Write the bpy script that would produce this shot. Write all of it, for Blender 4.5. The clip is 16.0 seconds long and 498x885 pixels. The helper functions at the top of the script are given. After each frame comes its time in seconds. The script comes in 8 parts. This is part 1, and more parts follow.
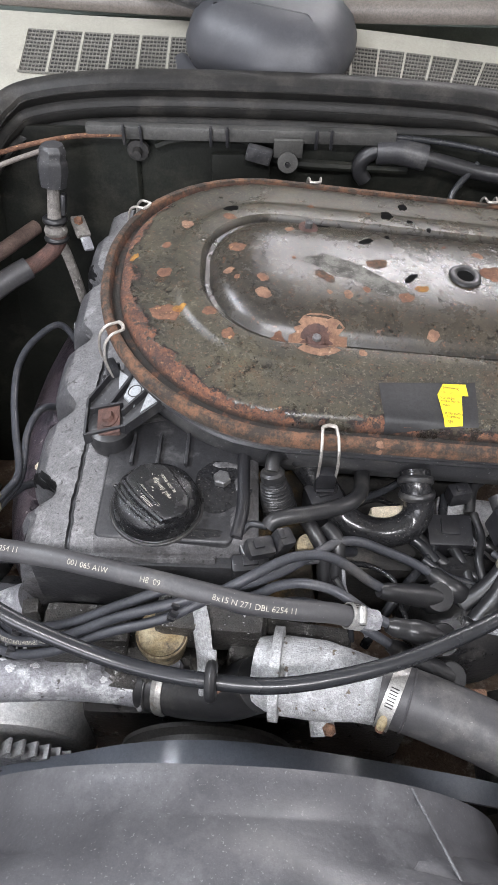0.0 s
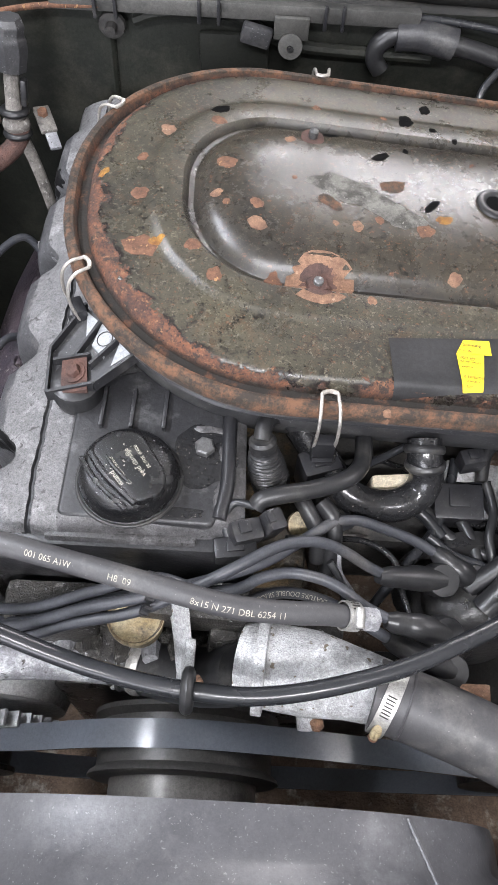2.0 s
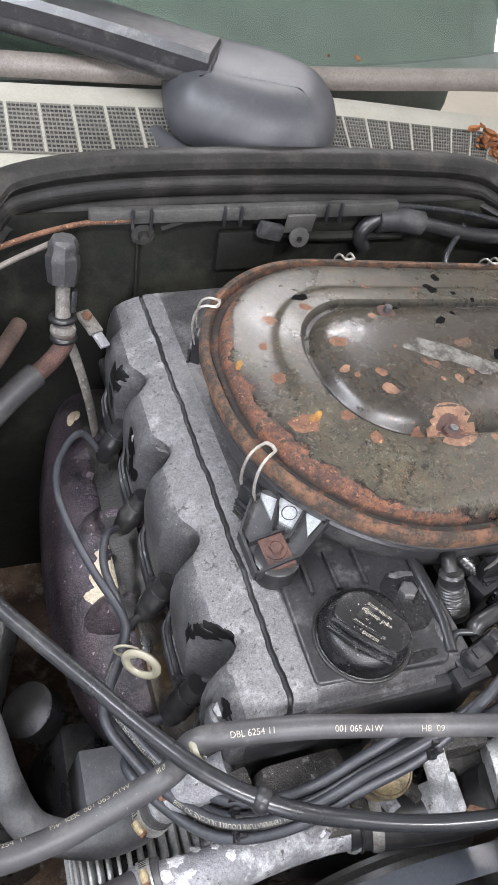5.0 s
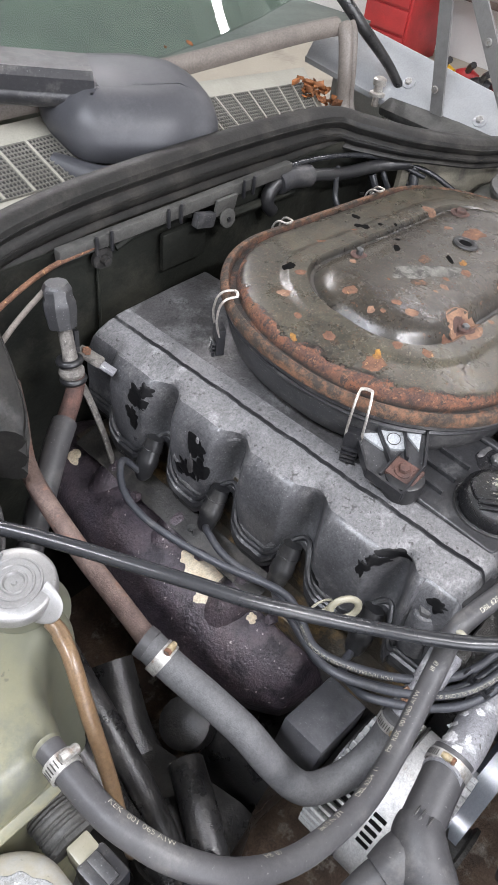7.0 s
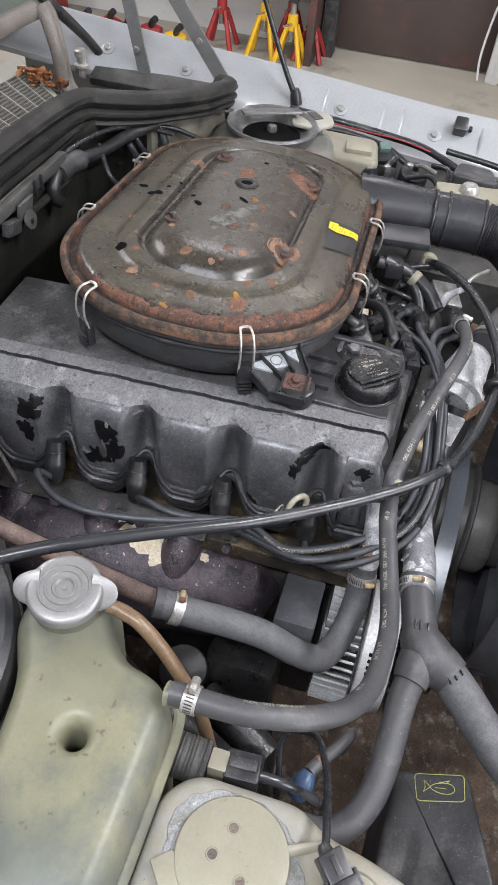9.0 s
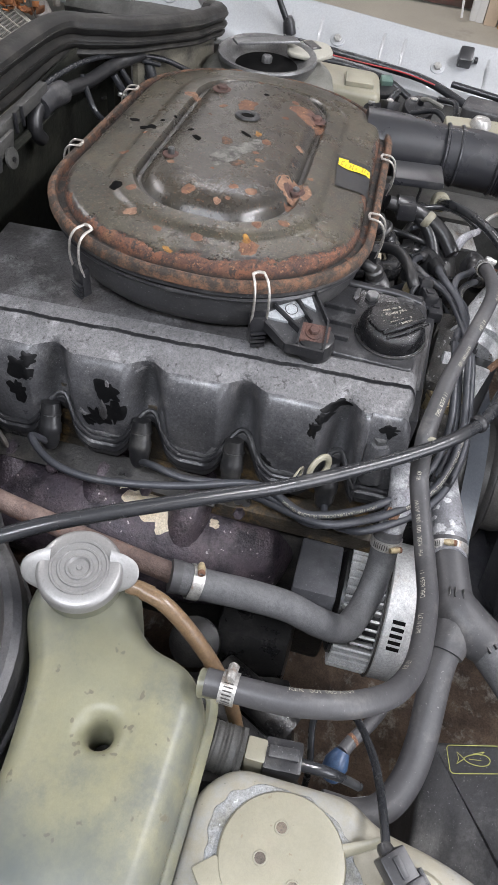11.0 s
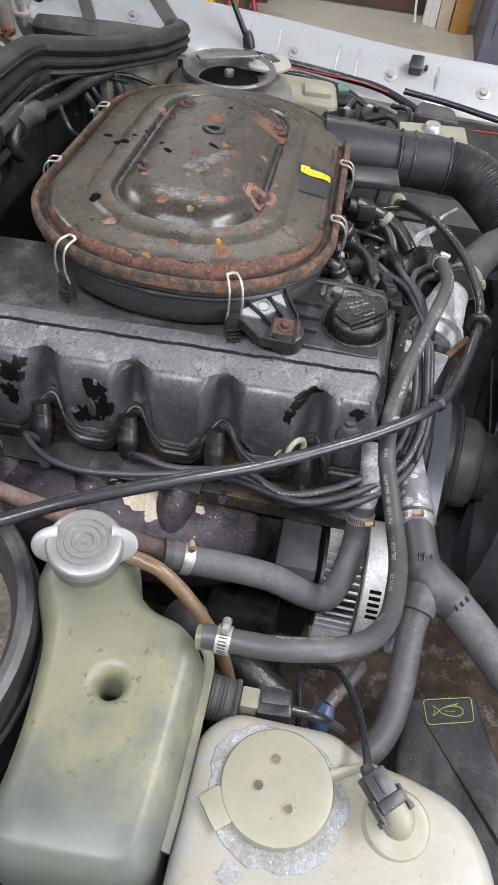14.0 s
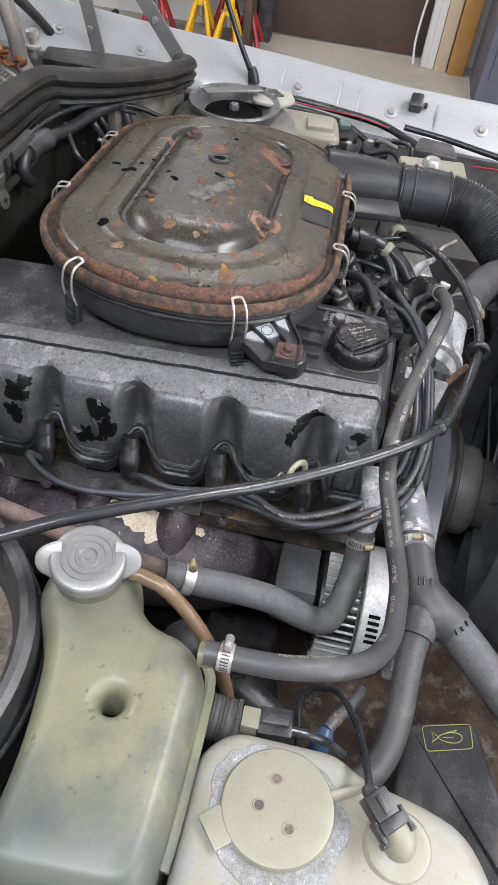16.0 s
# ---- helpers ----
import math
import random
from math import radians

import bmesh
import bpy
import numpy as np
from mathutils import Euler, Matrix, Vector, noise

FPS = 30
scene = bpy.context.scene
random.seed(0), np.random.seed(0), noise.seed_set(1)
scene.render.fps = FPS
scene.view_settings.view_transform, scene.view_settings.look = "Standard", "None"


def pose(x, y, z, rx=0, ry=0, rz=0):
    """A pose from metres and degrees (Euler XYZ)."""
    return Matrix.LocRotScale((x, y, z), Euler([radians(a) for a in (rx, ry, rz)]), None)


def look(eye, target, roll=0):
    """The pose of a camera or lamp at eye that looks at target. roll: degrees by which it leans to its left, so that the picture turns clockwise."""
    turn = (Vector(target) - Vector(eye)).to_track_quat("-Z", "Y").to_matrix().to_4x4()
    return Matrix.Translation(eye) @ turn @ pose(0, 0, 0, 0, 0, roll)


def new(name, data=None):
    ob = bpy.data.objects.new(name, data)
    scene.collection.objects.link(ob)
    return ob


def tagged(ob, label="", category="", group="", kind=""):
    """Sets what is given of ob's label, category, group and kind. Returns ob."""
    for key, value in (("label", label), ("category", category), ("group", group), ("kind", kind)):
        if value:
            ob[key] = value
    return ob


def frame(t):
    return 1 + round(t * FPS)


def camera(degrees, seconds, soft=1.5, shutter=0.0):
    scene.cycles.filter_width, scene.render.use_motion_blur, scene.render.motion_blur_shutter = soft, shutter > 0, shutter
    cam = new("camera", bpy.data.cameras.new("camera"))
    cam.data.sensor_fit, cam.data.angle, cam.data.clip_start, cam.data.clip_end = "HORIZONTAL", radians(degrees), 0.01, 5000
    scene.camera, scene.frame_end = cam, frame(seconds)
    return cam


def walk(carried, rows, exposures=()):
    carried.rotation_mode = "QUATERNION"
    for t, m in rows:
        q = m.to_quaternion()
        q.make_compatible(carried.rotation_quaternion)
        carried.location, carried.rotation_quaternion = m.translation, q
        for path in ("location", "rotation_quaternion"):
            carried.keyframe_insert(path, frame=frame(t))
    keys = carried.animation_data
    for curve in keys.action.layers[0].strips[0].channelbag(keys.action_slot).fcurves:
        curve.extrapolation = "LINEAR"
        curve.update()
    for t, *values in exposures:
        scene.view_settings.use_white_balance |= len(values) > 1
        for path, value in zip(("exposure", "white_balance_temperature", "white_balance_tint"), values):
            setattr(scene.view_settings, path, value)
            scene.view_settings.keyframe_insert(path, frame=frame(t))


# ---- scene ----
cam = camera(37.4, 16.0, 0.8)
PATH = [
    (0, (0.034, 0.033, 1.361), (0.005, 1.316, -0.173), 0.9),
    (0.5, (0.032, 0.106, 1.344), (0.048, 1.3, -0.26), 3.1),
    (1, (0.029, 0.126, 1.325), (0.022, 1.218, -0.35), 3.1),
    (1.5, (0.032, 0.134, 1.323), (0.027, 1.181, -0.381), 3.2),
    (2, (0.033, 0.133, 1.335), (0.043, 1.151, -0.387), 3.6),
    (2.5, (0.01, 0.133, 1.349), (0.05, 1.159, -0.367), 5.0),
    (3, (-0.02, 0.116, 1.378), (0.132, 1.267, -0.251), 8.2),
    (3.5, (-0.051, 0.064, 1.398), (0.19, 1.306, -0.15), 7.9),
    (4, (-0.113, 0.065, 1.391), (0.279, 1.329, -0.109), 11.1),
    (4.5, (-0.2, 0.138, 1.363), (0.248, 1.4, -0.122), 11.0),
    (4.7, (-0.223, 0.151, 1.363), (0.263, 1.413, -0.111), 11.0),
    (6.8, (-0.546, 0.224, 1.389), (0.518, 1.107, -0.056), 10.2),
    (7, (-0.539, 0.263, 1.381), (0.526, 1.144, -0.065), 8.0),
    (7.5, (-0.535, 0.292, 1.392), (0.633, 1.052, -0.043), 6.2),
    (8, (-0.631, 0.339, 1.406), (0.671, 0.869, -0.016), 4.1),
    (8.5, (-0.719, 0.375, 1.426), (0.629, 0.692, -0.017), 5.2),
    (9, (-0.68, 0.354, 1.427), (0.645, 0.661, -0.04), 5.9),
    (9.2, (-0.657, 0.347, 1.412), (0.656, 0.684, -0.06), 5.0),
    (11.3, (-0.649, 0.404, 1.379), (0.601, 0.604, -0.169), 7.5),
    (11.5, (-0.654, 0.402, 1.379), (0.588, 0.6, -0.176), 7.4),
    (12, (-0.659, 0.397, 1.388), (0.57, 0.581, -0.18), 7.2),
    (12.5, (-0.667, 0.39, 1.392), (0.56, 0.558, -0.179), 6.7),
    (13, (-0.672, 0.396, 1.392), (0.554, 0.547, -0.18), 6.9),
    (13.5, (-0.679, 0.397, 1.401), (0.566, 0.546, -0.157), 6.7),
    (14, (-0.702, 0.395, 1.413), (0.582, 0.551, -0.112), 6.8),
    (14.5, (-0.72, 0.393, 1.419), (0.593, 0.555, -0.081), 7.0),
    (15, (-0.74, 0.398, 1.427), (0.594, 0.565, -0.055), 7.5),
    (15.5, (-0.735, 0.399, 1.411), (0.612, 0.563, -0.058), 8.1),
    (16, (-0.714, 0.4, 1.411), (0.633, 0.56, -0.059), 7.8),
]
walk(cam, [(t, look(eye, target, roll)) for t, eye, target, roll in PATH], [(0.0, 0.18), (0.5, 0.44), (2.0, 0.44), (4.5, 0.42), (7.5, 0.30), (9.0, 0.03), (11.5, 0.04), (12.5, 0.06), (16.0, 0.07)])

# ---- light: unseen tubes under the garage ceiling and an added fill lamp in front ----
world = bpy.data.worlds.new("world")
scene.world = world
world.use_nodes = True
world.node_tree.nodes["Background"].inputs[0].default_value = (0.75, 0.82, 0.9, 1)
world.node_tree.nodes["Background"].inputs[1].default_value = 0.3


def area(name, where, target, wide, high, watts, colour):
    lamp = bpy.data.lights.new(name, "AREA")
    lamp.shape, lamp.size, lamp.size_y, lamp.energy, lamp.color = "RECTANGLE", wide, high, watts, colour
    ob = new(name, lamp)
    ob.matrix_world = look(where, target)
    return ob


area("tube_light_front", (0.1, -0.9, 2.7), (0.1, -0.9, 0), 1.5, 0.14, 68, (0.95, 0.945, 0.995))
area("tube_light_side", (-1.3, 0.6, 2.7), (-1.3, 0.6, 0), 0.14, 1.5, 57, (0.87, 0.905, 1.0))
# unseen, placed off its fitting for the sheen on the filter lid
area("tube_light_rear", (1.0, 3.0, 2.7), (0.9, 2.4, 0), 1.5, 0.14, 56, (0.98, 0.945, 0.985))
area("tube_light_far", (2.7, 0.9, 2.7), (2.7, 0.9, 0), 0.14, 1.5, 25, (0.98, 0.945, 0.985))
# unseen fill lamp added to brighten the front; no gate is built
area("front_fill", (-1.3, -3.8, 1.7), (-0.1, 0, 0.85), 2.8, 2.4, 185, (0.89, 0.905, 1.0))
scene.view_settings.exposure = 0.0


# ---- materials ----
def surface(name, base, second=None, rough=0.5, metal=0.0, scale=30.0, bump=0.15, fine=None, dirt=None, dirt_amount=0.0, dirt_scale=9.0,
            specks=None, speck_scale=160.0, speck_amount=0.0, coat=0.0, spread=0.15, transmission=0.0, subsurface=0.0, random_tone=0.0, shine=0.5, grain=0.26):
    """A worn surface: two colours mixed by a coarse noise, dirt in blotches, fine specks, relief of two sizes."""
    m = bpy.data.materials.new(name)
    m.use_nodes = True
    nodes, links = m.node_tree.nodes, m.node_tree.links
    out = nodes["Principled BSDF"]
    coords = nodes.new("ShaderNodeTexCoord").outputs["Object"]

    def noise_of(size, detail, rough_=0.6):
        n = nodes.new("ShaderNodeTexNoise")
        n.inputs["Scale"].default_value, n.inputs["Detail"].default_value, n.inputs["Roughness"].default_value = size, detail, rough_
        links.new(coords, n.inputs["Vector"])
        return n.outputs["Fac"]

    def ramp(value, low, high):
        r = nodes.new("ShaderNodeMapRange")
        r.inputs["From Min"].default_value, r.inputs["From Max"].default_value = low, high
        links.new(value, r.inputs["Value"])
        return r.outputs["Result"]

    def mix(factor, a, b):
        x = nodes.new("ShaderNodeMix")
        x.data_type = "RGBA"
        links.new(factor, x.inputs["Factor"])
        for value, slot in ((a, x.inputs[6]), (b, x.inputs[7])):
            if isinstance(value, tuple):
                slot.default_value = (*value, 1)
            else:
                links.new(value, slot)
        return x.outputs[2]

    second = second or tuple(c * 0.72 for c in base)
    coarse, small = noise_of(scale, 6), noise_of(scale * 11, 4)
    colour = mix(ramp(coarse, 0.33, 0.67), base, second)
    if dirt:
        blotch = ramp(noise_of(dirt_scale, 8, 0.7), 0.62 - 0.3 * dirt_amount, 0.78 - 0.3 * dirt_amount)
        colour = mix(blotch, colour, dirt)
    if specks:
        dots = ramp(noise_of(speck_scale, 2), 0.72 - 0.2 * speck_amount, 0.76 - 0.2 * speck_amount)
        colour = mix(dots, colour, specks)
    grainy = nodes.new("ShaderNodeMix")
    grainy.data_type, grainy.blend_type = "RGBA", "MULTIPLY"
    grainy.inputs["Factor"].default_value = 1.0
    tint = nodes.new("ShaderNodeMapRange")
    for key, v in (("From Min", 0.70), ("From Max", 1.05), ("To Min", 1 - grain), ("To Max", 1 + grain)):
        tint.inputs[key].default_value = v
    mixed = nodes.new("ShaderNodeMath")
    mixed.operation = "MULTIPLY_ADD"
    links.new(noise_of(1100, 2, 0.6), mixed.inputs[0])
    mixed.inputs[1].default_value = 0.75
    links.new(noise_of(330, 5, 0.75), mixed.inputs[2])
    links.new(mixed.outputs[0], tint.inputs["Value"])
    links.new(colour, grainy.inputs[6])
    links.new(tint.outputs["Result"], grainy.inputs[7])
    colour = grainy.outputs[2]
    if random_tone:
        tone = nodes.new("ShaderNodeHueSaturation")
        info = nodes.new("ShaderNodeObjectInfo")
        links.new(ramp(info.outputs["Random"], -1 / max(random_tone, 0.01), 1 + 1 / max(random_tone, 0.01)), tone.inputs["Value"])
        links.new(colour, tone.inputs["Color"])
        tone.inputs["Value"].default_value = 1
        v = nodes.new("ShaderNodeMapRange")
        v.inputs["To Min"].default_value, v.inputs["To Max"].default_value = 1 - random_tone, 1 + random_tone
        links.new(info.outputs["Random"], v.inputs["Value"])
        links.new(v.outputs["Result"], tone.inputs["Value"])
        colour = tone.outputs["Color"]
    links.new(colour, out.inputs["Base Color"])
    gloss = nodes.new("ShaderNodeMapRange")
    gloss.inputs["To Min"].default_value, gloss.inputs["To Max"].default_value = max(rough - spread, 0.03), min(rough + spread, 1)
    links.new(coarse, gloss.inputs["Value"])
    links.new(gloss.outputs["Result"], out.inputs["Roughness"])
    out.inputs["Metallic"].default_value = metal
    out.inputs["Specular IOR Level"].default_value = shine
    out.inputs["Coat Weight"].default_value = coat
    out.inputs["Transmission Weight"].default_value = transmission
    if subsurface:
        out.inputs["Subsurface Weight"].default_value = subsurface
        out.inputs["Subsurface Scale"].default_value = 0.02
        out.inputs["Subsurface Radius"].default_value = (1, 0.9, 0.6)
    both = nodes.new("ShaderNodeMath")
    both.operation = "ADD"
    links.new(coarse, both.inputs[0])
    links.new(small, both.inputs[1])
    relief = nodes.new("ShaderNodeBump")
    relief.inputs["Strength"].default_value, relief.inputs["Distance"].default_value = bump, 0.002
    links.new(both.outputs["Value"], relief.inputs["Height"])
    links.new(relief.outputs["Normal"], out.inputs["Normal"])
    return m


def lid_paint():
    """Old dark olive paint, dulled and scratched, with rust that eats in from the rim. The attribute 'edge' is the way in from the rim in metres."""
    m = bpy.data.materials.new("rusty_lid_paint")
    m.use_nodes = True
    nodes, links = m.node_tree.nodes, m.node_tree.links
    out = nodes["Principled BSDF"]
    coords = nodes.new("ShaderNodeTexCoord").outputs["Object"]

    def noise_of(size, detail, rough_=0.6, stretch=None):
        n = nodes.new("ShaderNodeTexNoise")
        n.inputs["Scale"].default_value, n.inputs["Detail"].default_value, n.inputs["Roughness"].default_value = size, detail, rough_
        source = coords
        if stretch:
            mapping = nodes.new("ShaderNodeMapping")
            mapping.inputs["Scale"].default_value = stretch
            mapping.inputs["Rotation"].default_value = (0, 0, 0.5)
            links.new(coords, mapping.inputs["Vector"])
            source = mapping.outputs["Vector"]
        links.new(source, n.inputs["Vector"])
        return n.outputs["Fac"]

    def ramp(value, low, high, a=0.0, b=1.0):
        r = nodes.new("ShaderNodeMapRange")
        for key, v in (("From Min", low), ("From Max", high), ("To Min", a), ("To Max", b)):
            r.inputs[key].default_value = v
        links.new(value, r.inputs["Value"])
        return r.outputs["Result"]

    def maths(kind, a, b):
        n = nodes.new("ShaderNodeMath")
        n.operation = kind
        for value, slot in ((a, n.inputs[0]), (b, n.inputs[1])):
            if isinstance(value, float):
                slot.default_value = value
            else:
                links.new(value, slot)
        return n.outputs[0]

    def mix(factor, a, b):
        x = nodes.new("ShaderNodeMix")
        x.data_type = "RGBA"
        links.new(factor, x.inputs["Factor"])
        for value, slot in ((a, x.inputs[6]), (b, x.inputs[7])):
            if isinstance(value, tuple):
                slot.default_value = (*value, 1)
            else:
                links.new(value, slot)
        return x.outputs[2]

    edge = nodes.new("ShaderNodeAttribute")
    edge.attribute_name = "edge"
    place = nodes.new("ShaderNodeSeparateXYZ")
    links.new(coords, place.inputs[0])
    way = edge.outputs["Fac"]
    # rust is heavy on the side towards the manifold and at the front corner, thin at the far end
    near_manifold = ramp(place.outputs["X"], -0.06, 0.10, 1.0, 0.55)
    front = ramp(place.outputs["Y"], 0.44, 0.70, 1.0, 0.72)
    heavy = maths("MULTIPLY", near_manifold, front)
    ragged = maths("MULTIPLY", maths("SUBTRACT", noise_of(24, 10, 0.76), 0.5), 0.058)
    inward = maths("ADD", maths("SUBTRACT", maths("MULTIPLY", heavy, 0.032), way), ragged)
    rim = ramp(inward, -0.0008, 0.0008)
    lifted = maths("MULTIPLY", ramp(inward, -0.0042, -0.0030), ramp(noise_of(70, 6), 0.40, 0.50))
    spots = ramp(noise_of(52, 4, 0.6), 0.715, 0.735)
    rust_mask = maths("MAXIMUM", rim, spots)
    dome = ramp(way, 0.094, 0.104)
    worn = ramp(noise_of(7.5, 11, 0.74), 0.40, 0.62)
    olive = mix(worn, (0.027, 0.026, 0.022), (0.080, 0.071, 0.049))
    olive = mix(maths("MULTIPLY", ramp(noise_of(75, 8, 0.75), 0.47, 0.58), 0.7), olive, (0.046, 0.042, 0.031))
    olive = mix(maths("MULTIPLY", ramp(noise_of(42, 9, 0.78), 0.53, 0.60), 0.4), olive, (0.080, 0.048, 0.029))
    smooth = mix(worn, (0.025, 0.022, 0.019), (0.050, 0.042, 0.031))
    olive = mix(maths("MULTIPLY", dome, 0.85), olive, smooth)
    olive = mix(ramp(noise_of(140, 8, 0.82), 0.535, 0.60), olive, (0.014, 0.012, 0.010))
    olive = mix(maths("MULTIPLY", ramp(noise_of(230, 5, 0.8), 0.58, 0.63), ramp(dome, 0.0, 1.0, 0.8, 0.4)), olive, (0.15, 0.134, 0.098))
    olive = mix(maths("MULTIPLY", ramp(noise_of(620, 4, 0.7), 0.57, 0.64), 0.9), olive, (0.014, 0.013, 0.012))
    olive = mix(maths("MULTIPLY", ramp(noise_of(360, 4, 0.75), 0.60, 0.64), ramp(dome, 0.0, 1.0, 0.5, 0.15)), olive, (0.19, 0.172, 0.135))
    olive = mix(maths("MULTIPLY", ramp(noise_of(300, 3, 0.7, (1.0, 1.3, 1.0)), 0.62, 0.66), 0.8), olive, (0.125, 0.060, 0.034))
    scratch = ramp(noise_of(60, 3, 0.5, (1, 14, 1)), 0.72, 0.75)
    olive = mix(scratch, olive, (0.10, 0.096, 0.085))
    rust = mix(ramp(noise_of(60, 9, 0.75), 0.42, 0.58), (0.175, 0.072, 0.038), (0.060, 0.031, 0.024))
    rust = mix(ramp(noise_of(30, 8, 0.7), 0.57, 0.66), rust, (0.24, 0.115, 0.055))
    rust = mix(ramp(noise_of(85, 7, 0.75), 0.56, 0.60), rust, (0.036, 0.026, 0.021))
    rust = mix(ramp(noise_of(230, 5, 0.75), 0.57, 0.64), rust, (0.25, 0.125, 0.065))
    rust = mix(ramp(noise_of(430, 4, 0.7), 0.56, 0.62), rust, (0.030, 0.021, 0.018))
    lip = mix(ramp(noise_of(55, 10, 0.8), 0.46, 0.58), (0.034, 0.026, 0.020), (0.165, 0.082, 0.045))
    lip = mix(ramp(noise_of(260, 5, 0.7), 0.55, 0.63), lip, (0.075, 0.052, 0.035))
    # Rim channel and moat darkened by colour: grime with painted recess shade.
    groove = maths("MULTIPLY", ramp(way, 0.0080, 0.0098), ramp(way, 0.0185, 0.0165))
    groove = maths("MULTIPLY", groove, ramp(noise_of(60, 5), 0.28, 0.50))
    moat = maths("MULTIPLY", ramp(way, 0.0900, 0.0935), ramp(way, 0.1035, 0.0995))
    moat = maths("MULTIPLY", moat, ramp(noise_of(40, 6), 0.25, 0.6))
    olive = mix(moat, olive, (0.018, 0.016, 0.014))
    paint = mix(rust_mask, mix(lifted, olive, (0.013, 0.010, 0.009)), rust)
    paint = mix(ramp(way, 0.0092, 0.0078), paint, lip)
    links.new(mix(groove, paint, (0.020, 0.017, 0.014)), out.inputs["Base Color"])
    gloss = maths("ADD", ramp(noise_of(22, 8, 0.7), 0.3, 0.7, 0.20, 0.42), maths("MULTIPLY", rust_mask, 0.45))
    links.new(maths("SUBTRACT", gloss, maths("MULTIPLY", dome, 0.04)), out.inputs["Roughness"])
    out.inputs["Metallic"].default_value = 0.0
    out.inputs["Specular IOR Level"].default_value = 0.5
    crumble = maths("MULTIPLY", noise_of(170, 8, 0.85), maths("ADD", maths("MULTIPLY", rust_mask, 2.4), ramp(dome, 0.0, 1.0, 0.18, 0.11)))
    height = maths("ADD", crumble, maths("MULTIPLY", rust_mask, -0.7))
    relief = nodes.new("ShaderNodeBump")
    relief.inputs["Strength"].default_value, relief.inputs["Distance"].default_value = 0.6, 0.0015
    links.new(height, relief.inputs["Height"])
    links.new(relief.outputs["Normal"], out.inputs["Normal"])
    return m


LID = lid_paint()
RUST = surface("rust", (0.205, 0.100, 0.056), (0.095, 0.047, 0.032), 0.85, 0, 120, 0.7, dirt=(0.07, 0.038, 0.026), dirt_amount=0.3, dirt_scale=140, specks=(0.34, 0.19, 0.09), speck_amount=0.4, speck_scale=240)
RUST_PALE = surface("pale_rust", (0.27, 0.155, 0.095), (0.14, 0.075, 0.050), 0.85, 0, 110, 0.7, dirt=(0.06, 0.04, 0.03), dirt_amount=0.25, dirt_scale=150, specks=(0.34, 0.22, 0.15), speck_amount=0.4)
RUST_DARK = surface("dark_rust", (0.115, 0.058, 0.045), (0.05, 0.032, 0.028), 0.8, 0.1, 60, 0.6)
OCHRE = surface("ochre_rust", (0.36, 0.19, 0.035), (0.20, 0.085, 0.025), 0.8, 0, 160, 0.7, dirt=(0.12, 0.055, 0.025), dirt_amount=0.45, dirt_scale=180)
RUBBER = surface("grey_black_rubber", (0.023, 0.023, 0.024), (0.015, 0.015, 0.016), 0.34, 0, 24, 0.1, dirt=(0.055, 0.053, 0.05), dirt_amount=0.28, dirt_scale=26)
HOSE = surface("dusty_hose_rubber", (0.061, 0.060, 0.062), (0.041, 0.040, 0.043), 0.5, 0, 20, 0.1, dirt=(0.115, 0.11, 0.105), dirt_amount=0.3, dirt_scale=18, specks=(0.16, 0.155, 0.15), speck_scale=380, speck_amount=0.12, grain=0.11)
FABRIC_HOSE = surface("fabric_hose", (0.098, 0.098, 0.101), (0.070, 0.070, 0.073), 0.6, 0, 60, 0.2, dirt=(0.13, 0.13, 0.13), dirt_amount=0.2)
CABLE = surface("cable_jacket", (0.026, 0.027, 0.030), (0.016, 0.017, 0.019), 0.26, 0, 18, 0.05, dirt=(0.08, 0.08, 0.08), dirt_amount=0.12, grain=0.11)
LEAD = surface("silicone_lead", (0.05, 0.052, 0.06), (0.034, 0.036, 0.042), 0.42, 0, 30, 0.08, dirt=(0.1, 0.095, 0.09), dirt_amount=0.25)
PLASTIC = surface("black_plastic", (0.022, 0.022, 0.024), (0.014, 0.014, 0.016), 0.36, 0, 40, 0.06, dirt=(0.07, 0.067, 0.064), dirt_amount=0.25, dirt_scale=30, specks=(0.2, 0.2, 0.2), speck_scale=500, speck_amount=0.08)
PLASTIC_DUSTY = surface("dusty_black_plastic", (0.042, 0.042, 0.044), (0.026, 0.026, 0.028), 0.45, 0, 16, 0.1, dirt=(0.10, 0.098, 0.096), dirt_amount=0.4, dirt_scale=14, specks=(0.22, 0.22, 0.22), speck_scale=520, speck_amount=0.22)
OILY = surface("oily_black", (0.012, 0.012, 0.013), (0.03, 0.029, 0.028), 0.3, 0, 30, 0.3, dirt=(0.05, 0.047, 0.045), dirt_amount=0.3, dirt_scale=40)
COVER = surface("cast_cover_grey", (0.092, 0.090, 0.092), (0.040, 0.038, 0.038), 0.42, 0.05, 18, 0.45, dirt=(0.165, 0.163, 0.165), dirt_amount=0.36, dirt_scale=24, specks=(0.024, 0.023, 0.022), speck_scale=220, speck_amount=0.34, grain=0.42)
LOBE = surface("lobe_wall_grey", (0.092, 0.092, 0.097), (0.056, 0.056, 0.059), 0.34, 0.05, 26, 0.12, dirt=(0.150, 0.146, 0.146), dirt_amount=0.32, dirt_scale=32, specks=(0.24, 0.24, 0.24), speck_scale=520, speck_amount=0.22, grain=0.42)
PALE_PANEL = surface("pale_bracket_panel", (0.36, 0.38, 0.39), (0.3, 0.31, 0.32), 0.5, 0, 40, 0.1, dirt=(0.16, 0.16, 0.155), dirt_amount=0.22, dirt_scale=60)
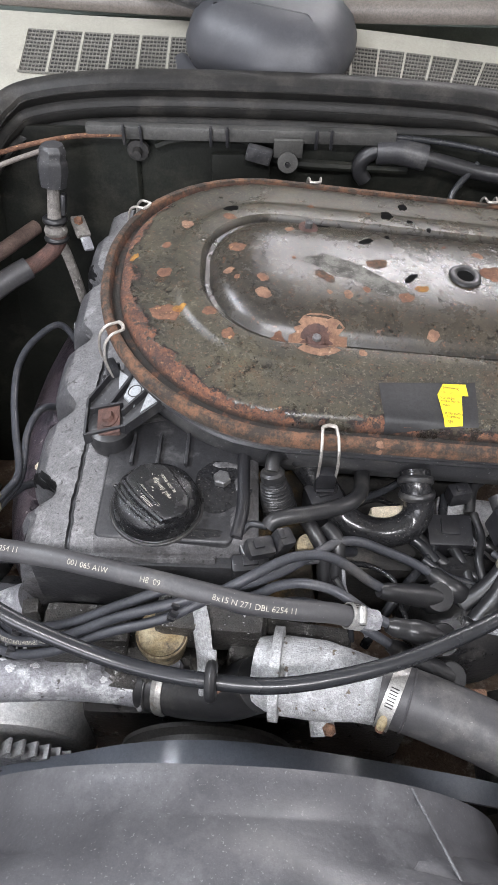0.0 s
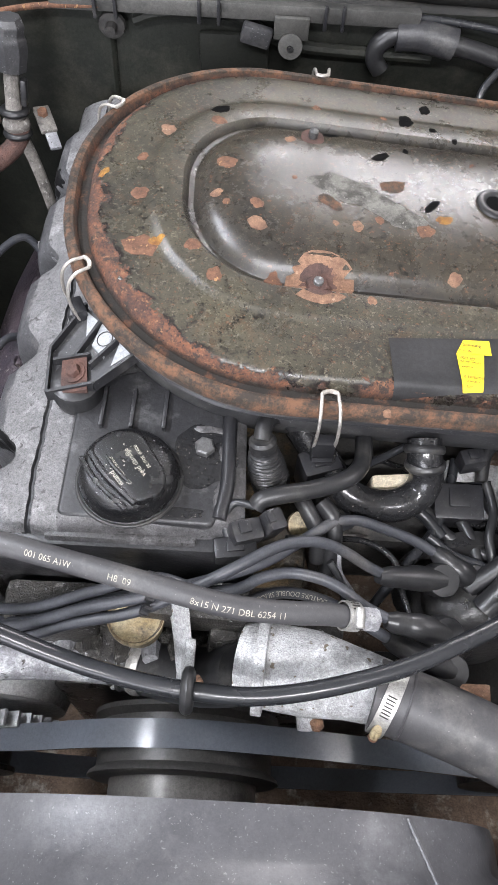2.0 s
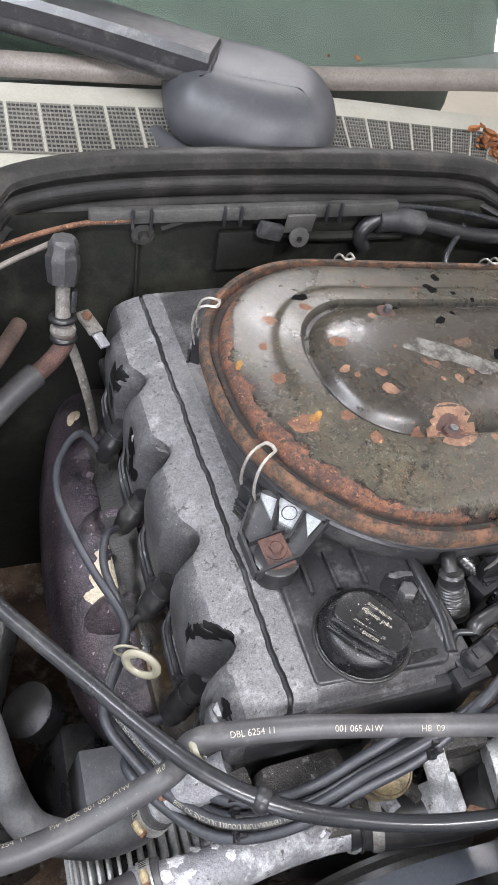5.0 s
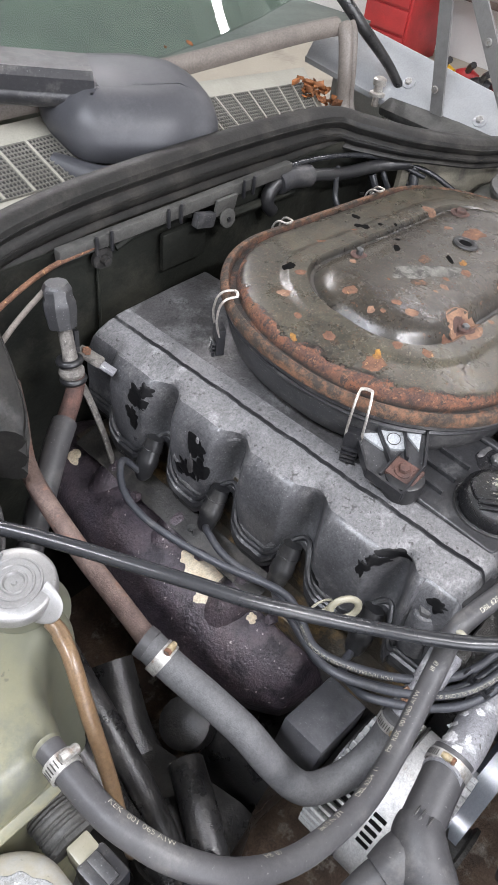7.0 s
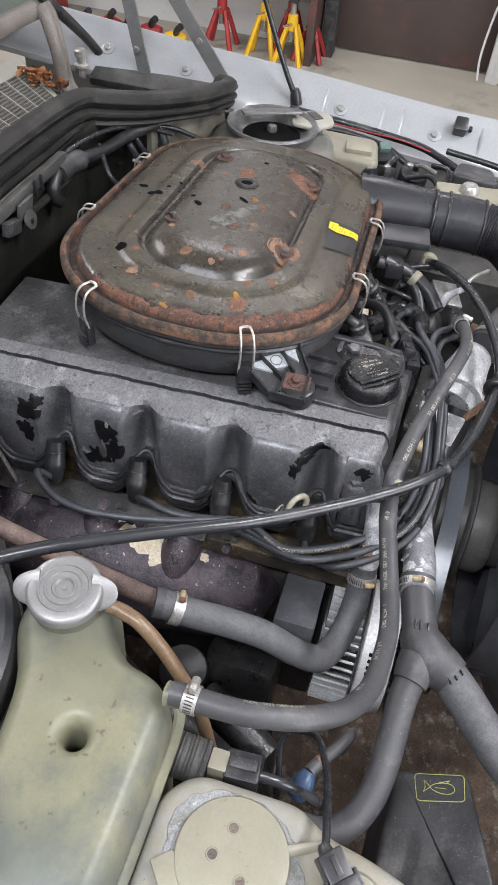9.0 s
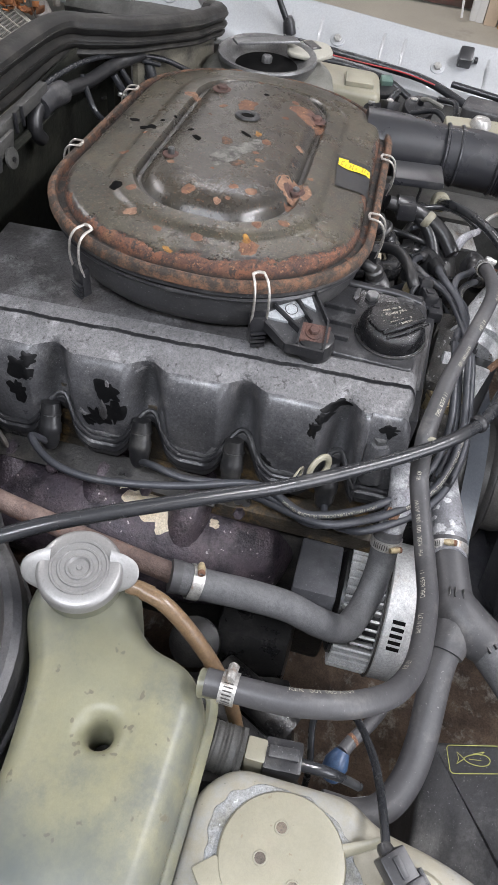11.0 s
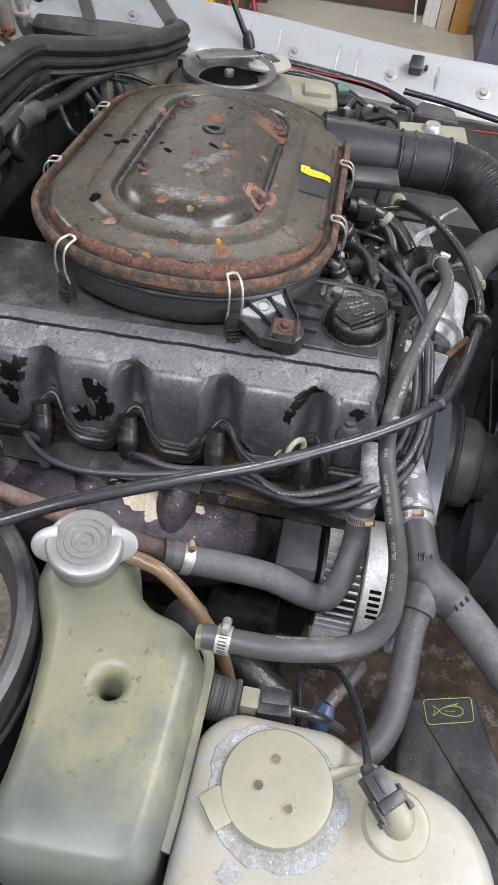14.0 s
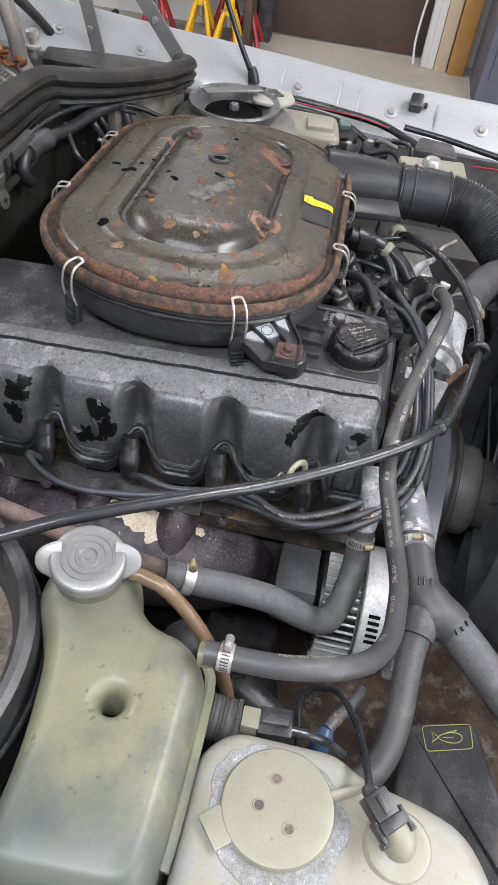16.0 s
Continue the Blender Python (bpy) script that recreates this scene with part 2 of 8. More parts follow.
PIPE_RUST = surface("grey_brown_pipe_rust", (0.17, 0.12, 0.10), (0.09, 0.06, 0.052), 0.7, 0.1, 40, 0.5, dirt=(0.24, 0.11, 0.07), dirt_amount=0.25, dirt_scale=35)
GLOSSY = surface("glossy_black_rubber", (0.018, 0.018, 0.019), (0.012, 0.012, 0.013), 0.2, 0, 30, 0.06, dirt=(0.06, 0.055, 0.05), dirt_amount=0.15, specks=(0.14, 0.13, 0.12), speck_scale=420, speck_amount=0.25)
BAND = surface("chalky_cover_band", (0.180, 0.178, 0.182), (0.098, 0.096, 0.096), 0.55, 0.05, 34, 0.6, dirt=(0.255, 0.252, 0.255), dirt_amount=0.38, dirt_scale=34, specks=(0.065, 0.063, 0.062), speck_scale=180, speck_amount=0.37, grain=0.34)
COVER_DARK = surface("cover_plate_dark", (0.036, 0.036, 0.038), (0.022, 0.022, 0.024), 0.36, 0.1, 20, 0.22, dirt=(0.12, 0.12, 0.12), dirt_amount=0.3, dirt_scale=22, grain=0.32)
FLAKED = surface("flake_and_shade_black", (0.005, 0.005, 0.0055), (0.009, 0.009, 0.0095), 0.5, 0, 60, 0.1, shine=0.2)
ALU = surface("cast_aluminium", (0.50, 0.50, 0.505), (0.36, 0.36, 0.365), 0.44, 0.35, 90, 0.25, dirt=(0.2, 0.19, 0.18), dirt_amount=0.28, dirt_scale=55)
CHALK_CAST = surface("chalky_rough_casting", (0.52, 0.525, 0.53), (0.36, 0.36, 0.365), 0.6, 0.05, 60, 0.9, dirt=(0.70, 0.71, 0.72), dirt_amount=0.4, dirt_scale=50, specks=(0.16, 0.13, 0.10), speck_scale=130, speck_amount=0.34, grain=0.3)
ALU_DULL = surface("oxidised_aluminium", (0.30, 0.30, 0.32), (0.20, 0.20, 0.212), 0.48, 0.2, 45, 0.6, dirt=(0.66, 0.67, 0.68), dirt_amount=0.34, dirt_scale=36, specks=(0.09, 0.085, 0.08), speck_scale=190, speck_amount=0.32, grain=0.28)
HEAD = surface("oil_stained_head", (0.075, 0.062, 0.046), (0.034, 0.031, 0.026), 0.45, 0.2, 30, 0.6, dirt=(0.25, 0.165, 0.075), dirt_amount=0.36, dirt_scale=28, grain=0.32)
SHIELD = surface("burnt_manifold_shield", (0.050, 0.041, 0.053), (0.085, 0.066, 0.072), 0.38, 0.25, 24, 0.8, dirt=(0.016, 0.014, 0.018), dirt_amount=0.45, dirt_scale=34, specks=(0.36, 0.32, 0.31), speck_scale=150, speck_amount=0.16, grain=0.34)
CREAM = surface("cream_corrosion", (0.66, 0.59, 0.47), (0.56, 0.46, 0.32), 0.85, 0, 60, 0.6)
WHITE_CRUST = surface("white_oxide", (0.72, 0.72, 0.73), (0.5, 0.5, 0.52), 0.9, 0, 90, 0.8)
STEEL = surface("zinc_steel", (0.48, 0.475, 0.46), (0.3, 0.29, 0.27), 0.34, 0.6, 60, 0.2, dirt=(0.2, 0.11, 0.06), dirt_amount=0.15, dirt_scale=60)
WIRE = surface("bright_spring_wire", (0.62, 0.6, 0.56), (0.4, 0.36, 0.32), 0.36, 0.7, 60, 0.1)
CAP_METAL = surface("tarnished_cap_metal", (0.30, 0.296, 0.29), (0.235, 0.231, 0.228), 0.42, 0.6, 30, 0.12, specks=(0.2, 0.19, 0.18), speck_amount=0.12, speck_scale=420, grain=0.08)
def tank_plastic():
    """Translucent yellowed plastic: slate film left by the coolant at the low end and by the neck, brown specks, cloudy streaks."""
    m = surface("yellowed_tank_plastic", (0.204, 0.194, 0.122), (0.162, 0.160, 0.106), 0.42, 0, 14, 0.06, dirt=(0.112, 0.116, 0.094), dirt_amount=0.52, dirt_scale=13, subsurface=0.2, specks=(0.11, 0.10, 0.070), speck_amount=0.22, speck_scale=110, grain=0.05, spread=0.10)
    nodes, links = m.node_tree.nodes, m.node_tree.links
    out = nodes["Principled BSDF"]
    base = out.inputs["Base Color"].links[0].from_socket
    coords = nodes.new("ShaderNodeTexCoord").outputs["Object"]
    place = nodes.new("ShaderNodeSeparateXYZ")
    links.new(coords, place.inputs[0])
    cloud = nodes.new("ShaderNodeTexNoise")
    cloud.inputs["Scale"].default_value, cloud.inputs["Detail"].default_value = 16, 5
    links.new(coords, cloud.inputs["Vector"])
    for low, high, colour, share in ((-0.565, -0.610, (0.072, 0.084, 0.080), 0.75), (-0.490, -0.440, (0.100, 0.104, 0.080), 0.8)):
        shifted = nodes.new("ShaderNodeMath")
        shifted.operation = "MULTIPLY_ADD"
        links.new(cloud.outputs["Fac"], shifted.inputs[0])
        shifted.inputs[1].default_value = 0.10
        links.new(place.outputs["X"], shifted.inputs[2])
        ramp = nodes.new("ShaderNodeMapRange")
        for key, v in (("From Min", low + 0.05), ("From Max", high + 0.05), ("To Max", share)):
            ramp.inputs[key].default_value = v
        links.new(shifted.outputs[0], ramp.inputs["Value"])
        mixed = nodes.new("ShaderNodeMix")
        mixed.data_type = "RGBA"
        links.new(ramp.outputs["Result"], mixed.inputs["Factor"])
        links.new(base, mixed.inputs[6])
        mixed.inputs[7].default_value = (*colour, 1)
        base = mixed.outputs[2]
    links.new(base, out.inputs["Base Color"])
    return m


TANK = tank_plastic()
CREAM_PLASTIC = surface("cream_plastic", (0.272, 0.256, 0.192), (0.22, 0.206, 0.154), 0.4, 0, 16, 0.1, dirt=(0.25, 0.225, 0.17), dirt_amount=0.28, dirt_scale=22, subsurface=0.1, specks=(0.2, 0.17, 0.12), speck_scale=200, speck_amount=0.12, grain=0.05)
RESIDUE = surface("washer_residue", (0.30, 0.308, 0.312), (0.235, 0.235, 0.226), 0.85, 0, 60, 0.7, dirt=(0.22, 0.215, 0.19), dirt_amount=0.4, dirt_scale=60, specks=(0.48, 0.5, 0.52), speck_amount=0.2, speck_scale=320)
BROWN_TUBE = surface("browned_clear_tube", (0.19, 0.125, 0.07), (0.12, 0.078, 0.045), 0.3, 0, 12, 0.05, subsurface=0.3)
YELLOW = surface("yellow_sticker", (0.83, 0.62, 0.02), (0.7, 0.5, 0.02), 0.5, 0, 60, 0.05, grain=0.11)
YELLOW_INK = surface("yellow_ink", (0.5, 0.5, 0.13), (0.4, 0.4, 0.12), 0.5, 0, 60, 0.05)
INK = surface("white_ink", (0.44, 0.42, 0.35), (0.2, 0.19, 0.16), 0.6, 0, 300, 0.05)
DARK_INK = surface("dark_ink", (0.03, 0.03, 0.02), None, 0.6, 0, 60, 0.05)
BLACK_FILM = surface("black_film", (0.017, 0.017, 0.018), (0.024, 0.024, 0.025), 0.42, 0, 30, 0.05, dirt=(0.06, 0.055, 0.05), dirt_amount=0.25)
GREY_STICKER = surface("torn_grey_sticker", (0.175, 0.170, 0.152), (0.11, 0.106, 0.094), 0.6, 0, 60, 0.5, dirt=(0.035, 0.032, 0.027), dirt_amount=0.62, dirt_scale=85, specks=(0.23, 0.225, 0.205), speck_amount=0.3, speck_scale=300)
# base darkened for the shade of the raised bonnet, which isn't built
BODY_DARK = surface("dark_green_sound_panel", (0.015, 0.0165, 0.013), (0.009, 0.0095, 0.008), 0.6, 0, 11, 0.5, dirt=(0.034, 0.033, 0.026), dirt_amount=0.3, dirt_scale=9, shine=0.25)
SILVER = surface("silver_body_paint", (0.40, 0.41, 0.42), (0.34, 0.35, 0.36), 0.34, 0.25, 8, 0.04, dirt=(0.36, 0.36, 0.36), dirt_amount=0.2, dirt_scale=12, coat=0.3, grain=0.11)
BAY_PAINT = surface("grimy_bay_paint", (0.09, 0.088, 0.082), (0.05, 0.049, 0.046), 0.55, 0.1, 14, 0.2, dirt=(0.03, 0.03, 0.028), dirt_amount=0.4, dirt_scale=13)
INNER_PAINT = surface("dusty_inner_panel_paint", (0.26, 0.26, 0.235), (0.18, 0.18, 0.16), 0.5, 0.2, 12, 0.12, dirt=(0.12, 0.115, 0.1), dirt_amount=0.4, dirt_scale=11)
DARK_METAL = surface("grimy_dark_metal", (0.05, 0.048, 0.045), (0.025, 0.024, 0.023), 0.55, 0.3, 22, 0.5, dirt=(0.1, 0.09, 0.08), dirt_amount=0.3, dirt_scale=28)
COWL = surface("pale_cowl_plastic", (0.34, 0.33, 0.28), (0.27, 0.26, 0.22), 0.5, 0, 9, 0.08, dirt=(0.36, 0.34, 0.29), dirt_amount=0.3, dirt_scale=14, grain=0.11)
GRILLE = surface("grey_grille_plastic", (0.17, 0.165, 0.145), (0.13, 0.126, 0.11), 0.5, 0, 9, 0.08)
TRIM = surface("grey_brown_trim", (0.16, 0.14, 0.122), (0.12, 0.105, 0.092), 0.5, 0, 20, 0.1)
WIPER = surface("blue_grey_wiper_cover", (0.048, 0.049, 0.055), (0.037, 0.038, 0.043), 0.46, 0, 7, 0.05, dirt=(0.07, 0.071, 0.076), dirt_amount=0.25, dirt_scale=7, grain=0.11)
COLLAR = surface("dull_collar_rubber", (0.034, 0.034, 0.037), (0.024, 0.024, 0.026), 0.42, 0, 18, 0.2, dirt=(0.075, 0.073, 0.07), dirt_amount=0.34, dirt_scale=22)
DISH = surface("dirty_mount_dish", (0.135, 0.108, 0.080), (0.060, 0.050, 0.042), 0.7, 0, 26, 0.7, dirt=(0.25, 0.22, 0.17), dirt_amount=0.32, dirt_scale=40, specks=(0.05, 0.045, 0.04), speck_scale=190, speck_amount=0.35, grain=0.3)
CORRODED = surface("corroded_grey_metal", (0.23, 0.215, 0.195), (0.12, 0.11, 0.10), 0.6, 0.1, 50, 0.6, dirt=(0.06, 0.055, 0.05), dirt_amount=0.4, dirt_scale=70, specks=(0.36, 0.35, 0.33), speck_scale=180, speck_amount=0.3)
SEAL = surface("bonnet_seal_rubber", (0.020, 0.0193, 0.018), (0.012, 0.0117, 0.011), 0.5, 0, 14, 0.25, dirt=(0.040, 0.037, 0.033), dirt_amount=0.4, dirt_scale=16, shine=0.25)
TOWER_PAINT = surface("dirty_beige_panel_paint", (0.20, 0.185, 0.145), (0.12, 0.112, 0.09), 0.5, 0.05, 14, 0.15, dirt=(0.05, 0.047, 0.04), dirt_amount=0.42, dirt_scale=12)
LEAF = surface("dead_leaf", (0.28, 0.11, 0.035), (0.15, 0.06, 0.028), 0.75, 0, 40, 0.4, random_tone=0.45)
# black rubber given a blue-grey base to carry its reflected sheen
BELT = surface("belt_rubber_with_sheen", (0.15, 0.163, 0.188), (0.125, 0.136, 0.157), 0.2, 0, 9, 0.05, grain=0.11)
GREEN = surface("green_connector", (0.12, 0.19, 0.16), (0.06, 0.1, 0.085), 0.5, 0, 30, 0.1)
RED = surface("red_paint", (0.4, 0.03, 0.032), (0.28, 0.025, 0.027), 0.42, 0, 9, 0.06, dirt=(0.2, 0.05, 0.04), dirt_amount=0.2)
STAND_YELLOW = surface("yellow_paint", (0.8, 0.48, 0.02), (0.7, 0.4, 0.02), 0.45, 0, 9, 0.06, dirt=(0.3, 0.18, 0.06), dirt_amount=0.15)
CONCRETE = surface("garage_concrete", (0.43, 0.4, 0.33), (0.35, 0.325, 0.27), 0.8, 0, 1.6, 0.3, dirt=(0.22, 0.2, 0.17), dirt_amount=0.25, dirt_scale=2.2, grain=0.11)
PLASTER = surface("white_wall_paint", (0.74, 0.74, 0.73), (0.68, 0.68, 0.67), 0.8, 0, 2.0, 0.1, dirt=(0.5, 0.48, 0.44), dirt_amount=0.15, dirt_scale=1.4, grain=0.11)
BROWN_WALL = surface("brown_shutter", (0.085, 0.06, 0.05), (0.06, 0.042, 0.036), 0.55, 0, 2.5, 0.15, dirt=(0.17, 0.05, 0.045), dirt_amount=0.2, dirt_scale=1.8, grain=0.11)
PINE = surface("orange_pine", (0.55, 0.3, 0.1), (0.46, 0.24, 0.07), 0.55, 0, 14, 0.1, grain=0.11)
PALE_BOARD = surface("pale_board", (0.62, 0.5, 0.38), (0.55, 0.44, 0.33), 0.6, 0, 14, 0.1, grain=0.11)
CABINET = surface("blue_grey_cabinet", (0.12, 0.13, 0.17), (0.1, 0.105, 0.14), 0.5, 0, 6, 0.05, grain=0.11)
DIRT_TRAY = surface("muddy_under_tray", (0.20, 0.135, 0.092), (0.075, 0.052, 0.040), 0.85, 0, 22, 0.8, dirt=(0.40, 0.36, 0.31), dirt_amount=0.3, dirt_scale=34, grain=0.32)
SHROUD = surface("dusty_shroud_plastic", (0.082, 0.082, 0.088), (0.056, 0.056, 0.061), 0.34, 0, 30, 0.1, dirt=(0.118, 0.118, 0.124), dirt_amount=0.4, dirt_scale=14, specks=(0.16, 0.16, 0.165), speck_scale=600, speck_amount=0.3, grain=0.11)
HUB_DARK = surface("dark_grey_hub", (0.085, 0.081, 0.077), (0.06, 0.057, 0.054), 0.4, 0.2, 10, 0.15)
HUB = surface("grey_brown_hub", (0.165, 0.155, 0.143), (0.12, 0.113, 0.104), 0.38, 0.25, 10, 0.15, dirt=(0.05, 0.048, 0.045), dirt_amount=0.3, dirt_scale=14)
STAINED = surface("yellow_stained_metal", (0.42, 0.36, 0.24), (0.27, 0.2, 0.10), 0.5, 0.2, 60, 0.4, dirt=(0.06, 0.05, 0.04), dirt_amount=0.35, dirt_scale=70)
GRIME = surface("oily_grime", (0.03, 0.029, 0.028), (0.06, 0.056, 0.05), 0.4, 0.1, 50, 0.9, dirt=(0.42, 0.41, 0.39), dirt_amount=0.16, dirt_scale=60, specks=(0.5, 0.5, 0.5), speck_scale=240, speck_amount=0.2, grain=0.32)
SNOUT = surface("satin_black_plastic", (0.032, 0.033, 0.037), (0.022, 0.022, 0.025), 0.3, 0, 14, 0.06, dirt=(0.075, 0.073, 0.07), dirt_amount=0.22, dirt_scale=12, grain=0.11)
ALU_BRIGHT = surface("clean_cast_aluminium", (0.50, 0.50, 0.49), (0.38, 0.38, 0.38), 0.45, 0.2, 90, 0.2, dirt=(0.4, 0.37, 0.33), dirt_amount=0.2, dirt_scale=55)
BOTTLE = surface("stained_cream_bottle", (0.295, 0.275, 0.220), (0.245, 0.227, 0.180), 0.42, 0, 16, 0.12, dirt=(0.27, 0.272, 0.262), dirt_amount=0.5, dirt_scale=20, subsurface=0.1, specks=(0.17, 0.16, 0.13), speck_scale=260, speck_amount=0.14, grain=0.05)
CAP_BLACK = surface("wet_black_cap", (0.011, 0.011, 0.012), (0.007, 0.007, 0.008), 0.24, 0, 60, 0.25, dirt=(0.03, 0.03, 0.03), dirt_amount=0.2, dirt_scale=60, specks=(0.16, 0.16, 0.16), speck_scale=420, speck_amount=0.16)
# near-black with little shine, paints the shade inside holes and slots
BLACK = surface("deep_black", (0.004, 0.004, 0.004), (0.006, 0.006, 0.006), 0.9, 0, 60, 0.1, shine=0.05)
BLUE = surface("blue_pump_plastic", (0.035, 0.07, 0.14), (0.025, 0.045, 0.09), 0.4, 0, 30, 0.1, dirt=(0.12, 0.13, 0.15), dirt_amount=0.3, dirt_scale=40)
DARK_CHROME = surface("dull_dark_steel", (0.2, 0.2, 0.2), (0.12, 0.12, 0.12), 0.35, 0.6, 30, 0.2, dirt=(0.04, 0.04, 0.04), dirt_amount=0.4, dirt_scale=20)
# green-grey raised to stand in for reflections on the windscreen
SEAT_TRIM = surface("lightened_dashboard", (0.10, 0.118, 0.10), (0.07, 0.083, 0.072), 0.6, 0, 12, 0.2)
GLASS = bpy.data.materials.new("windscreen_glass")
GLASS.use_nodes = True
GLASS.node_tree.nodes["Principled BSDF"].inputs["Base Color"].default_value = (0.8, 0.9, 0.84, 1)
GLASS.node_tree.nodes["Principled BSDF"].inputs["Transmission Weight"].default_value = 1.0
GLASS.node_tree.nodes["Principled BSDF"].inputs["Roughness"].default_value = 0.02


# ---- mesh helpers ----
PLACE = [Matrix()]  # where the group of things now being built stands


def group_at(x=0.0, y=0.0, z=0.0, rx=0.0, ry=0.0, rz=0.0, size=1.0):
    """Moves, turns and sizes all that is built from here on as one group."""
    PLACE[0] = pose(x, y, z, rx, ry, rz) @ Matrix.Scale(size, 4)


# turn and sizes fitted so each group keeps its look from the camera
FIT_TURN = (-0.31, 1.60, 1.25)
SIDE_GROUPS = {"tank": (-0.0139, -0.0229, -0.0322, *FIT_TURN, 1.04), "manifold": (0.0463, -0.0616, -0.1635, *FIT_TURN, 1.136), "ports": (0.0237, -0.0471, -0.1143, *FIT_TURN, 1.10),
               "alternator": (-0.0014, -0.0310, -0.0596, *FIT_TURN, 1.06), "far": (-0.0703, 0.0133, 0.0909, *FIT_TURN, 0.95), "near": (-0.039, -0.0068, 0.0225, *FIT_TURN, 1.0)}


def thing(name, at, label, category, group="", kind=""):
    ob = new(name)
    ob.empty_display_size = 0.02
    ob.location = PLACE[0] @ Vector(at)
    return tagged(ob, label, category, group, kind)


def part(name, shape, material, parent=None, label="", smooth=True):
    """One mesh object from (vertices, faces) in world metres, under a thing or under a part of one."""
    data = bpy.data.meshes.new(name)
    if isinstance(shape, bmesh.types.BMesh):
        bmesh.ops.recalc_face_normals(shape, faces=shape.faces)
        shape.to_mesh(data)
        shape.free()
    else:
        data.from_pydata([tuple(v) for v in shape[0]], [], shape[1])
        fix = bmesh.new()
        fix.from_mesh(data)
        bmesh.ops.recalc_face_normals(fix, faces=fix.faces)
        fix.to_mesh(data)
        fix.free()
    data.transform(PLACE[0])
    data.materials.append(material)
    if smooth:
        data.polygons.foreach_set("use_smooth", [True] * len(data.polygons))
        data.set_sharp_from_angle(angle=radians(38))
    ob = new(name, data)
    if parent:
        ob.parent = parent
        if parent.type == "EMPTY":
            ob.matrix_parent_inverse = Matrix.Translation(parent.location).inverted()
    if label:
        ob["label"] = label
    return ob


def single(name, shape, material, label, category, group="", kind="", smooth=True):
    return tagged(part(name, shape, material, None, "", smooth), label, category, group, kind)


def join(*shapes):
    verts, faces = [], []
    for v, f in shapes:
        n = len(verts)
        verts += list(v)
        faces += [tuple(i + n for i in face) for face in f]
    return verts, faces


def smooth_path(points, step=8):
    """Catmull-Rom through the points."""
    p = [Vector(q) for q in points]
    if len(p) < 3:
        return [p[0].lerp(p[-1], i / step) for i in range(step + 1)]
    p = [2 * p[0] - p[1], *p, 2 * p[-1] - p[-2]]
    made = []
    for i in range(1, len(p) - 2):
        a, b, c, d = p[i - 1:i + 3]
        for k in range(step):
            u = k / step
            made.append(0.5 * (2 * b + (c - a) * u + (2 * a - 5 * b + 4 * c - d) * u * u + (3 * b - a - 3 * c + d) * u ** 3))
    return [*made, p[-2]]


def frames(path):
    """Direction and two sides at every point of a path, without twist."""
    n = len(path)
    along = [(path[min(i + 1, n - 1)] - path[max(i - 1, 0)]).normalized() for i in range(n)]
    side = along[0].orthogonal().normalized()
    made = []
    for a in along:
        side = (side - a * side.dot(a)).normalized()
        made.append((a, side, a.cross(side)))
    return made


def tube(points, radius, seg=14, step=8, caps=True, flat=1.0, ripple=0.0, pitch=0.006):
    """A round hose or wire along a smooth path; radius one number or one for each point; ripple makes a bellows."""
    path = smooth_path(points, step)
    radii = radius if isinstance(radius, (list, tuple)) else [radius] * len(points)
    verts, faces, run = [], [], 0.0
    for i, (c, (a, s, b)) in enumerate(zip(path, frames(path))):
        u = i / (len(path) - 1) * (len(radii) - 1)
        k = min(int(u), len(radii) - 2)
        r = radii[k] + (radii[k + 1] - radii[k]) * (u - k)
        if i:
            run += (c - path[i - 1]).length
        if ripple:
            r += ripple * math.sin(run / pitch * math.tau)
        for j in range(seg):
            t = math.tau * j / seg
            verts.append(c + s * (r * math.cos(t)) + b * (r * flat * math.sin(t)))
    for i in range(len(path) - 1):
        for j in range(seg):
            k = (j + 1) % seg
            faces.append((i * seg + j, i * seg + k, (i + 1) * seg + k, (i + 1) * seg + j))
    if caps:
        faces += [tuple(range(seg - 1, -1, -1)), tuple(range(len(verts) - seg, len(verts)))]
    return verts, faces


def bellows(points, radius, ripple, pitch, seg=28):
    path = smooth_path(points, 40)
    length = sum((path[i + 1] - path[i]).length for i in range(len(path) - 1))
    return tube(points, radius, seg, max(8, int(length / pitch * 8 / (len(points) - 1))), True, 1.0, ripple, pitch)


def lathe(at, axis, profile, seg=28):
    """A turned body: profile rows of (height along the axis, radius)."""
    axis = Vector(axis).normalized()
    s = axis.orthogonal().normalized()
    b = axis.cross(s)
    at = Vector(at)
    verts, faces = [], []
    for h, r in profile:
        for j in range(seg):
            t = math.tau * j / seg
            verts.append(at + axis * h + s * (r * math.cos(t)) + b * (r * math.sin(t)))
    for i in range(len(profile) - 1):
        for j in range(seg):
            k = (j + 1) % seg
            faces.append((i * seg + j, i * seg + k, (i + 1) * seg + k, (i + 1) * seg + j))
    faces += [tuple(range(seg - 1, -1, -1)), tuple(range(len(verts) - seg, len(verts)))]
    return verts, faces


def ring(at, axis, radius, thick, seg=28, flat=1.0):
    """A round band or torus."""
    prof = [(thick * flat * math.sin(t), radius + thick * math.cos(t)) for t in [math.tau * i / 10 for i in range(11)]]
    v, f = lathe(at, axis, prof, seg)
    return v, f[:-2]


def hexagon(at, axis, radius, high):
    return lathe(at, axis, [(0, radius), (high * 0.8, radius), (high, radius * 0.84)], 6)


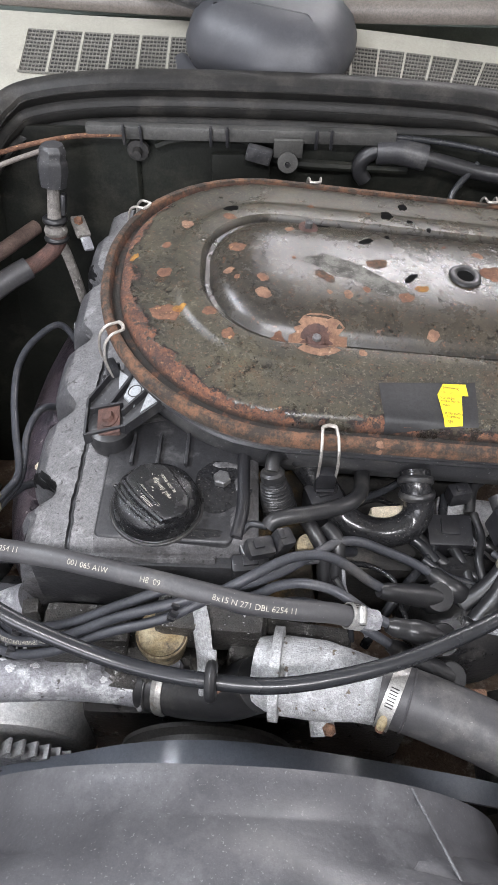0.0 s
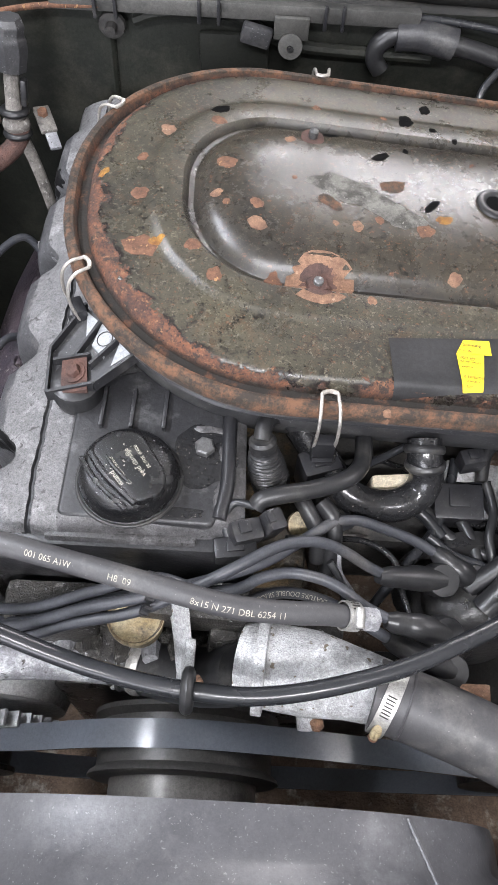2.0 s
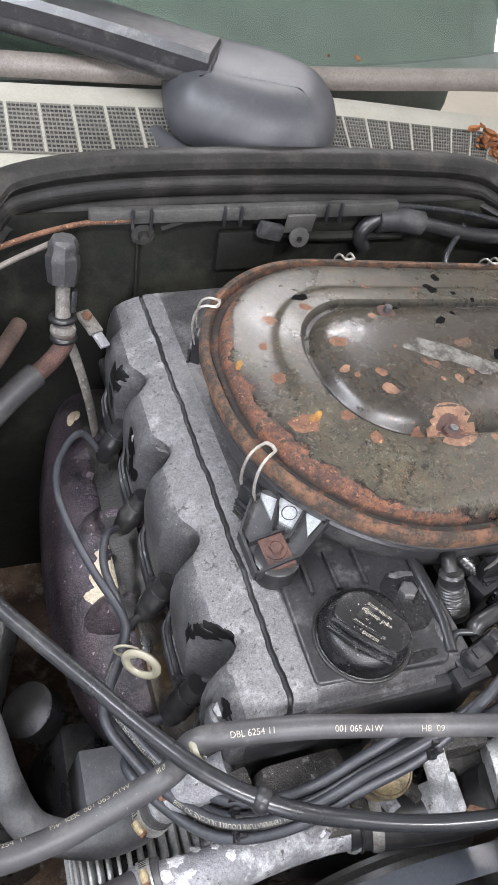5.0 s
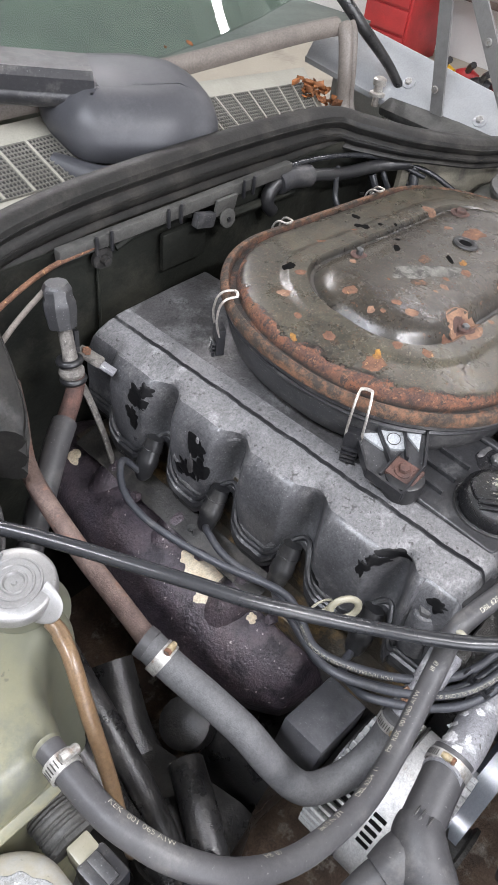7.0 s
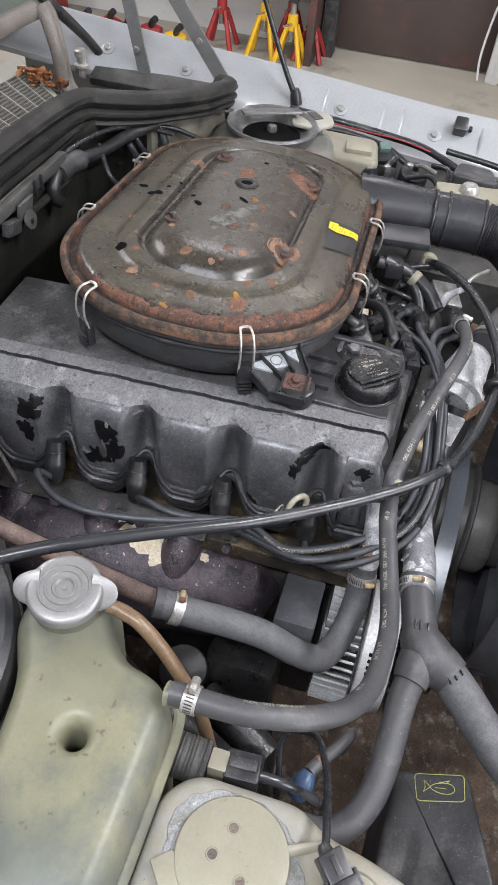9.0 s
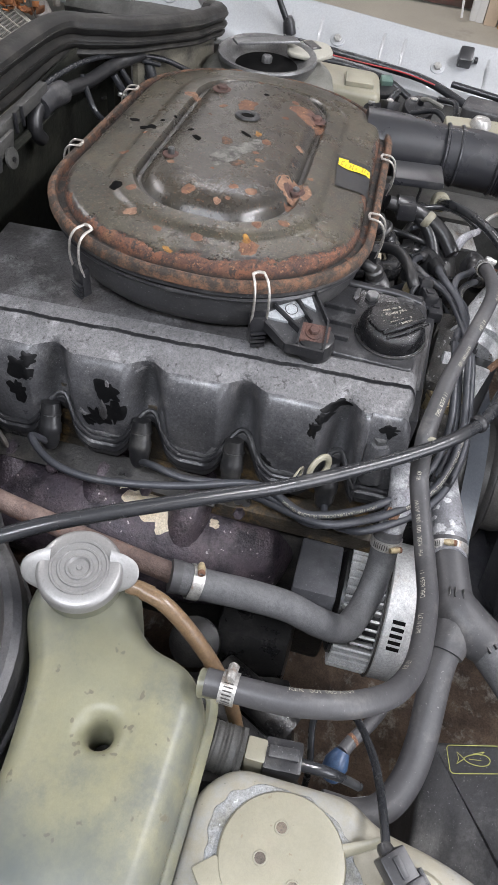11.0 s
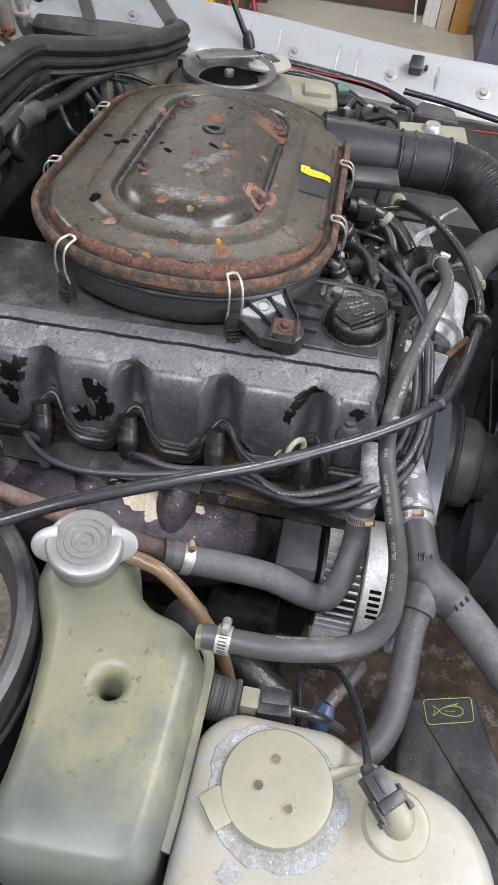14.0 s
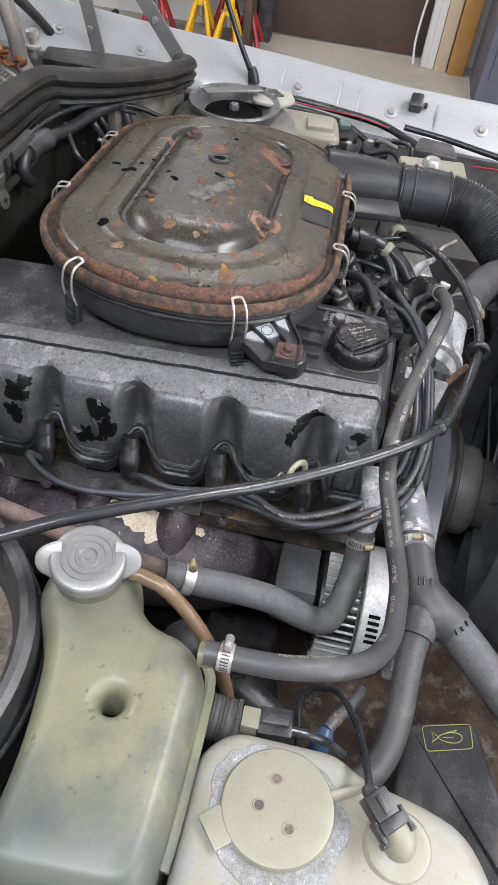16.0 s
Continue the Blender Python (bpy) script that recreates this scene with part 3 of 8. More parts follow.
def box(at, size, turn=(0, 0, 0), bevel=0.003):
    bm = bmesh.new()
    bmesh.ops.create_cube(bm, size=1, matrix=Matrix.Diagonal((*size, 1)))
    bevel = min(bevel, min(size) * 0.45)
    bmesh.ops.bevel(bm, geom=bm.edges[:], offset=bevel, segments=2, affect="EDGES", profile=0.6)
    bmesh.ops.transform(bm, matrix=pose(*at, *turn), verts=bm.verts)
    verts = [v.co.copy() for v in bm.verts]
    faces = [tuple(v.index for v in f.verts) for f in bm.faces]
    bm.free()
    return verts, faces


def round_outline(corners, radius, n=6):
    """A closed plan outline with rounded corners."""
    pts, m = [], len(corners)
    for i in range(m):
        p, a, b = (Vector(corners[k][:2]) for k in (i, i - 1, (i + 1) % m))
        r = radius[i] if isinstance(radius, (list, tuple)) else radius
        u, v = (a - p), (b - p)
        d = min(r, u.length * 0.45, v.length * 0.45)
        s, e = p + u.normalized() * d, p + v.normalized() * d
        for k in range(n + 1):
            t = k / n
            pts.append(s * (1 - t) ** 2 + p * (2 * t * (1 - t)) + e * t * t)
    return pts


def inset(outline, d):
    """The outline moved inwards by d (outwards if d is negative)."""
    n = len(outline)
    area_ = sum(outline[i].x * outline[(i + 1) % n].y - outline[(i + 1) % n].x * outline[i].y for i in range(n))
    sign = 1 if area_ > 0 else -1
    made = []
    for i in range(n):
        t = (outline[(i + 1) % n] - outline[i - 1])
        t = t.normalized() if t.length > 1e-9 else Vector((1, 0))
        made.append(outline[i] + Vector((-t.y, t.x)) * d * sign)
    return made


def loft(loops, cap_low=True, cap_high=True):
    verts, faces, n = [], [], len(loops[0])
    for loop in loops:
        verts += [Vector(p) for p in loop]
    for i in range(len(loops) - 1):
        for j in range(n):
            k = (j + 1) % n
            faces.append((i * n + j, i * n + k, (i + 1) * n + k, (i + 1) * n + j))
    if cap_low:
        faces.append(tuple(range(n - 1, -1, -1)))
    if cap_high:
        faces.append(tuple(range(len(verts) - n, len(verts))))
    return verts, faces


def pillow(outline, low, high, edge=0.008, slope=None, steps=4):
    """A body with a plan outline and softly rounded upper and lower edges; slope(x, y) lifts its top."""
    lower = [[(p.x, p.y, low + edge * (1 - math.cos(t))) for p in inset(outline, edge * (1 - math.sin(t)))] for t in [math.pi / 2 * k / steps for k in range(steps + 1)]]
    upper = [[(p.x, p.y, high - edge * (1 - math.cos(t)) + (slope(p.x, p.y) if slope else 0)) for p in inset(outline, edge * (1 - math.sin(t)))] for t in [math.pi / 2 * k / steps for k in range(steps, -1, -1)]]
    return loft(lower + upper)


def blob(at, rx, ry, height_of, seed, rough=0.25, lift=0.0006, rings=3, n=18, turn=0.0):
    """A thin irregular patch lying on a surface z = height_of(x, y)."""
    rng = random.Random(seed)
    wave = [(rng.uniform(0, math.tau), rng.uniform(0.3, 1) / (1 + 0.30 * m)) for m in range(9)]
    verts, faces = [Vector((at[0], at[1], height_of(*at) + lift))], []
    for k in range(1, rings + 1):
        for j in range(n):
            t = math.tau * j / n
            r = k / rings * (1 + rough * sum(w * math.sin((m * 1.0 + 2) * t + p) for m, (p, w) in enumerate(wave)) / 2.2)
            x, y = rx * r * math.cos(t), ry * r * math.sin(t)
            x, y = at[0] + x * math.cos(turn) - y * math.sin(turn), at[1] + x * math.sin(turn) + y * math.cos(turn)
            verts.append(Vector((x, y, height_of(x, y) + (lift if k < rings else 0.0001))))
    for j in range(n):
        faces.append((0, 1 + j, 1 + (j + 1) % n))
        for k in range(rings - 1):
            a, b = 1 + k * n, 1 + (k + 1) * n
            faces.append((a + j, b + j, b + (j + 1) % n, a + (j + 1) % n))
    return verts, faces


def glyphs(text, size):
    """Flat letters of Blender's own font as (vertices, faces), from x = 0 to the right."""
    curve = bpy.data.curves.new("letters", "FONT")
    curve.body, curve.size = text, size
    holder = bpy.data.objects.new("letters", curve)
    data = bpy.data.meshes.new_from_object(holder)
    verts, faces = [v.co.copy() for v in data.vertices], [tuple(p.vertices) for p in data.polygons]
    bpy.data.objects.remove(holder)
    bpy.data.meshes.remove(data)
    bpy.data.curves.remove(curve)
    return verts, faces


def print_on(points, radius, text, size, start, angle, step=8, up=(0, 0, 1), flip=False):
    """Letters wrapped on a hose: start in metres along it; angle in degrees round it from the side that looks up."""
    path = smooth_path(points, step)
    dist = [0.0]
    for i in range(len(path) - 1):
        dist.append(dist[-1] + (path[i + 1] - path[i]).length)
    verts, faces = glyphs(text, size)
    made = []
    for v in verts:
        s = start + (-v.x if flip else v.x)
        i = max(0, min(len(path) - 2, int(np.searchsorted(dist, s)) - 1))
        u = (s - dist[i]) / max(dist[i + 1] - dist[i], 1e-9)
        c = path[i].lerp(path[i + 1], u)
        a = (path[min(i + 2, len(path) - 1)] - path[max(i - 1, 0)]).normalized()
        n = Vector(up)
        n = (n - a * n.dot(a)).normalized()
        b = a.cross(n)
        t = radians(angle) + (v.y - size * 0.35) / radius
        made.append(c + (n * math.cos(t) + b * math.sin(t)) * (radius + 0.0004))
    return made, faces


def clamp_band(at, axis, radius, parent=None, screw=(0, 0, 1), rusty=False):
    """A worm-drive hose clip: band, housing and screw head."""
    clip = thing("hose_clamp", at, "rusty steel worm-drive hose clamp round a rubber hose" if rusty else "bright steel worm-drive hose clamp round a rubber hose", "hose clamp", "hose clamps")
    band = lathe(at, axis, [(-0.0052, radius), (-0.0052, radius + 0.0012), (0.0052, radius + 0.0012), (0.0052, radius)], 26)
    part("band", (band[0], band[1][:-2]), STEEL, clip)
    ax = Vector(axis).normalized()
    s = (Vector(screw) - ax * Vector(screw).dot(ax)).normalized()
    t = ax.cross(s)
    c = Vector(at) + s * (radius + 0.003)
    part("screw_housing", tube([c - t * 0.0055, c - t * 0.001, c + t * 0.0045], [0.0026, 0.0036, 0.0032], 10, 3), STAINED if rusty else STEEL, clip)
    head = part("screw_head", lathe(c + t * 0.0045, t, [(0, 0.0034), (0.0022, 0.0034), (0.003, 0.0026)], 14), RUST if rusty else STEEL, clip)
    part("screw_slot", box(c + t * 0.0076, (0.0009, 0.0009, 0.005), [math.degrees(a) for a in ax.to_track_quat("Z", "Y").to_euler()], 0.0002), DARK_METAL, head)
    for k in range(7):
        q = Vector(at) + (s * math.cos(-0.5 - k * 0.0022 / radius) + t * math.sin(-0.5 - k * 0.0022 / radius)) * (radius + 0.0012)
        part("band_slot", box(q, (0.0008, 0.0008, 0.006), [math.degrees(a) for a in ax.to_track_quat("Z", "Y").to_euler()], 0.0002), DARK_METAL, clip)
    return clip


# ---- the garage ----
def structure(name, shape, material, label, category, smooth=False):
    return single(name, shape, material, label, category, kind="structure", smooth=smooth)


structure("floor", box((0.4, 0.5, -0.05), (8.0, 9.4, 0.1), bevel=0.001), CONCRETE, "pale worn concrete garage floor with oil stains", "floor")
structure("ceiling", box((0.4, 0.5, 3.0), (8.0, 9.4, 0.1), bevel=0.001), PLASTER, "white painted garage ceiling", "ceiling")
structure("wall_west", box((-3.3, 0.5, 1.475), (0.12, 9.4, 2.95), bevel=0.001), PLASTER, "white painted garage wall", "wall")
structure("wall_north", box((0.4, 5.1, 1.475), (7.2, 0.12, 2.95), bevel=0.001), PLASTER, "white painted garage wall", "wall")
structure("wall_south", box((0.4, -4.1, 1.475), (7.2, 0.12, 2.95), bevel=0.001), PLASTER, "white painted garage wall at the front", "wall")
group_at(-0.044, -0.032, 0, 0, 0, 2.09, 0.939)
structure("wall_east", join(box((3.86, 3.45, 1.575), (0.12, 4.7, 3.15), bevel=0.001), box((3.86, -2.37, 1.575), (0.12, 4.9, 3.15), bevel=0.001), box((3.86, 0.59, 2.65), (0.12, 1.0, 1.0), bevel=0.001)), PLASTER, "white painted garage wall with a doorway", "wall")
shutter = thing("door_1", (3.84, 0.6, 0), "dark brown closed door in the garage wall", "door", kind="structure")
for k in range(4):
    part("door_panel", box((3.84, 0.6, 0.27 + k * 0.53), (0.03, 0.9, 0.52), bevel=0.006), BROWN_WALL, shutter)
post = single("door_post", box((3.72, 1.07, 1.1), (0.1, 0.07, 2.2), bevel=0.004), PLASTIC_DUSTY, "dark grey steel door post", "post", kind="structure")
frame_white = thing("door_frame", (3.72, 0.18, 0), "white painted wooden door frame", "door frame", kind="structure")
part("jamb", box((3.73, 0.175, 1.05), (0.07, 0.035, 2.1), bevel=0.004), PLASTER, frame_white)
part("architrave", box((3.70, 0.14, 1.05), (0.03, 0.04, 2.1), bevel=0.006), PLASTER, frame_white)
single("leaning_board", box((3.68, 0.085, 0.9), (0.02, 0.065, 1.8), bevel=0.003), PALE_BOARD, "pale plain board leaning beside the door frame", "board")
single("pine_board", box((3.66, 0.0, 0.95), (0.022, 0.09, 1.9), bevel=0.003), PINE, "orange varnished pine board standing by the door", "board")
cabinet = thing("storage_cabinet", (3.45, -0.42, 0), "dark blue-grey metal storage cabinet on the floor", "cabinet")
part("body", box((3.45, -0.42, 0.9), (0.42, 0.68, 1.8), bevel=0.006), CABINET, cabinet)
part("door", box((3.235, -0.42, 0.95), (0.012, 0.6, 1.6), bevel=0.003), CABINET, cabinet)
part("handle", box((3.224, -0.18, 1.0), (0.012, 0.02, 0.12), bevel=0.003), STEEL, cabinet)
loop = [(3.66, 0.235, 0.02), (3.66, 0.25, 0.15), (3.67, 0.235, 0.35), (3.68, 0.2, 0.55), (3.69, 0.19, 0.9)]
single("wall_cable", tube(loop, 0.006, 8, 5), PLASTER, "white cable hanging beside the door frame", "cable")


def jack_stand(at, material, colour, tall=0.27):
    x, y = at
    stand = thing("jack_stand", (x, y, 0), f"{colour} painted steel jack stand on the floor", "jack stand", "jack stands")
    for sx, sy in ((1, 1), (1, -1), (-1, 1), (-1, -1)):
        part("leg", tube([(x + sx * 0.075, y + sy * 0.075, 0.006), (x + sx * 0.05, y + sy * 0.05, tall * 0.4), (x + sx * 0.022, y + sy * 0.022, tall * 0.8)], [0.014, 0.013, 0.011], 6, 3), material, stand)
    part("collar", lathe((x, y, tall * 0.72), (0, 0, 1), [(0, 0.03), (0.07, 0.026), (0.075, 0.02)], 12), material, stand)
    part("post", tube([(x, y, tall * 0.5), (x, y, tall * 1.25)], 0.015, 10, 2), STEEL, stand)
    part("saddle", box((x, y, tall * 1.25 + 0.01), (0.075, 0.045, 0.022), bevel=0.006), DARK_METAL, stand)
    part("lever", tube([(x - 0.03, y, tall * 0.86), (x - 0.11, y + 0.02, tall * 0.9)], 0.006, 6, 2), STEEL, stand)
    return stand


jack_stand((3.5, 1.39), STAND_YELLOW, "yellow")
jack_stand((3.45, 1.23), STAND_YELLOW, "yellow", 0.25)
jack_stand((3.62, 1.27), RED, "red", 0.27)
jack_stand((3.55, 1.64), RED, "faded red", 0.24)
jack_stand((3.6, 1.15), RED, "red", 0.2)
red_box = thing("tool_cabinet", (3.5, 2.75, 0), "red metal tool cabinet standing on the floor", "tool cabinet")
part("body", box((3.5, 2.75, 0.22), (0.35, 0.3, 0.42), bevel=0.008), RED, red_box)
for k in range(3):
    part("drawer", box((3.318, 2.75, 0.1 + k * 0.13), (0.014, 0.27, 0.115), bevel=0.004), RED, red_box)
bench = thing("low_shelf", (3.6, 2.1, 0), "dark wooden low shelf along the white wall", "shelf")
part("board", box((3.62, 1.95, 0.4), (0.3, 1.7, 0.035), bevel=0.004), BROWN_WALL, bench)
for yy in (1.14, 2.76):
    part("leg", box((3.62, yy, 0.19), (0.26, 0.04, 0.385), bevel=0.004), BROWN_WALL, bench)
rng = random.Random(5)
for k, (yy, mat_, tone) in enumerate(((1.86, STAND_YELLOW, "yellow"), (2.02, RED, "red"), (2.14, PLASTIC, "black"), (2.26, RED, "red"), (2.38, STAND_YELLOW, "yellow"))):
    xx = 3.42 + 0.05 * (k % 2)
    tool = thing("power_tool", (xx, yy, 0), f"small {tone} workshop tool lying on the floor", "tool", "tools on the floor")
    part("body", tube([(xx, yy - 0.06, 0.045), (xx, yy, 0.05), (xx, yy + 0.06, 0.04)], [0.03, 0.042, 0.026], 12, 4), mat_, tool)
    part("handle", tube([(xx, yy, 0.05), (xx - 0.03, yy - 0.02, 0.1), (xx - 0.05, yy - 0.05, 0.13)], 0.018, 8, 4), PLASTIC, tool)
group_at()
for k, (tx, ty) in enumerate(((0.1, -0.9), (-1.3, 0.6), (0.5, 2.3), (2.7, 0.9))):
    wide = (1.6, 0.2, 0.06) if k in (0, 2) else (0.2, 1.6, 0.06)
    single("ceiling_light", box((tx, ty, 2.835), (wide[0], wide[1], 0.235), bevel=0.01), PLASTER, "white fluorescent light fitting under the ceiling", "ceiling light", "ceiling lights")

# ---- the car's body round the engine ----
car = thing("car", (0.05, 1.0, 0.0), "old silver saloon car with its engine bay open and bonnet raised", "car")


def wing_rise(y):
    return 0.085 * (y - 0.36) if y > 0.36 else 0.03 * (y - 0.36)


def rail(side, ys, name):
    """Wing edge with its bolted gutter, swept along the car."""
    prof = [(0.818, 0.755), (0.822, 0.758), (0.826, 0.766), (0.835, 0.779), (0.866, 0.802), (0.890, 0.819), (0.894, 0.826), (0.902, 0.831), (0.910, 0.829), (0.918, 0.816), (0.926, 0.79), (0.938, 0.75), (0.945, 0.5), (0.935, 0.5), (0.928, 0.745), (0.916, 0.79), (0.905, 0.812), (0.88, 0.79), (0.84, 0.765), (0.826, 0.745), (0.818, 0.745)]
    loops = []
    for y in ys:
        drop = wing_rise(y)
        loops.append([(0.05 + side * (x - 0.05 + -0.06 * min(max(0, y - 0.6), 0.3)), y, z + drop) for x, z in prof])
    return loft(loops)


group_at(*SIDE_GROUPS["far"])
ys = [-0.5 + 0.06 * i for i in range(31)]
wing_left = part("wing", rail(1, ys, "wing"), SILVER, car, "silver painted wing edge with a bolted gutter")
part("wing", rail(-1, ys, "wing"), SILVER, car, "silver painted wing edge with a bolted gutter")
for y in (1.06, 0.89, 0.565, 0.371, 0.185, -0.01):
    sx = -0.06 * min(max(0, y - 0.6), 0.3)
    at = Vector((0.853 + sx, y, 0.793 + wing_rise(y)))
    n = Vector((-0.6, 0, 0.80))
    part("wing_washer", lathe(at, n, [(-0.002, 0.0135), (0.002, 0.013), (0.003, 0.009)], 18), SILVER, wing_left)
    part("wing_bolt", hexagon(at + n * 0.002, n, 0.0075, 0.006), STEEL, wing_left)
for y in (0.66, 0.60, 0.48, 0.44, 0.28, 0.115, 0.05):
    part("wing_rib", tube([(0.833, y, 0.777 + wing_rise(y)), (0.862, y, 0.7995 + wing_rise(y)), (0.884, y, 0.8145 + wing_rise(y))], [0.002, 0.0032, 0.0016], 8, 3, flat=2.4), SILVER, wing_left)
part("rubber_buffer", box((0.868, 0.325, 0.812), (0.028, 0.026, 0.045), (0, -44, 0), 0.005), PLASTIC, car, "black rubber bonnet buffer on the wing edge")
part("buffer_peg", lathe((0.87, 0.308, 0.812), (0, -1, 0), [(0, 0.006), (0.006, 0.006), (0.007, 0.004)], 10), PLASTIC, car)
# inner panels
group_at()


def sheet(corners, thick=0.004):
    a, b, c, d = (Vector(p) for p in corners)
    n = (b - a).cross(d - a).normalized() * thick
    top, low = [], []
    for i in range(9):
        for j in range(9):
            u, v = i / 8, j / 8
            top.append(a * (1 - u) * (1 - v) + b * u * (1 - v) + c * u * v + d * (1 - u) * v)
    low = [p - n for p in top]
    faces = []
    for i in range(8):
        for j in range(8):
            q = (i * 9 + j, (i + 1) * 9 + j, (i + 1) * 9 + j + 1, i * 9 + j + 1)
            faces += [q, tuple(k + 81 for k in reversed(q))]
    rim = [j for j in range(9)] + [i * 9 + 8 for i in range(1, 9)] + [72 + j for j in range(7, -1, -1)] + [i * 9 for i in range(7, 0, -1)]
    for k in range(len(rim)):
        a_, b_ = rim[k], rim[(k + 1) % len(rim)]
        faces.append((a_, b_, b_ + 81, a_ + 81))
    return top + low, faces


group_at(*SIDE_GROUPS["far"])
part("inner_wing", sheet([(0.82, -0.5, 0.75), (0.82, 0.95, 0.75), (0.66, 0.95, 0.3), (0.66, -0.5, 0.3)]), BAY_PAINT, car, "dusty grey inner wing panel")
group_at()
part("inner_wing", sheet([(-0.65, -0.5, 0.735), (-0.65, 0.95, 0.735), (-0.56, 0.95, 0.3), (-0.56, -0.5, 0.3)]), BAY_PAINT, car, "dusty grey inner wing panel")
part("firewall", sheet([(-0.30, 0.872, 0.932), (0.36, 0.872, 0.932), (0.40, 0.862, 0.3), (-0.36, 0.862, 0.3)]), BODY_DARK, car, "dark green-grey sound deadening panel on the firewall")
part("firewall_side", sheet([(0.36, 0.872, 0.930), (0.47, 0.86, 0.890), (0.47, 0.86, 0.3), (0.40, 0.862, 0.3)]), BODY_DARK, car)
part("firewall_side", sheet([(-0.62, 0.60, 0.87), (-0.30, 0.868, 0.928), (-0.36, 0.862, 0.3), (-0.62, 0.862, 0.3)]), BODY_DARK, car)
part("under_tray", sheet([(-0.65, -0.5, 0.34), (0.75, -0.5, 0.34), (0.75, 0.87, 0.3), (-0.65, 0.87, 0.3)]), DIRT_TRAY, car, "muddy brown tray under the engine")
part("front_panel", box((0.05, -0.06, 0.62), (1.4, 0.04, 0.42), bevel=0.01), DARK_METAL, car, "dark radiator support panel")
# strut towers
group_at(*SIDE_GROUPS["far"])
part("strut_tower", lathe((0.655, 0.655, 0.45), (0, 0, 1), [(0, 0.16), (0.25, 0.14), (0.33, 0.125), (0.362, 0.11), (0.37, 0.095), (0.37, 0.03)], 36), INNER_PAINT, car, "dusty grey strut tower")
part("tower_panel", sheet([(0.46, 0.86, 0.90), (0.46, 0.872, 0.93), (0.46, 0.872, 0.5), (0.46, 0.86, 0.5)]), BODY_DARK, car)
group_at()


# cowl and its grilles
def cowl_z(y, x=0.0):
    return 0.944 + (y - 0.94) * 0.26 - 0.036 * max((x - 0.1) / 0.33, 0) ** 1.2


def cowl_x(x, y):
    """Draws the cowl in at its slanted end."""
    return x if x < 0.1 else 0.1 + (x - 0.1) * (min(0.405 + 0.6 * (y - 0.98), 0.47) - 0.1) / 0.345


def cowl_y(x):
    return 0.05 * (abs(x - 0.1) / 0.6) ** 2


cowl_faces, cowl_verts = [], []
xs = [-0.7 + 1.145 * i / 30 for i in range(31)]
yy_ = [0.885, 0.90, 0.94, 0.975, 1.0, 1.03, 1.065, 1.075]
for x in xs:
    for y in yy_:
        xe = cowl_x(x, y)
        cowl_verts.append((xe, y + cowl_y(x), cowl_z(y, xe) - (0.03 if y > 1.07 else 0)))
nn = len(yy_)
for i in range(30):
    for j in range(nn - 1):
        cowl_faces.append((i * nn + j, (i + 1) * nn + j, (i + 1) * nn + j + 1, i * nn + j + 1))
low = [(x, y, z - 0.012) for x, y, z in cowl_verts]
m0 = len(cowl_verts)
cowl_all = cowl_faces + [tuple(k + m0 for k in reversed(f)) for f in cowl_faces]
for i in range(30):
    cowl_all += [(i * nn, i * nn + m0, (i + 1) * nn + m0, (i + 1) * nn), ((i + 1) * nn - 1, (i + 2) * nn - 1, (i + 2) * nn - 1 + m0, (i + 1) * nn - 1 + m0)]
cowl = part("cowl_panel", (cowl_verts + low, cowl_all), COWL, car, "pale cream plastic cowl panel below the windscreen")


def grille(x0, x1, y0, y1, cells):
    """Slotted air grille: dark tray, fine bars across and wider dividers, all standing proud of the cowl."""
    tray, bars, dividers = [], [], []
    def quad_bar(xa, xb, ya, yb, lift, high):
        pts = []
        for x, y in ((xa, ya), (xb, ya), (xb, yb), (xa, yb)):
            xe = cowl_x(x, y)
            pts.append((xe, y + cowl_y(x), cowl_z(y, xe) + lift))
        top = [(x, y, z + high) for x, y, z in pts]
        return pts + top, [(0, 3, 2, 1), (4, 5, 6, 7), (0, 1, 5, 4), (1, 2, 6, 5), (2, 3, 7, 6), (3, 0, 4, 7)]
    n = int((x1 - x0) / 0.0105)
    strips = [quad_bar(x0 + (x1 - x0) * k / n, x0 + (x1 - x0) * (k + 1) / n, y0, y1, 0.0006, 0.0012) for k in range(n)]
    tray = part("grille_opening", join(*strips), DARK_METAL, car, "dark openings of the cowl grille", smooth=False)
    fine = int((x1 - x0) / 0.0046)
    for k in range(fine):
        x = x0 + (x1 - x0) * (k + 0.5) / fine
        bars.append(quad_bar(x - 0.00045, x + 0.00045, y0, y1, 0.0012, 0.002))
    rows = 11
    for k in range(rows + 1):
        y = y0 + (y1 - y0) * k / rows
        for c in range(n):
            bars.append(quad_bar(x0 + (x1 - x0) * c / n, x0 + (x1 - x0) * (c + 1) / n, y - 0.00055, y + 0.00055, 0.0012, 0.0022))
    slats = part("grille_mesh", join(*bars), GRILLE, car, "fine cream grille bars", smooth=False)
    slats["kind"] = "stuff"
    for k in range(cells + 1):
        x = x0 + (x1 - x0) * k / cells
        part("grille_divider", quad_bar(x - 0.0015, x + 0.0015, y0, y1, 0.0012, 0.003), COWL, car, smooth=False)


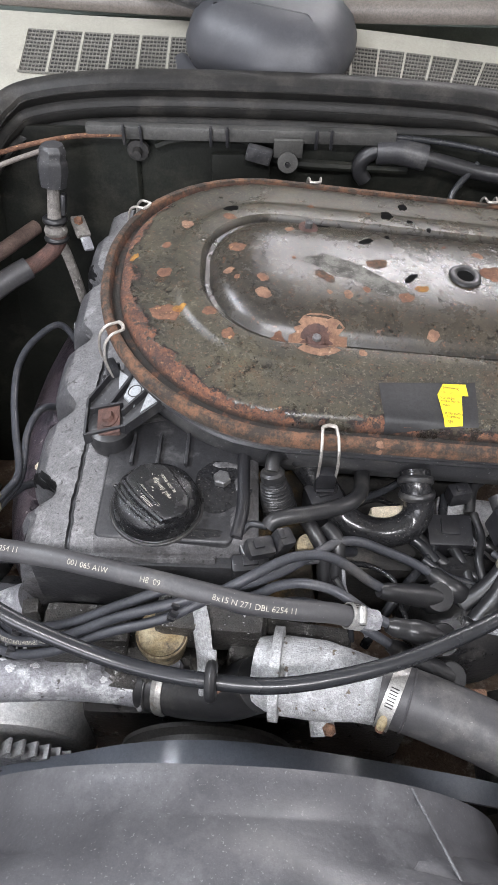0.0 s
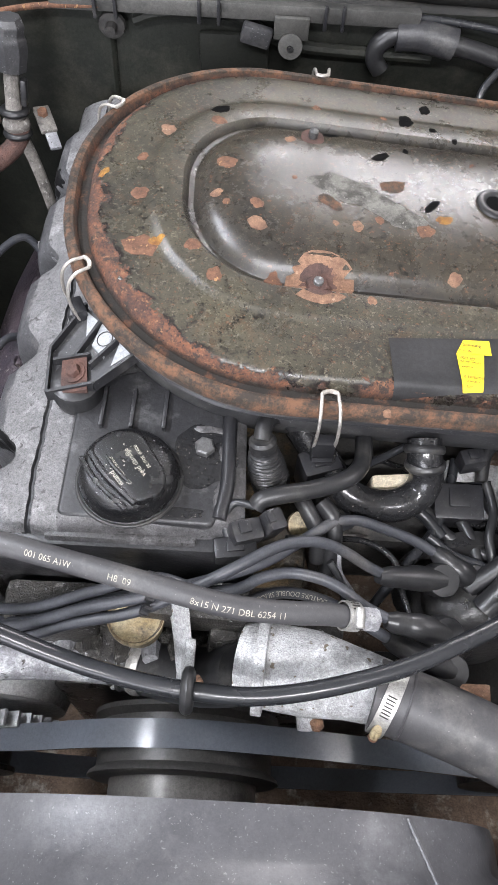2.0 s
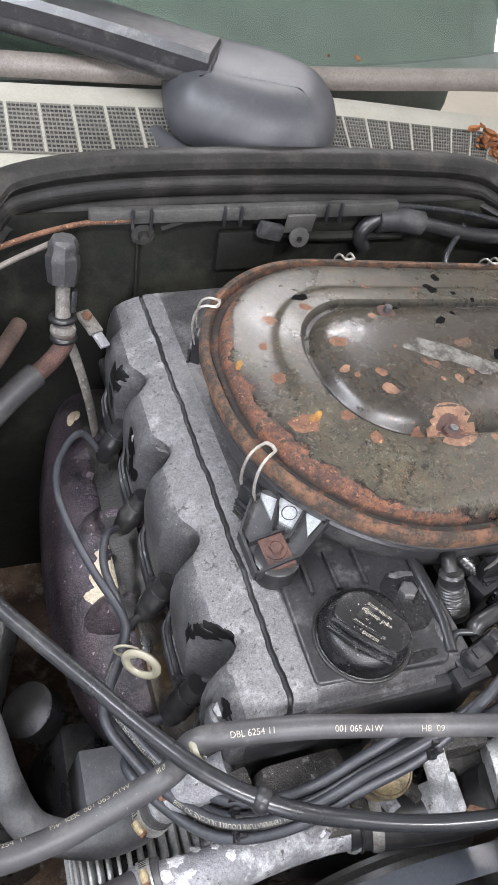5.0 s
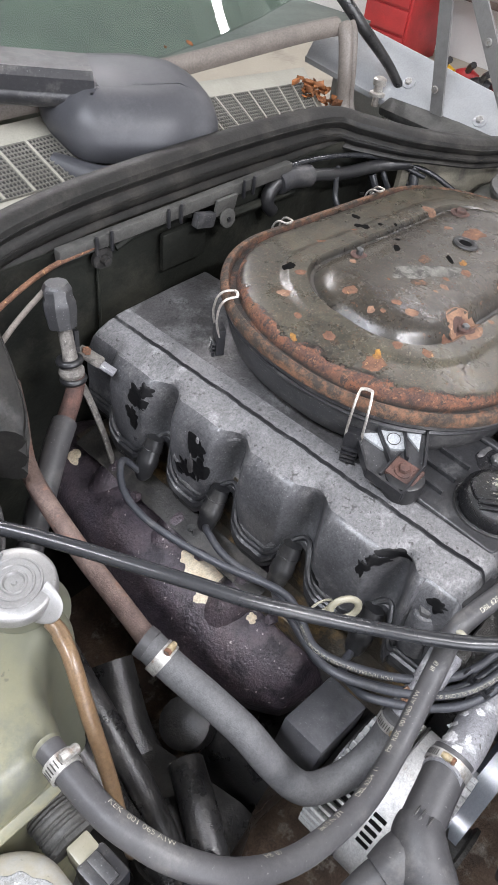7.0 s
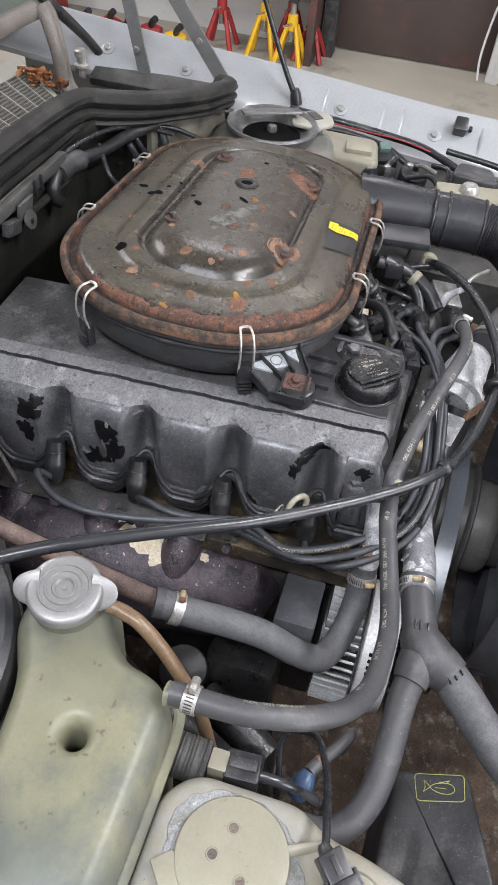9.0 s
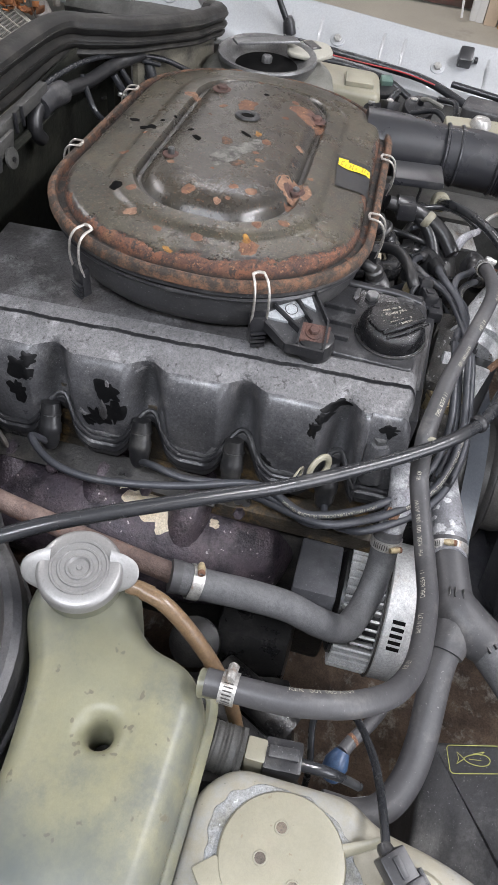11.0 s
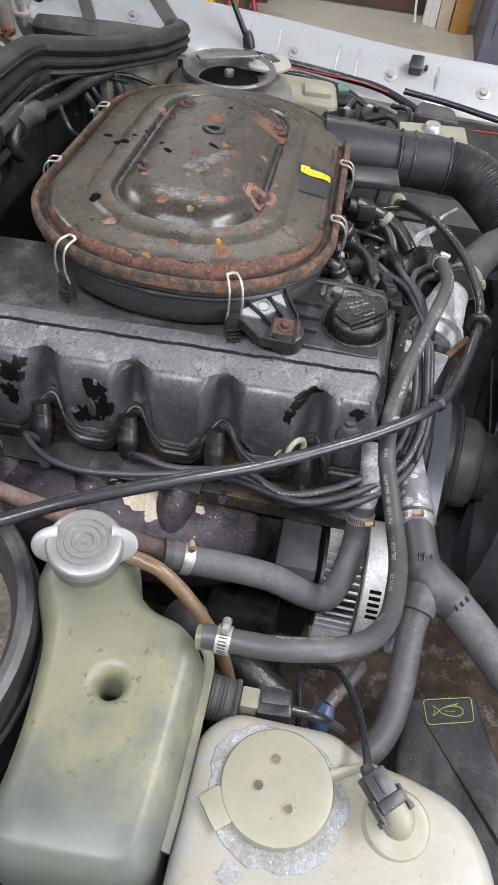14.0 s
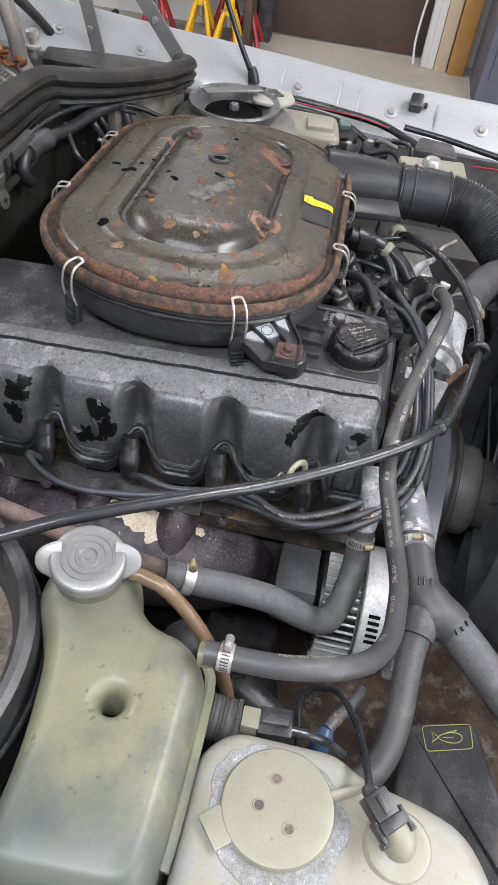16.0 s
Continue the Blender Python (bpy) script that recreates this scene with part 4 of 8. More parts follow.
grille(-0.285, -0.06, 0.952, 1.028, 6)
grille(0.10, 0.425, 0.952, 1.026, 9)
trim_pts = [(-0.72, 1.19, 0.985), (-0.5, 1.135, 0.99), (-0.2, 1.09, 0.992), (0.1, 1.078, 0.99), (0.4, 1.075, 0.994), (0.50, 1.062, 0.998)]
part("windscreen_trim", tube(trim_pts, [0.015] * 6, 10, 8, flat=0.9), TRIM, car, "grey-brown trim strip along the foot of the windscreen")
glass_rows = []
for i in range(13):
    x = -0.74 + 1.4 * i / 12
    y = 1.10 + 0.18 * (abs(x - 0.02) / 0.7) ** 2
    glass_rows.append([(x, y + 0.75 * t, 0.995 + 0.56 * t) for t in (0, 0.25, 0.5, 0.75, 1)])
gv = [p for row in glass_rows for p in row]
gf = [(i * 5 + j, (i + 1) * 5 + j, (i + 1) * 5 + j + 1, i * 5 + j + 1) for i in range(12) for j in range(4)]
gl = [(x, y + 0.004, z - 0.005) for x, y, z in gv]
pane = part("windscreen", (gv + gl, gf + [tuple(k + len(gv) for k in reversed(f)) for f in gf]), GLASS, car, "greenish windscreen glass")
pane.visible_shadow = False
part("dashboard", sheet([(-0.75, 1.14, 0.955), (0.7, 1.14, 0.955), (0.7, 1.6, 0.93), (-0.75, 1.6, 0.93)]), SEAT_TRIM, car, "dark dashboard behind the windscreen")
part("cabin_lining", box((0, 2.25, 1.1), (1.5, 1.2, 0.9), bevel=0.05), SEAT_TRIM, car, "dark cabin interior")
group_at(*SIDE_GROUPS["far"])
part("pillar", tube([(0.835, 1.07, 0.83), (0.80, 1.10, 0.885), (0.705, 1.16, 0.99), (0.68, 1.5, 1.22), (0.66, 1.95, 1.55)], [0.009, 0.010, 0.012, 0.02, 0.024], 10, 6), OILY, car, "black windscreen pillar")
# black sheet paints the shade of the open recess past the cowl
part("cowl_end", sheet([(0.46, 0.88, 0.80), (0.46, 1.2, 0.84), (0.84, 1.2, 0.74), (0.84, 0.88, 0.70)]), OILY, car, "black sheet standing for the shaded recess beside the cowl")
group_at()
part("cowl_end", sheet([(-0.69, 0.88, 0.80), (-0.69, 1.2, 0.84), (-0.86, 1.2, 0.74), (-0.86, 0.88, 0.70)]), OILY, car)
group_at(*SIDE_GROUPS["far"])
bolt_at = (0.80, 1.105, 0.80)
part("bonnet_stop", lathe(bolt_at, (0, 0, 1), [(0, 0.007), (0.02, 0.007), (0.021, 0.016), (0.026, 0.016), (0.028, 0.009), (0.04, 0.009), (0.041, 0.013), (0.052, 0.013), (0.055, 0.009)], 14), WIRE, car, "white adjustable bonnet stop screw")
# bonnet hinge arms
def flat_bar(a, b, wide, thick, side=(0, 1, 0)):
    a, b = Vector(a), Vector(b)
    d = (b - a).normalized()
    s = Vector(side)
    s = (s - d * s.dot(d)).normalized()
    n = d.cross(s)
    loops = []
    for p in (a, a.lerp(b, 0.5), b):
        loops.append([p + s * u * wide / 2 + n * v * thick / 2 for u, v in ((-1, -1), (-0.7, -1.6), (-0.55, -1), (0.55, -1), (0.7, -1.6), (1, -1), (1, 1), (-1, 1))])
    return loft(loops)


hinge = part("bonnet_hinge", flat_bar((0.812, 0.965, 0.80), (0.822, 1.03, 1.06), 0.026, 0.005), CAP_METAL, car, "bare steel bonnet hinge arm")
part("hinge_rivet", lathe((0.806, 0.985, 0.87), (-1, 0, 0), [(0, 0.007), (0.003, 0.006)], 12), STEEL, hinge)
hinge_b = part("bonnet_hinge", flat_bar((0.80, 0.80, 0.845), (0.80, 0.965, 1.06), 0.028, 0.005), CAP_METAL, car, "bare steel bonnet hinge arm")
for k in (0.3, 0.62):
    part("hinge_rivet", lathe((0.795, 0.80 + 0.165 * k, 0.845 + 0.215 * k), (-1, 0, 0), [(0, 0.007), (0.004, 0.006)], 12), STEEL, hinge_b)
part("hinge_knuckle", tube([(0.80, 0.95, 1.06), (0.80, 1.01, 1.09), (0.80, 1.08, 1.11)], [0.03, 0.04, 0.03], 12, 5), PLASTIC, car, "black cover where the hinge arms meet")
part("hinge_plate", box((0.80, 0.93, 0.812), (0.05, 0.30, 0.02), (0, -20, 0), 0.006), BAY_PAINT, car, "dusty grey hinge mounting plate")
part("gas_strut", tube([(0.84, 0.66, 0.825), (0.845, 0.70, 0.90), (0.85, 0.78, 1.08)], [0.006, 0.005, 0.005], 10, 4), CABLE, car, "thin black bonnet support rod")
part("strut_foot", lathe((0.84, 0.655, 0.81), (0, 0.2, 1), [(0, 0.012), (0.02, 0.011), (0.03, 0.007)], 12), PLASTIC, car)
group_at()
# bonnet seal: a double-lobed rubber along the firewall that turns forward to the strut tower
seal_path = [(-0.345, 0.698, 0.885), (-0.334, 0.712, 0.902), (-0.318, 0.755, 0.915), (-0.298, 0.820, 0.930), (-0.280, 0.862, 0.944), (-0.245, 0.886, 0.955), (-0.140, 0.892, 0.966), (0.040, 0.893, 0.967), (0.200, 0.893, 0.962), (0.297, 0.886, 0.955), (0.338, 0.857, 0.945), (0.395, 0.811, 0.931), (0.483, 0.764, 0.915), (0.546, 0.756, 0.902), (0.590, 0.754, 0.891), (0.622, 0.762, 0.884), (0.634, 0.782, 0.880)]


def seal_strip(path, section):
    """A moulded strip: one upright cross-section led along a path; its first number points towards the engine."""
    line_ = smooth_path([Vector(p) for p in path], 10)
    loops_ = []
    for k, p in enumerate(line_):
        d = line_[min(k + 1, len(line_) - 1)] - line_[max(k - 1, 0)]
        side = Vector((d.y, -d.x, 0)).normalized()
        low = float(np.interp(p.x, [0.2, 0.42], [1, 0.55]))
        loops_.append([p + side * n_ + Vector((0, 0, z_ * (low if z_ < 0 else 1))) for n_, z_ in section])
    return loft(loops_)


seal = part("bonnet_seal", seal_strip(seal_path, [(-0.016, -0.040), (0.004, -0.044), (0.011, -0.041), (0.0135, -0.035), (0.0105, -0.0295), (0.008, -0.028), (0.0125, -0.024), (0.0155, -0.017), (0.0145, -0.010), (0.0105, -0.0055), (0.0085, -0.004), (0.0125, 0.000), (0.0165, 0.007), (0.0150, 0.0145), (0.009, 0.0195), (0.000, 0.0215), (-0.010, 0.0195), (-0.016, 0.012)]), SEAL, car, "thick ribbed black rubber bonnet seal")
part("seal_rib", seal_strip([(x, y, z) for x, y, z in seal_path], [(0.0148, -0.0145), (0.0168, -0.0138), (0.0168, -0.0128), (0.0148, -0.0121)]), SEAL, seal)
part("seal_rib", seal_strip([(x, y, z) for x, y, z in seal_path], [(0.0152, 0.0068), (0.0176, 0.0075), (0.0176, 0.0085), (0.0152, 0.0092)]), SEAL, seal)
tower_line = smooth_path([Vector(p) for p in seal_path[11:]], 8)
part("tower_panel", loft([[(p.x, p.y + o, z) for o, z in ((0.012, 0.60), (0.004, 0.60), (0.004, p.z - 0.018), (0.012, p.z - 0.018))] for p in tower_line]), TOWER_PAINT, car, "dirty beige painted panel under the bonnet seal")
# firewall rail with clips, tabs and pads
rail_ = part("firewall_rail", box((0.0, 0.855, 0.936), (0.36, 0.012, 0.016), bevel=0.003), BAY_PAINT, car, "grey painted metal lip on the firewall")
for x in (-0.135, -0.115, -0.034, -0.015, 0.088, 0.105):
    part("rail_clip", box((x, 0.846, 0.936), (0.0035, 0.004, 0.024), bevel=0.001), PLASTIC, rail_)
tab = part("firewall_tab", join(box((0.056, 0.845, 0.925), (0.034, 0.004, 0.024), (10, 0, 0), 0.001), lathe((0.056, 0.841, 0.91), (0, -1, 0.2), [(0, 0.012), (0.003, 0.012)], 18)), BAY_PAINT, car, "grey metal tab with a hole on the firewall")
part("tab_hole", lathe((0.056, 0.837, 0.909), (0, -1, 0.2), [(0, 0.0035), (0.0008, 0.0035)], 12), OILY, tab)
part("firewall_stud", lathe((-0.122, 0.858, 0.912), (0, -1, 0), [(0, 0.014), (0.004, 0.013), (0.005, 0.006), (0.014, 0.005)], 14), DARK_METAL, car)
part("firewall_seam", tube([(-0.125, 0.862, 0.90), (-0.127, 0.86, 0.8), (-0.13, 0.86, 0.6)], 0.004, 8, 4, flat=0.5), BODY_DARK, car)
part("firewall_pad", box((0.0, 0.858, 0.885), (0.07, 0.008, 0.05), bevel=0.003), BODY_DARK, car, "thin square pad on the firewall")
part("firewall_bead", tube([(-0.10, 0.862, 0.915), (-0.07, 0.86, 0.925), (0.0, 0.86, 0.926), (0.06, 0.86, 0.9), (0.2, 0.86, 0.895)], 0.006, 8, 6), BODY_DARK, car)
part("firewall_bracket", box((0.022, 0.846, 0.916), (0.03, 0.012, 0.018), (0, 14, 0), 0.003), PLASTIC_DUSTY, car)
# mono wiper
wiper = thing("windscreen_wiper", (0.02, 1.0, 0.96), "blue-grey single windscreen wiper with a large plastic drive cover", "windscreen wiper")
house = [(-0.075, 0.962), (0.02, 0.903), (0.10, 0.905), (0.132, 0.955), (0.14, 1.02), (0.09, 1.075), (0.0, 1.11), (-0.065, 1.06)]
ho = round_outline(house, 0.03, 6)
rows_ = []
for d, z in ((0.02, 0.958), (0.006, 0.962), (0.0, 0.975), (0.0, 0.988), (0.006, 1.004), (0.018, 1.017), (0.034, 1.026), (0.05, 1.029)):
    rows_.append([(p.x, p.y, z + 0.10 * (p.y - 0.95)) for p in inset(ho, d)])
part("drive_cover", loft(rows_), WIPER, wiper, "smooth blue-grey plastic drive cover")
part("cover_skirt", tube([(-0.085, 1.0, 0.955), (-0.05, 0.93, 0.95), (0.02, 0.893, 0.957)], [0.012, 0.018, 0.008], 10, 6, flat=0.6), WIPER, wiper)
arm_pts = [Vector((-0.50, 1.27, 1.06)), Vector((-0.2, 1.125, 1.05)), Vector((-0.012, 1.018, 1.036))]
arm_rows = []
for k, p in enumerate(smooth_path(arm_pts, 6)):
    w = 0.034
    d = Vector((0.49, -0.25, 0)).normalized()
    s = Vector((d.y, -d.x, 0))
    arm_rows.append([p + s * u * w + Vector((0, 0, v)) for u, v in ((-1, -0.012), (-1, 0.004), (-0.8, 0.012), (0.8, 0.012), (1, 0.004), (1, -0.012))])
part("arm", loft(arm_rows), PLASTIC, wiper, "broad blue-grey wiper arm")
for side in (-1, 1):
    part("arm_rivet", lathe((-0.205 + 0.008 * side, 1.128 + 0.016 * side, 1.060), (0, 0, 1), [(0, 0.0035), (0.0015, 0.003), (0.002, 0.001)], 12), STEEL, wiper)
part("arm_joint", tube([(-0.225, 1.108, 1.0615), (-0.205, 1.128, 1.0640), (-0.186, 1.150, 1.0615)], 0.0016, 8, 4), PLASTIC, wiper)
part("arm_rubber", tube([p + Vector((0.0, -0.022, -0.020)) for p in arm_pts], 0.015, 10, 6), PLASTIC, wiper)
# upright trim at the end of the cowl
for o, r in ((0.0, 0.012), (0.017, 0.009)):
    part("pillar_trim", tube([(0.500 + o, 1.050, 1.004), (0.494 + o, 1.036, 0.990), (0.486 + o, 1.020, 0.945), (0.488 + o, 1.014, 0.895), (0.475 + o, 0.985, 0.870)], [r, r, r * 0.9, r * 0.9, r * 0.7], 12, 6, flat=0.7), TRIM, car, "cracked grey-brown end piece of the windscreen trim")
# dead leaves blown into the cowl
def leaf_shape(at, size, turn, curl, tilt):
    pts, faces = [], []
    n = 6
    for i in range(n + 1):
        u = i / n
        w = size * 0.34 * math.sin(math.pi * min(u * 1.05, 1)) ** 0.8 * (0.62 + 0.30 * math.sin(u * 19))
        for v in (-1, -0.5, 0, 0.5, 1):
            pts.append(Vector(((u - 0.5) * size, v * w, curl * size * (v * v - 0.3) + curl * size * 0.8 * (u - 0.5) ** 2)))
    m = pose(*at, math.degrees(tilt), math.degrees(tilt) * 0.6, math.degrees(turn))
    top = [m @ p for p in pts]
    for i in range(n):
        for j in range(4):
            faces.append((i * 5 + j, (i + 1) * 5 + j, (i + 1) * 5 + j + 1, i * 5 + j + 1))
    under = [p - Vector((0, 0, 0.0006)) for p in top]
    k = len(top)
    return top + under, faces + [tuple(q + k for q in reversed(f)) for f in faces]


rng = random.Random(11)
for k in range(48):
    if k < 34:
        x, y = rng.uniform(0.372, 0.428), rng.uniform(0.975, 1.030)
    elif k < 41:
        x, y = rng.uniform(0.23, 0.30), rng.uniform(0.925, 0.945)
    else:
        x, y = rng.uniform(0.15, 0.5), 1.078 + 0.008 * rng.random()
    z = cowl_z(y - cowl_y(x), x) + 0.004 + 0.012 * rng.random() + (0.034 if k >= 41 else 0)
    single("dead_leaf", leaf_shape((x, y, z), rng.uniform(0.009, 0.022) * (0.6 if k >= 41 else 1), rng.uniform(0, 6.28), rng.uniform(0.1, 0.4), rng.uniform(-0.7, 0.7)), LEAF, "curled brown dead leaf lying in the corner of the cowl", "leaf", "dead leaves")


# wheels under the wings
group_at()


def wheel(x, y, side):
    w = part("wheel", lathe((x, y, 0.31), (side, 0, 0), [(-0.075, 0.19), (-0.075, 0.27), (-0.066, 0.298), (-0.05, 0.31), (0.05, 0.31), (0.066, 0.298), (0.075, 0.27), (0.075, 0.20), (0.055, 0.19)], 48), RUBBER, car, "black road wheel tyre")
    part("rim", lathe((x, y, 0.31), (side, 0, 0), [(-0.07, 0.19), (0.055, 0.19), (0.06, 0.17), (0.05, 0.15), (0.055, 0.06), (0.07, 0.05), (0.07, 0.01)], 40), SILVER, w)


for wx, side in ((0.862, 1), (-0.762, -1)):
    wheel(wx, 0.62, side)


# ---- air filter ----
LID_AT, LID_TURN, LX, LY, RC = (0.183, 0.598), radians(2.5), 0.299, 0.181, 0.170


def lid_plane(x, y):
    return 0.9165 - 0.1185 * (x - 0.0893) + 0.0335 * (y - 0.5564)


def lid_local(x, y):
    """Plan coordinates along and across the lid, from its middle."""
    dx, dy = x - LID_AT[0], y - LID_AT[1]
    return dx * math.cos(LID_TURN) + dy * math.sin(LID_TURN), dy * math.cos(LID_TURN) - dx * math.sin(LID_TURN)


def lid_world(u, v):
    return LID_AT[0] + u * math.cos(LID_TURN) - v * math.sin(LID_TURN), LID_AT[1] + u * math.sin(LID_TURN) + v * math.cos(LID_TURN)


def lid_depth(x, y):
    """The way in from the lid's rim, in metres."""
    u, v = lid_local(x, y)
    qx, qy = abs(u) - (LX - RC), abs(v) - (LY - RC)
    return RC - math.hypot(max(qx, 0), max(qy, 0)) - min(max(qx, qy), 0)


PROFILE = [(-0.0005, -0.011), (-0.0005, -0.004), (0.0015, -0.0008), (0.0045, 0.0008), (0.0072, 0.0002), (0.0088, -0.003), (0.0098, -0.0085), (0.0125, -0.0105), (0.0155, -0.0095), (0.0172, -0.004), (0.0192, 0.0018), (0.0225, 0.0052), (0.026, 0.0064), (0.031, 0.0075), (0.044, 0.0090),
           (0.060, 0.0105), (0.0650, 0.0112), (0.0680, 0.0138), (0.072, 0.0150), (0.084, 0.0163), (0.0900, 0.0166), (0.0925, 0.0145), (0.0945, 0.0108), (0.0985, 0.0106), (0.1005, 0.0125), (0.104, 0.0168), (0.109, 0.0208), (0.117, 0.0245), (0.129, 0.0272), (0.143, 0.0287), (0.158, 0.0294), (0.176, 0.0297)]


def lid_height(x, y):
    d = lid_depth(x, y)
    return lid_plane(x, y) + float(np.interp(d, [p[0] for p in PROFILE], [p[1] for p in PROFILE]))


def lid_loop(d):
    """The lid's outline moved in by d."""
    r, hx, hy = max(RC - d, 0.002), LX - d, LY - d
    pts = []
    corners = ((1, 1, 0), (-1, 1, 90), (-1, -1, 180), (1, -1, 270))
    for k, (sx_, sy_, a0) in enumerate(corners):
        cx, cy = sx_ * (hx - r), sy_ * (hy - r)
        for j in range(19):
            t = radians(a0 + 90 * j / 18)
            pts.append((cx + r * math.cos(t), cy + r * math.sin(t)))
        nx, ny, na = corners[(k + 1) % 4]
        end = (nx * (hx - r) + r * math.cos(radians(na)), ny * (hy - r) + r * math.sin(radians(na)))
        begin = pts[-1]
        pts += [(begin[0] + (end[0] - begin[0]) * j / 8, begin[1] + (end[1] - begin[1]) * j / 8) for j in range(1, 8)]
    return [lid_world(u, v) for u, v in pts]


air_filter = thing("air_filter", (0.2, 0.59, 0.86), "oval air filter with a rusty olive steel lid on black bowl", "air filter")
loops = [[(x, y, lid_plane(x, y) + h) for x, y in lid_loop(d)] for d, h in PROFILE]
under = [[(x, y, lid_plane(x, y) + h) for x, y in lid_loop(d)] for d, h in ((0.02, -0.006), (0.006, -0.008), (0.0015, -0.011))]
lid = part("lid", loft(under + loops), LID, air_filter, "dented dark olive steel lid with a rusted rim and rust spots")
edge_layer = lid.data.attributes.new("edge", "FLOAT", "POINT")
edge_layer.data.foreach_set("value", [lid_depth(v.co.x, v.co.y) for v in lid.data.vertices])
bowl_loops = []
for d, h in ((0.002, -0.010), (0.002, -0.017), (0.007, -0.020), (0.010, -0.045), (0.016, -0.062), (0.028, -0.074), (0.06, -0.078)):
    bowl_loops.append([(x, y, lid_plane(x, y) + h) for x, y in lid_loop(d)])
part("bowl", loft(bowl_loops[::-1]), PLASTIC_DUSTY, air_filter, "dusty black plastic bowl under the lid")
part("bowl_seam", tube([(x, y, lid_plane(x, y) - 0.024) for x, y in lid_loop(0.007)][::4] + [(lid_loop(0.007)[0][0], lid_loop(0.007)[0][1], lid_plane(*lid_loop(0.007)[0]) - 0.024)], 0.003, 6, 3, False), PLASTIC, air_filter)


def patch(at, r, seed, material=RUST, squash=1.0, turn=0.0, name="rust_patch", label="", lift=0.0006, rough=0.35):
    part(name, blob(at, r, r * squash, lid_height, seed, rough, lift, 3, 22, turn), material, lid, label)


SPOTS = [(0.007, 0.61, 10), (0.001, 0.577, 6), (0.009, 0.568, 4), (0.032, 0.568, 7), (0.033, 0.549, 9), (-0.013, 0.53, 8), (0.004, 0.505, 8), (0.109, 0.559, 6.5), (0.126, 0.568, 5), (0.162, 0.564, 9), (0.184, 0.527, 7),
         (0.079, 0.709, 7), (0.138, 0.707, 4), (0.092, 0.559, 3.5), (-0.058, 0.58, 9), (-0.084, 0.571, 10), (-0.043, 0.655, 9), (-0.003, 0.669, 8), (-0.056, 0.676, 15), (0.056, 0.646, 6), (-0.026, 0.471, 4), (-0.018, 0.453, 10),
         (0.131, 0.416, 4), (-0.08, 0.545, 8), (0.046, 0.508, 9), (0.285, 0.694, 14), (0.30, 0.66, 9), (0.36, 0.62, 6), (0.12, 0.50, 5), (0.06, 0.60, 3), (0.25, 0.56, 6), (0.24, 0.64, 7), (0.31, 0.56, 7), (-0.06, 0.62, 6)]
for k, (x, y, r) in enumerate(SPOTS):
    if lid_depth(x, y) < 0.045 and x < 0.0:
        continue
    patch((x, y), r / 1250, 40 + k, (RUST, RUST_PALE, RUST)[k % 3], 0.85, k * 0.7, rough=0.24)
patch((-0.052, 0.528), 0.0125, 7, RUST, 0.8)
patch((-0.041, 0.533), 0.006, 8, OCHRE, 0.8, 0.4, "ochre_patch", lift=0.001)
patch((0.178, 0.578), 0.007, 9, OCHRE, 0.6, 0.4, "ochre_patch")
patch((-0.088, 0.60), 0.006, 12, OCHRE, 0.5, 1.2, "ochre_patch")
patch((0.082, 0.512), 0.025, 21, RUST_PALE, 0.85, 0.2, rough=0.1)
patch((0.079, 0.511), 0.016, 22, RUST_DARK, 0.9, 0.2, lift=0.001, rough=0.08)
patch((0.285, 0.535), 0.028, 23, RUST, 0.7, 0.6)
patch((0.296, 0.53), 0.016, 24, RUST_DARK, 0.7, 0.6, lift=0.001)
patch((0.258, 0.613), 0.018, 25, RUST, 0.7, 0.2)
for k, (x, y, r, q) in enumerate(((-0.003, 0.686, 6.5, 0.8), (0.088, 0.664, 7, 0.4), (0.13, 0.64, 6.5, 0.5), (0.169, 0.591, 7, 0.4), (0.178, 0.735, 6, 0.6), (0.158, 0.71, 9, 0.6), (0.152, 0.654, 2.6, 0.8), (0.181, 0.7, 2.5, 1), (0.2, 0.69, 2, 1), (0.31, 0.60, 3, 1))):
    patch((x, y), r / 780, 70 + k, BLACK, q, 0.3 * k, "rust_hole", "black hole rusted through the lid", 0.0008, 0.26)


def decal(corners, material, name, label, lift, n=8, rim=lid_height, parent=None):
    """A thin sticker laid on the lid between four plan corners."""
    a, b, c, d = (Vector(p) for p in corners)
    verts, faces = [], []
    for i in range(n + 1):
        for j in range(n + 1):
            u, v = i / n, j / n
            p = a * (1 - u) * (1 - v) + b * u * (1 - v) + c * u * v + d * (1 - u) * v
            verts.append((p.x, p.y, rim(p.x, p.y) + lift))
    for i in range(n):
        for j in range(n):
            faces.append((i * (n + 1) + j, (i + 1) * (n + 1) + j, (i + 1) * (n + 1) + j + 1, i * (n + 1) + j + 1))
    return part(name, (verts, faces), material, parent or lid, label)


def words_on(text, at, size, height_of, turn=0.0, lift=0.0006):
    """Letters laid on a surface, reading along the turn in degrees."""
    verts, faces = glyphs(text, size)
    c, s_ = math.cos(radians(turn)), math.sin(radians(turn))
    made = []
    for v in verts:
        x, y = at[0] + v.x * c - v.y * s_, at[1] + v.x * s_ + v.y * c
        made.append((x, y, height_of(x, y) + lift))
    return made, faces


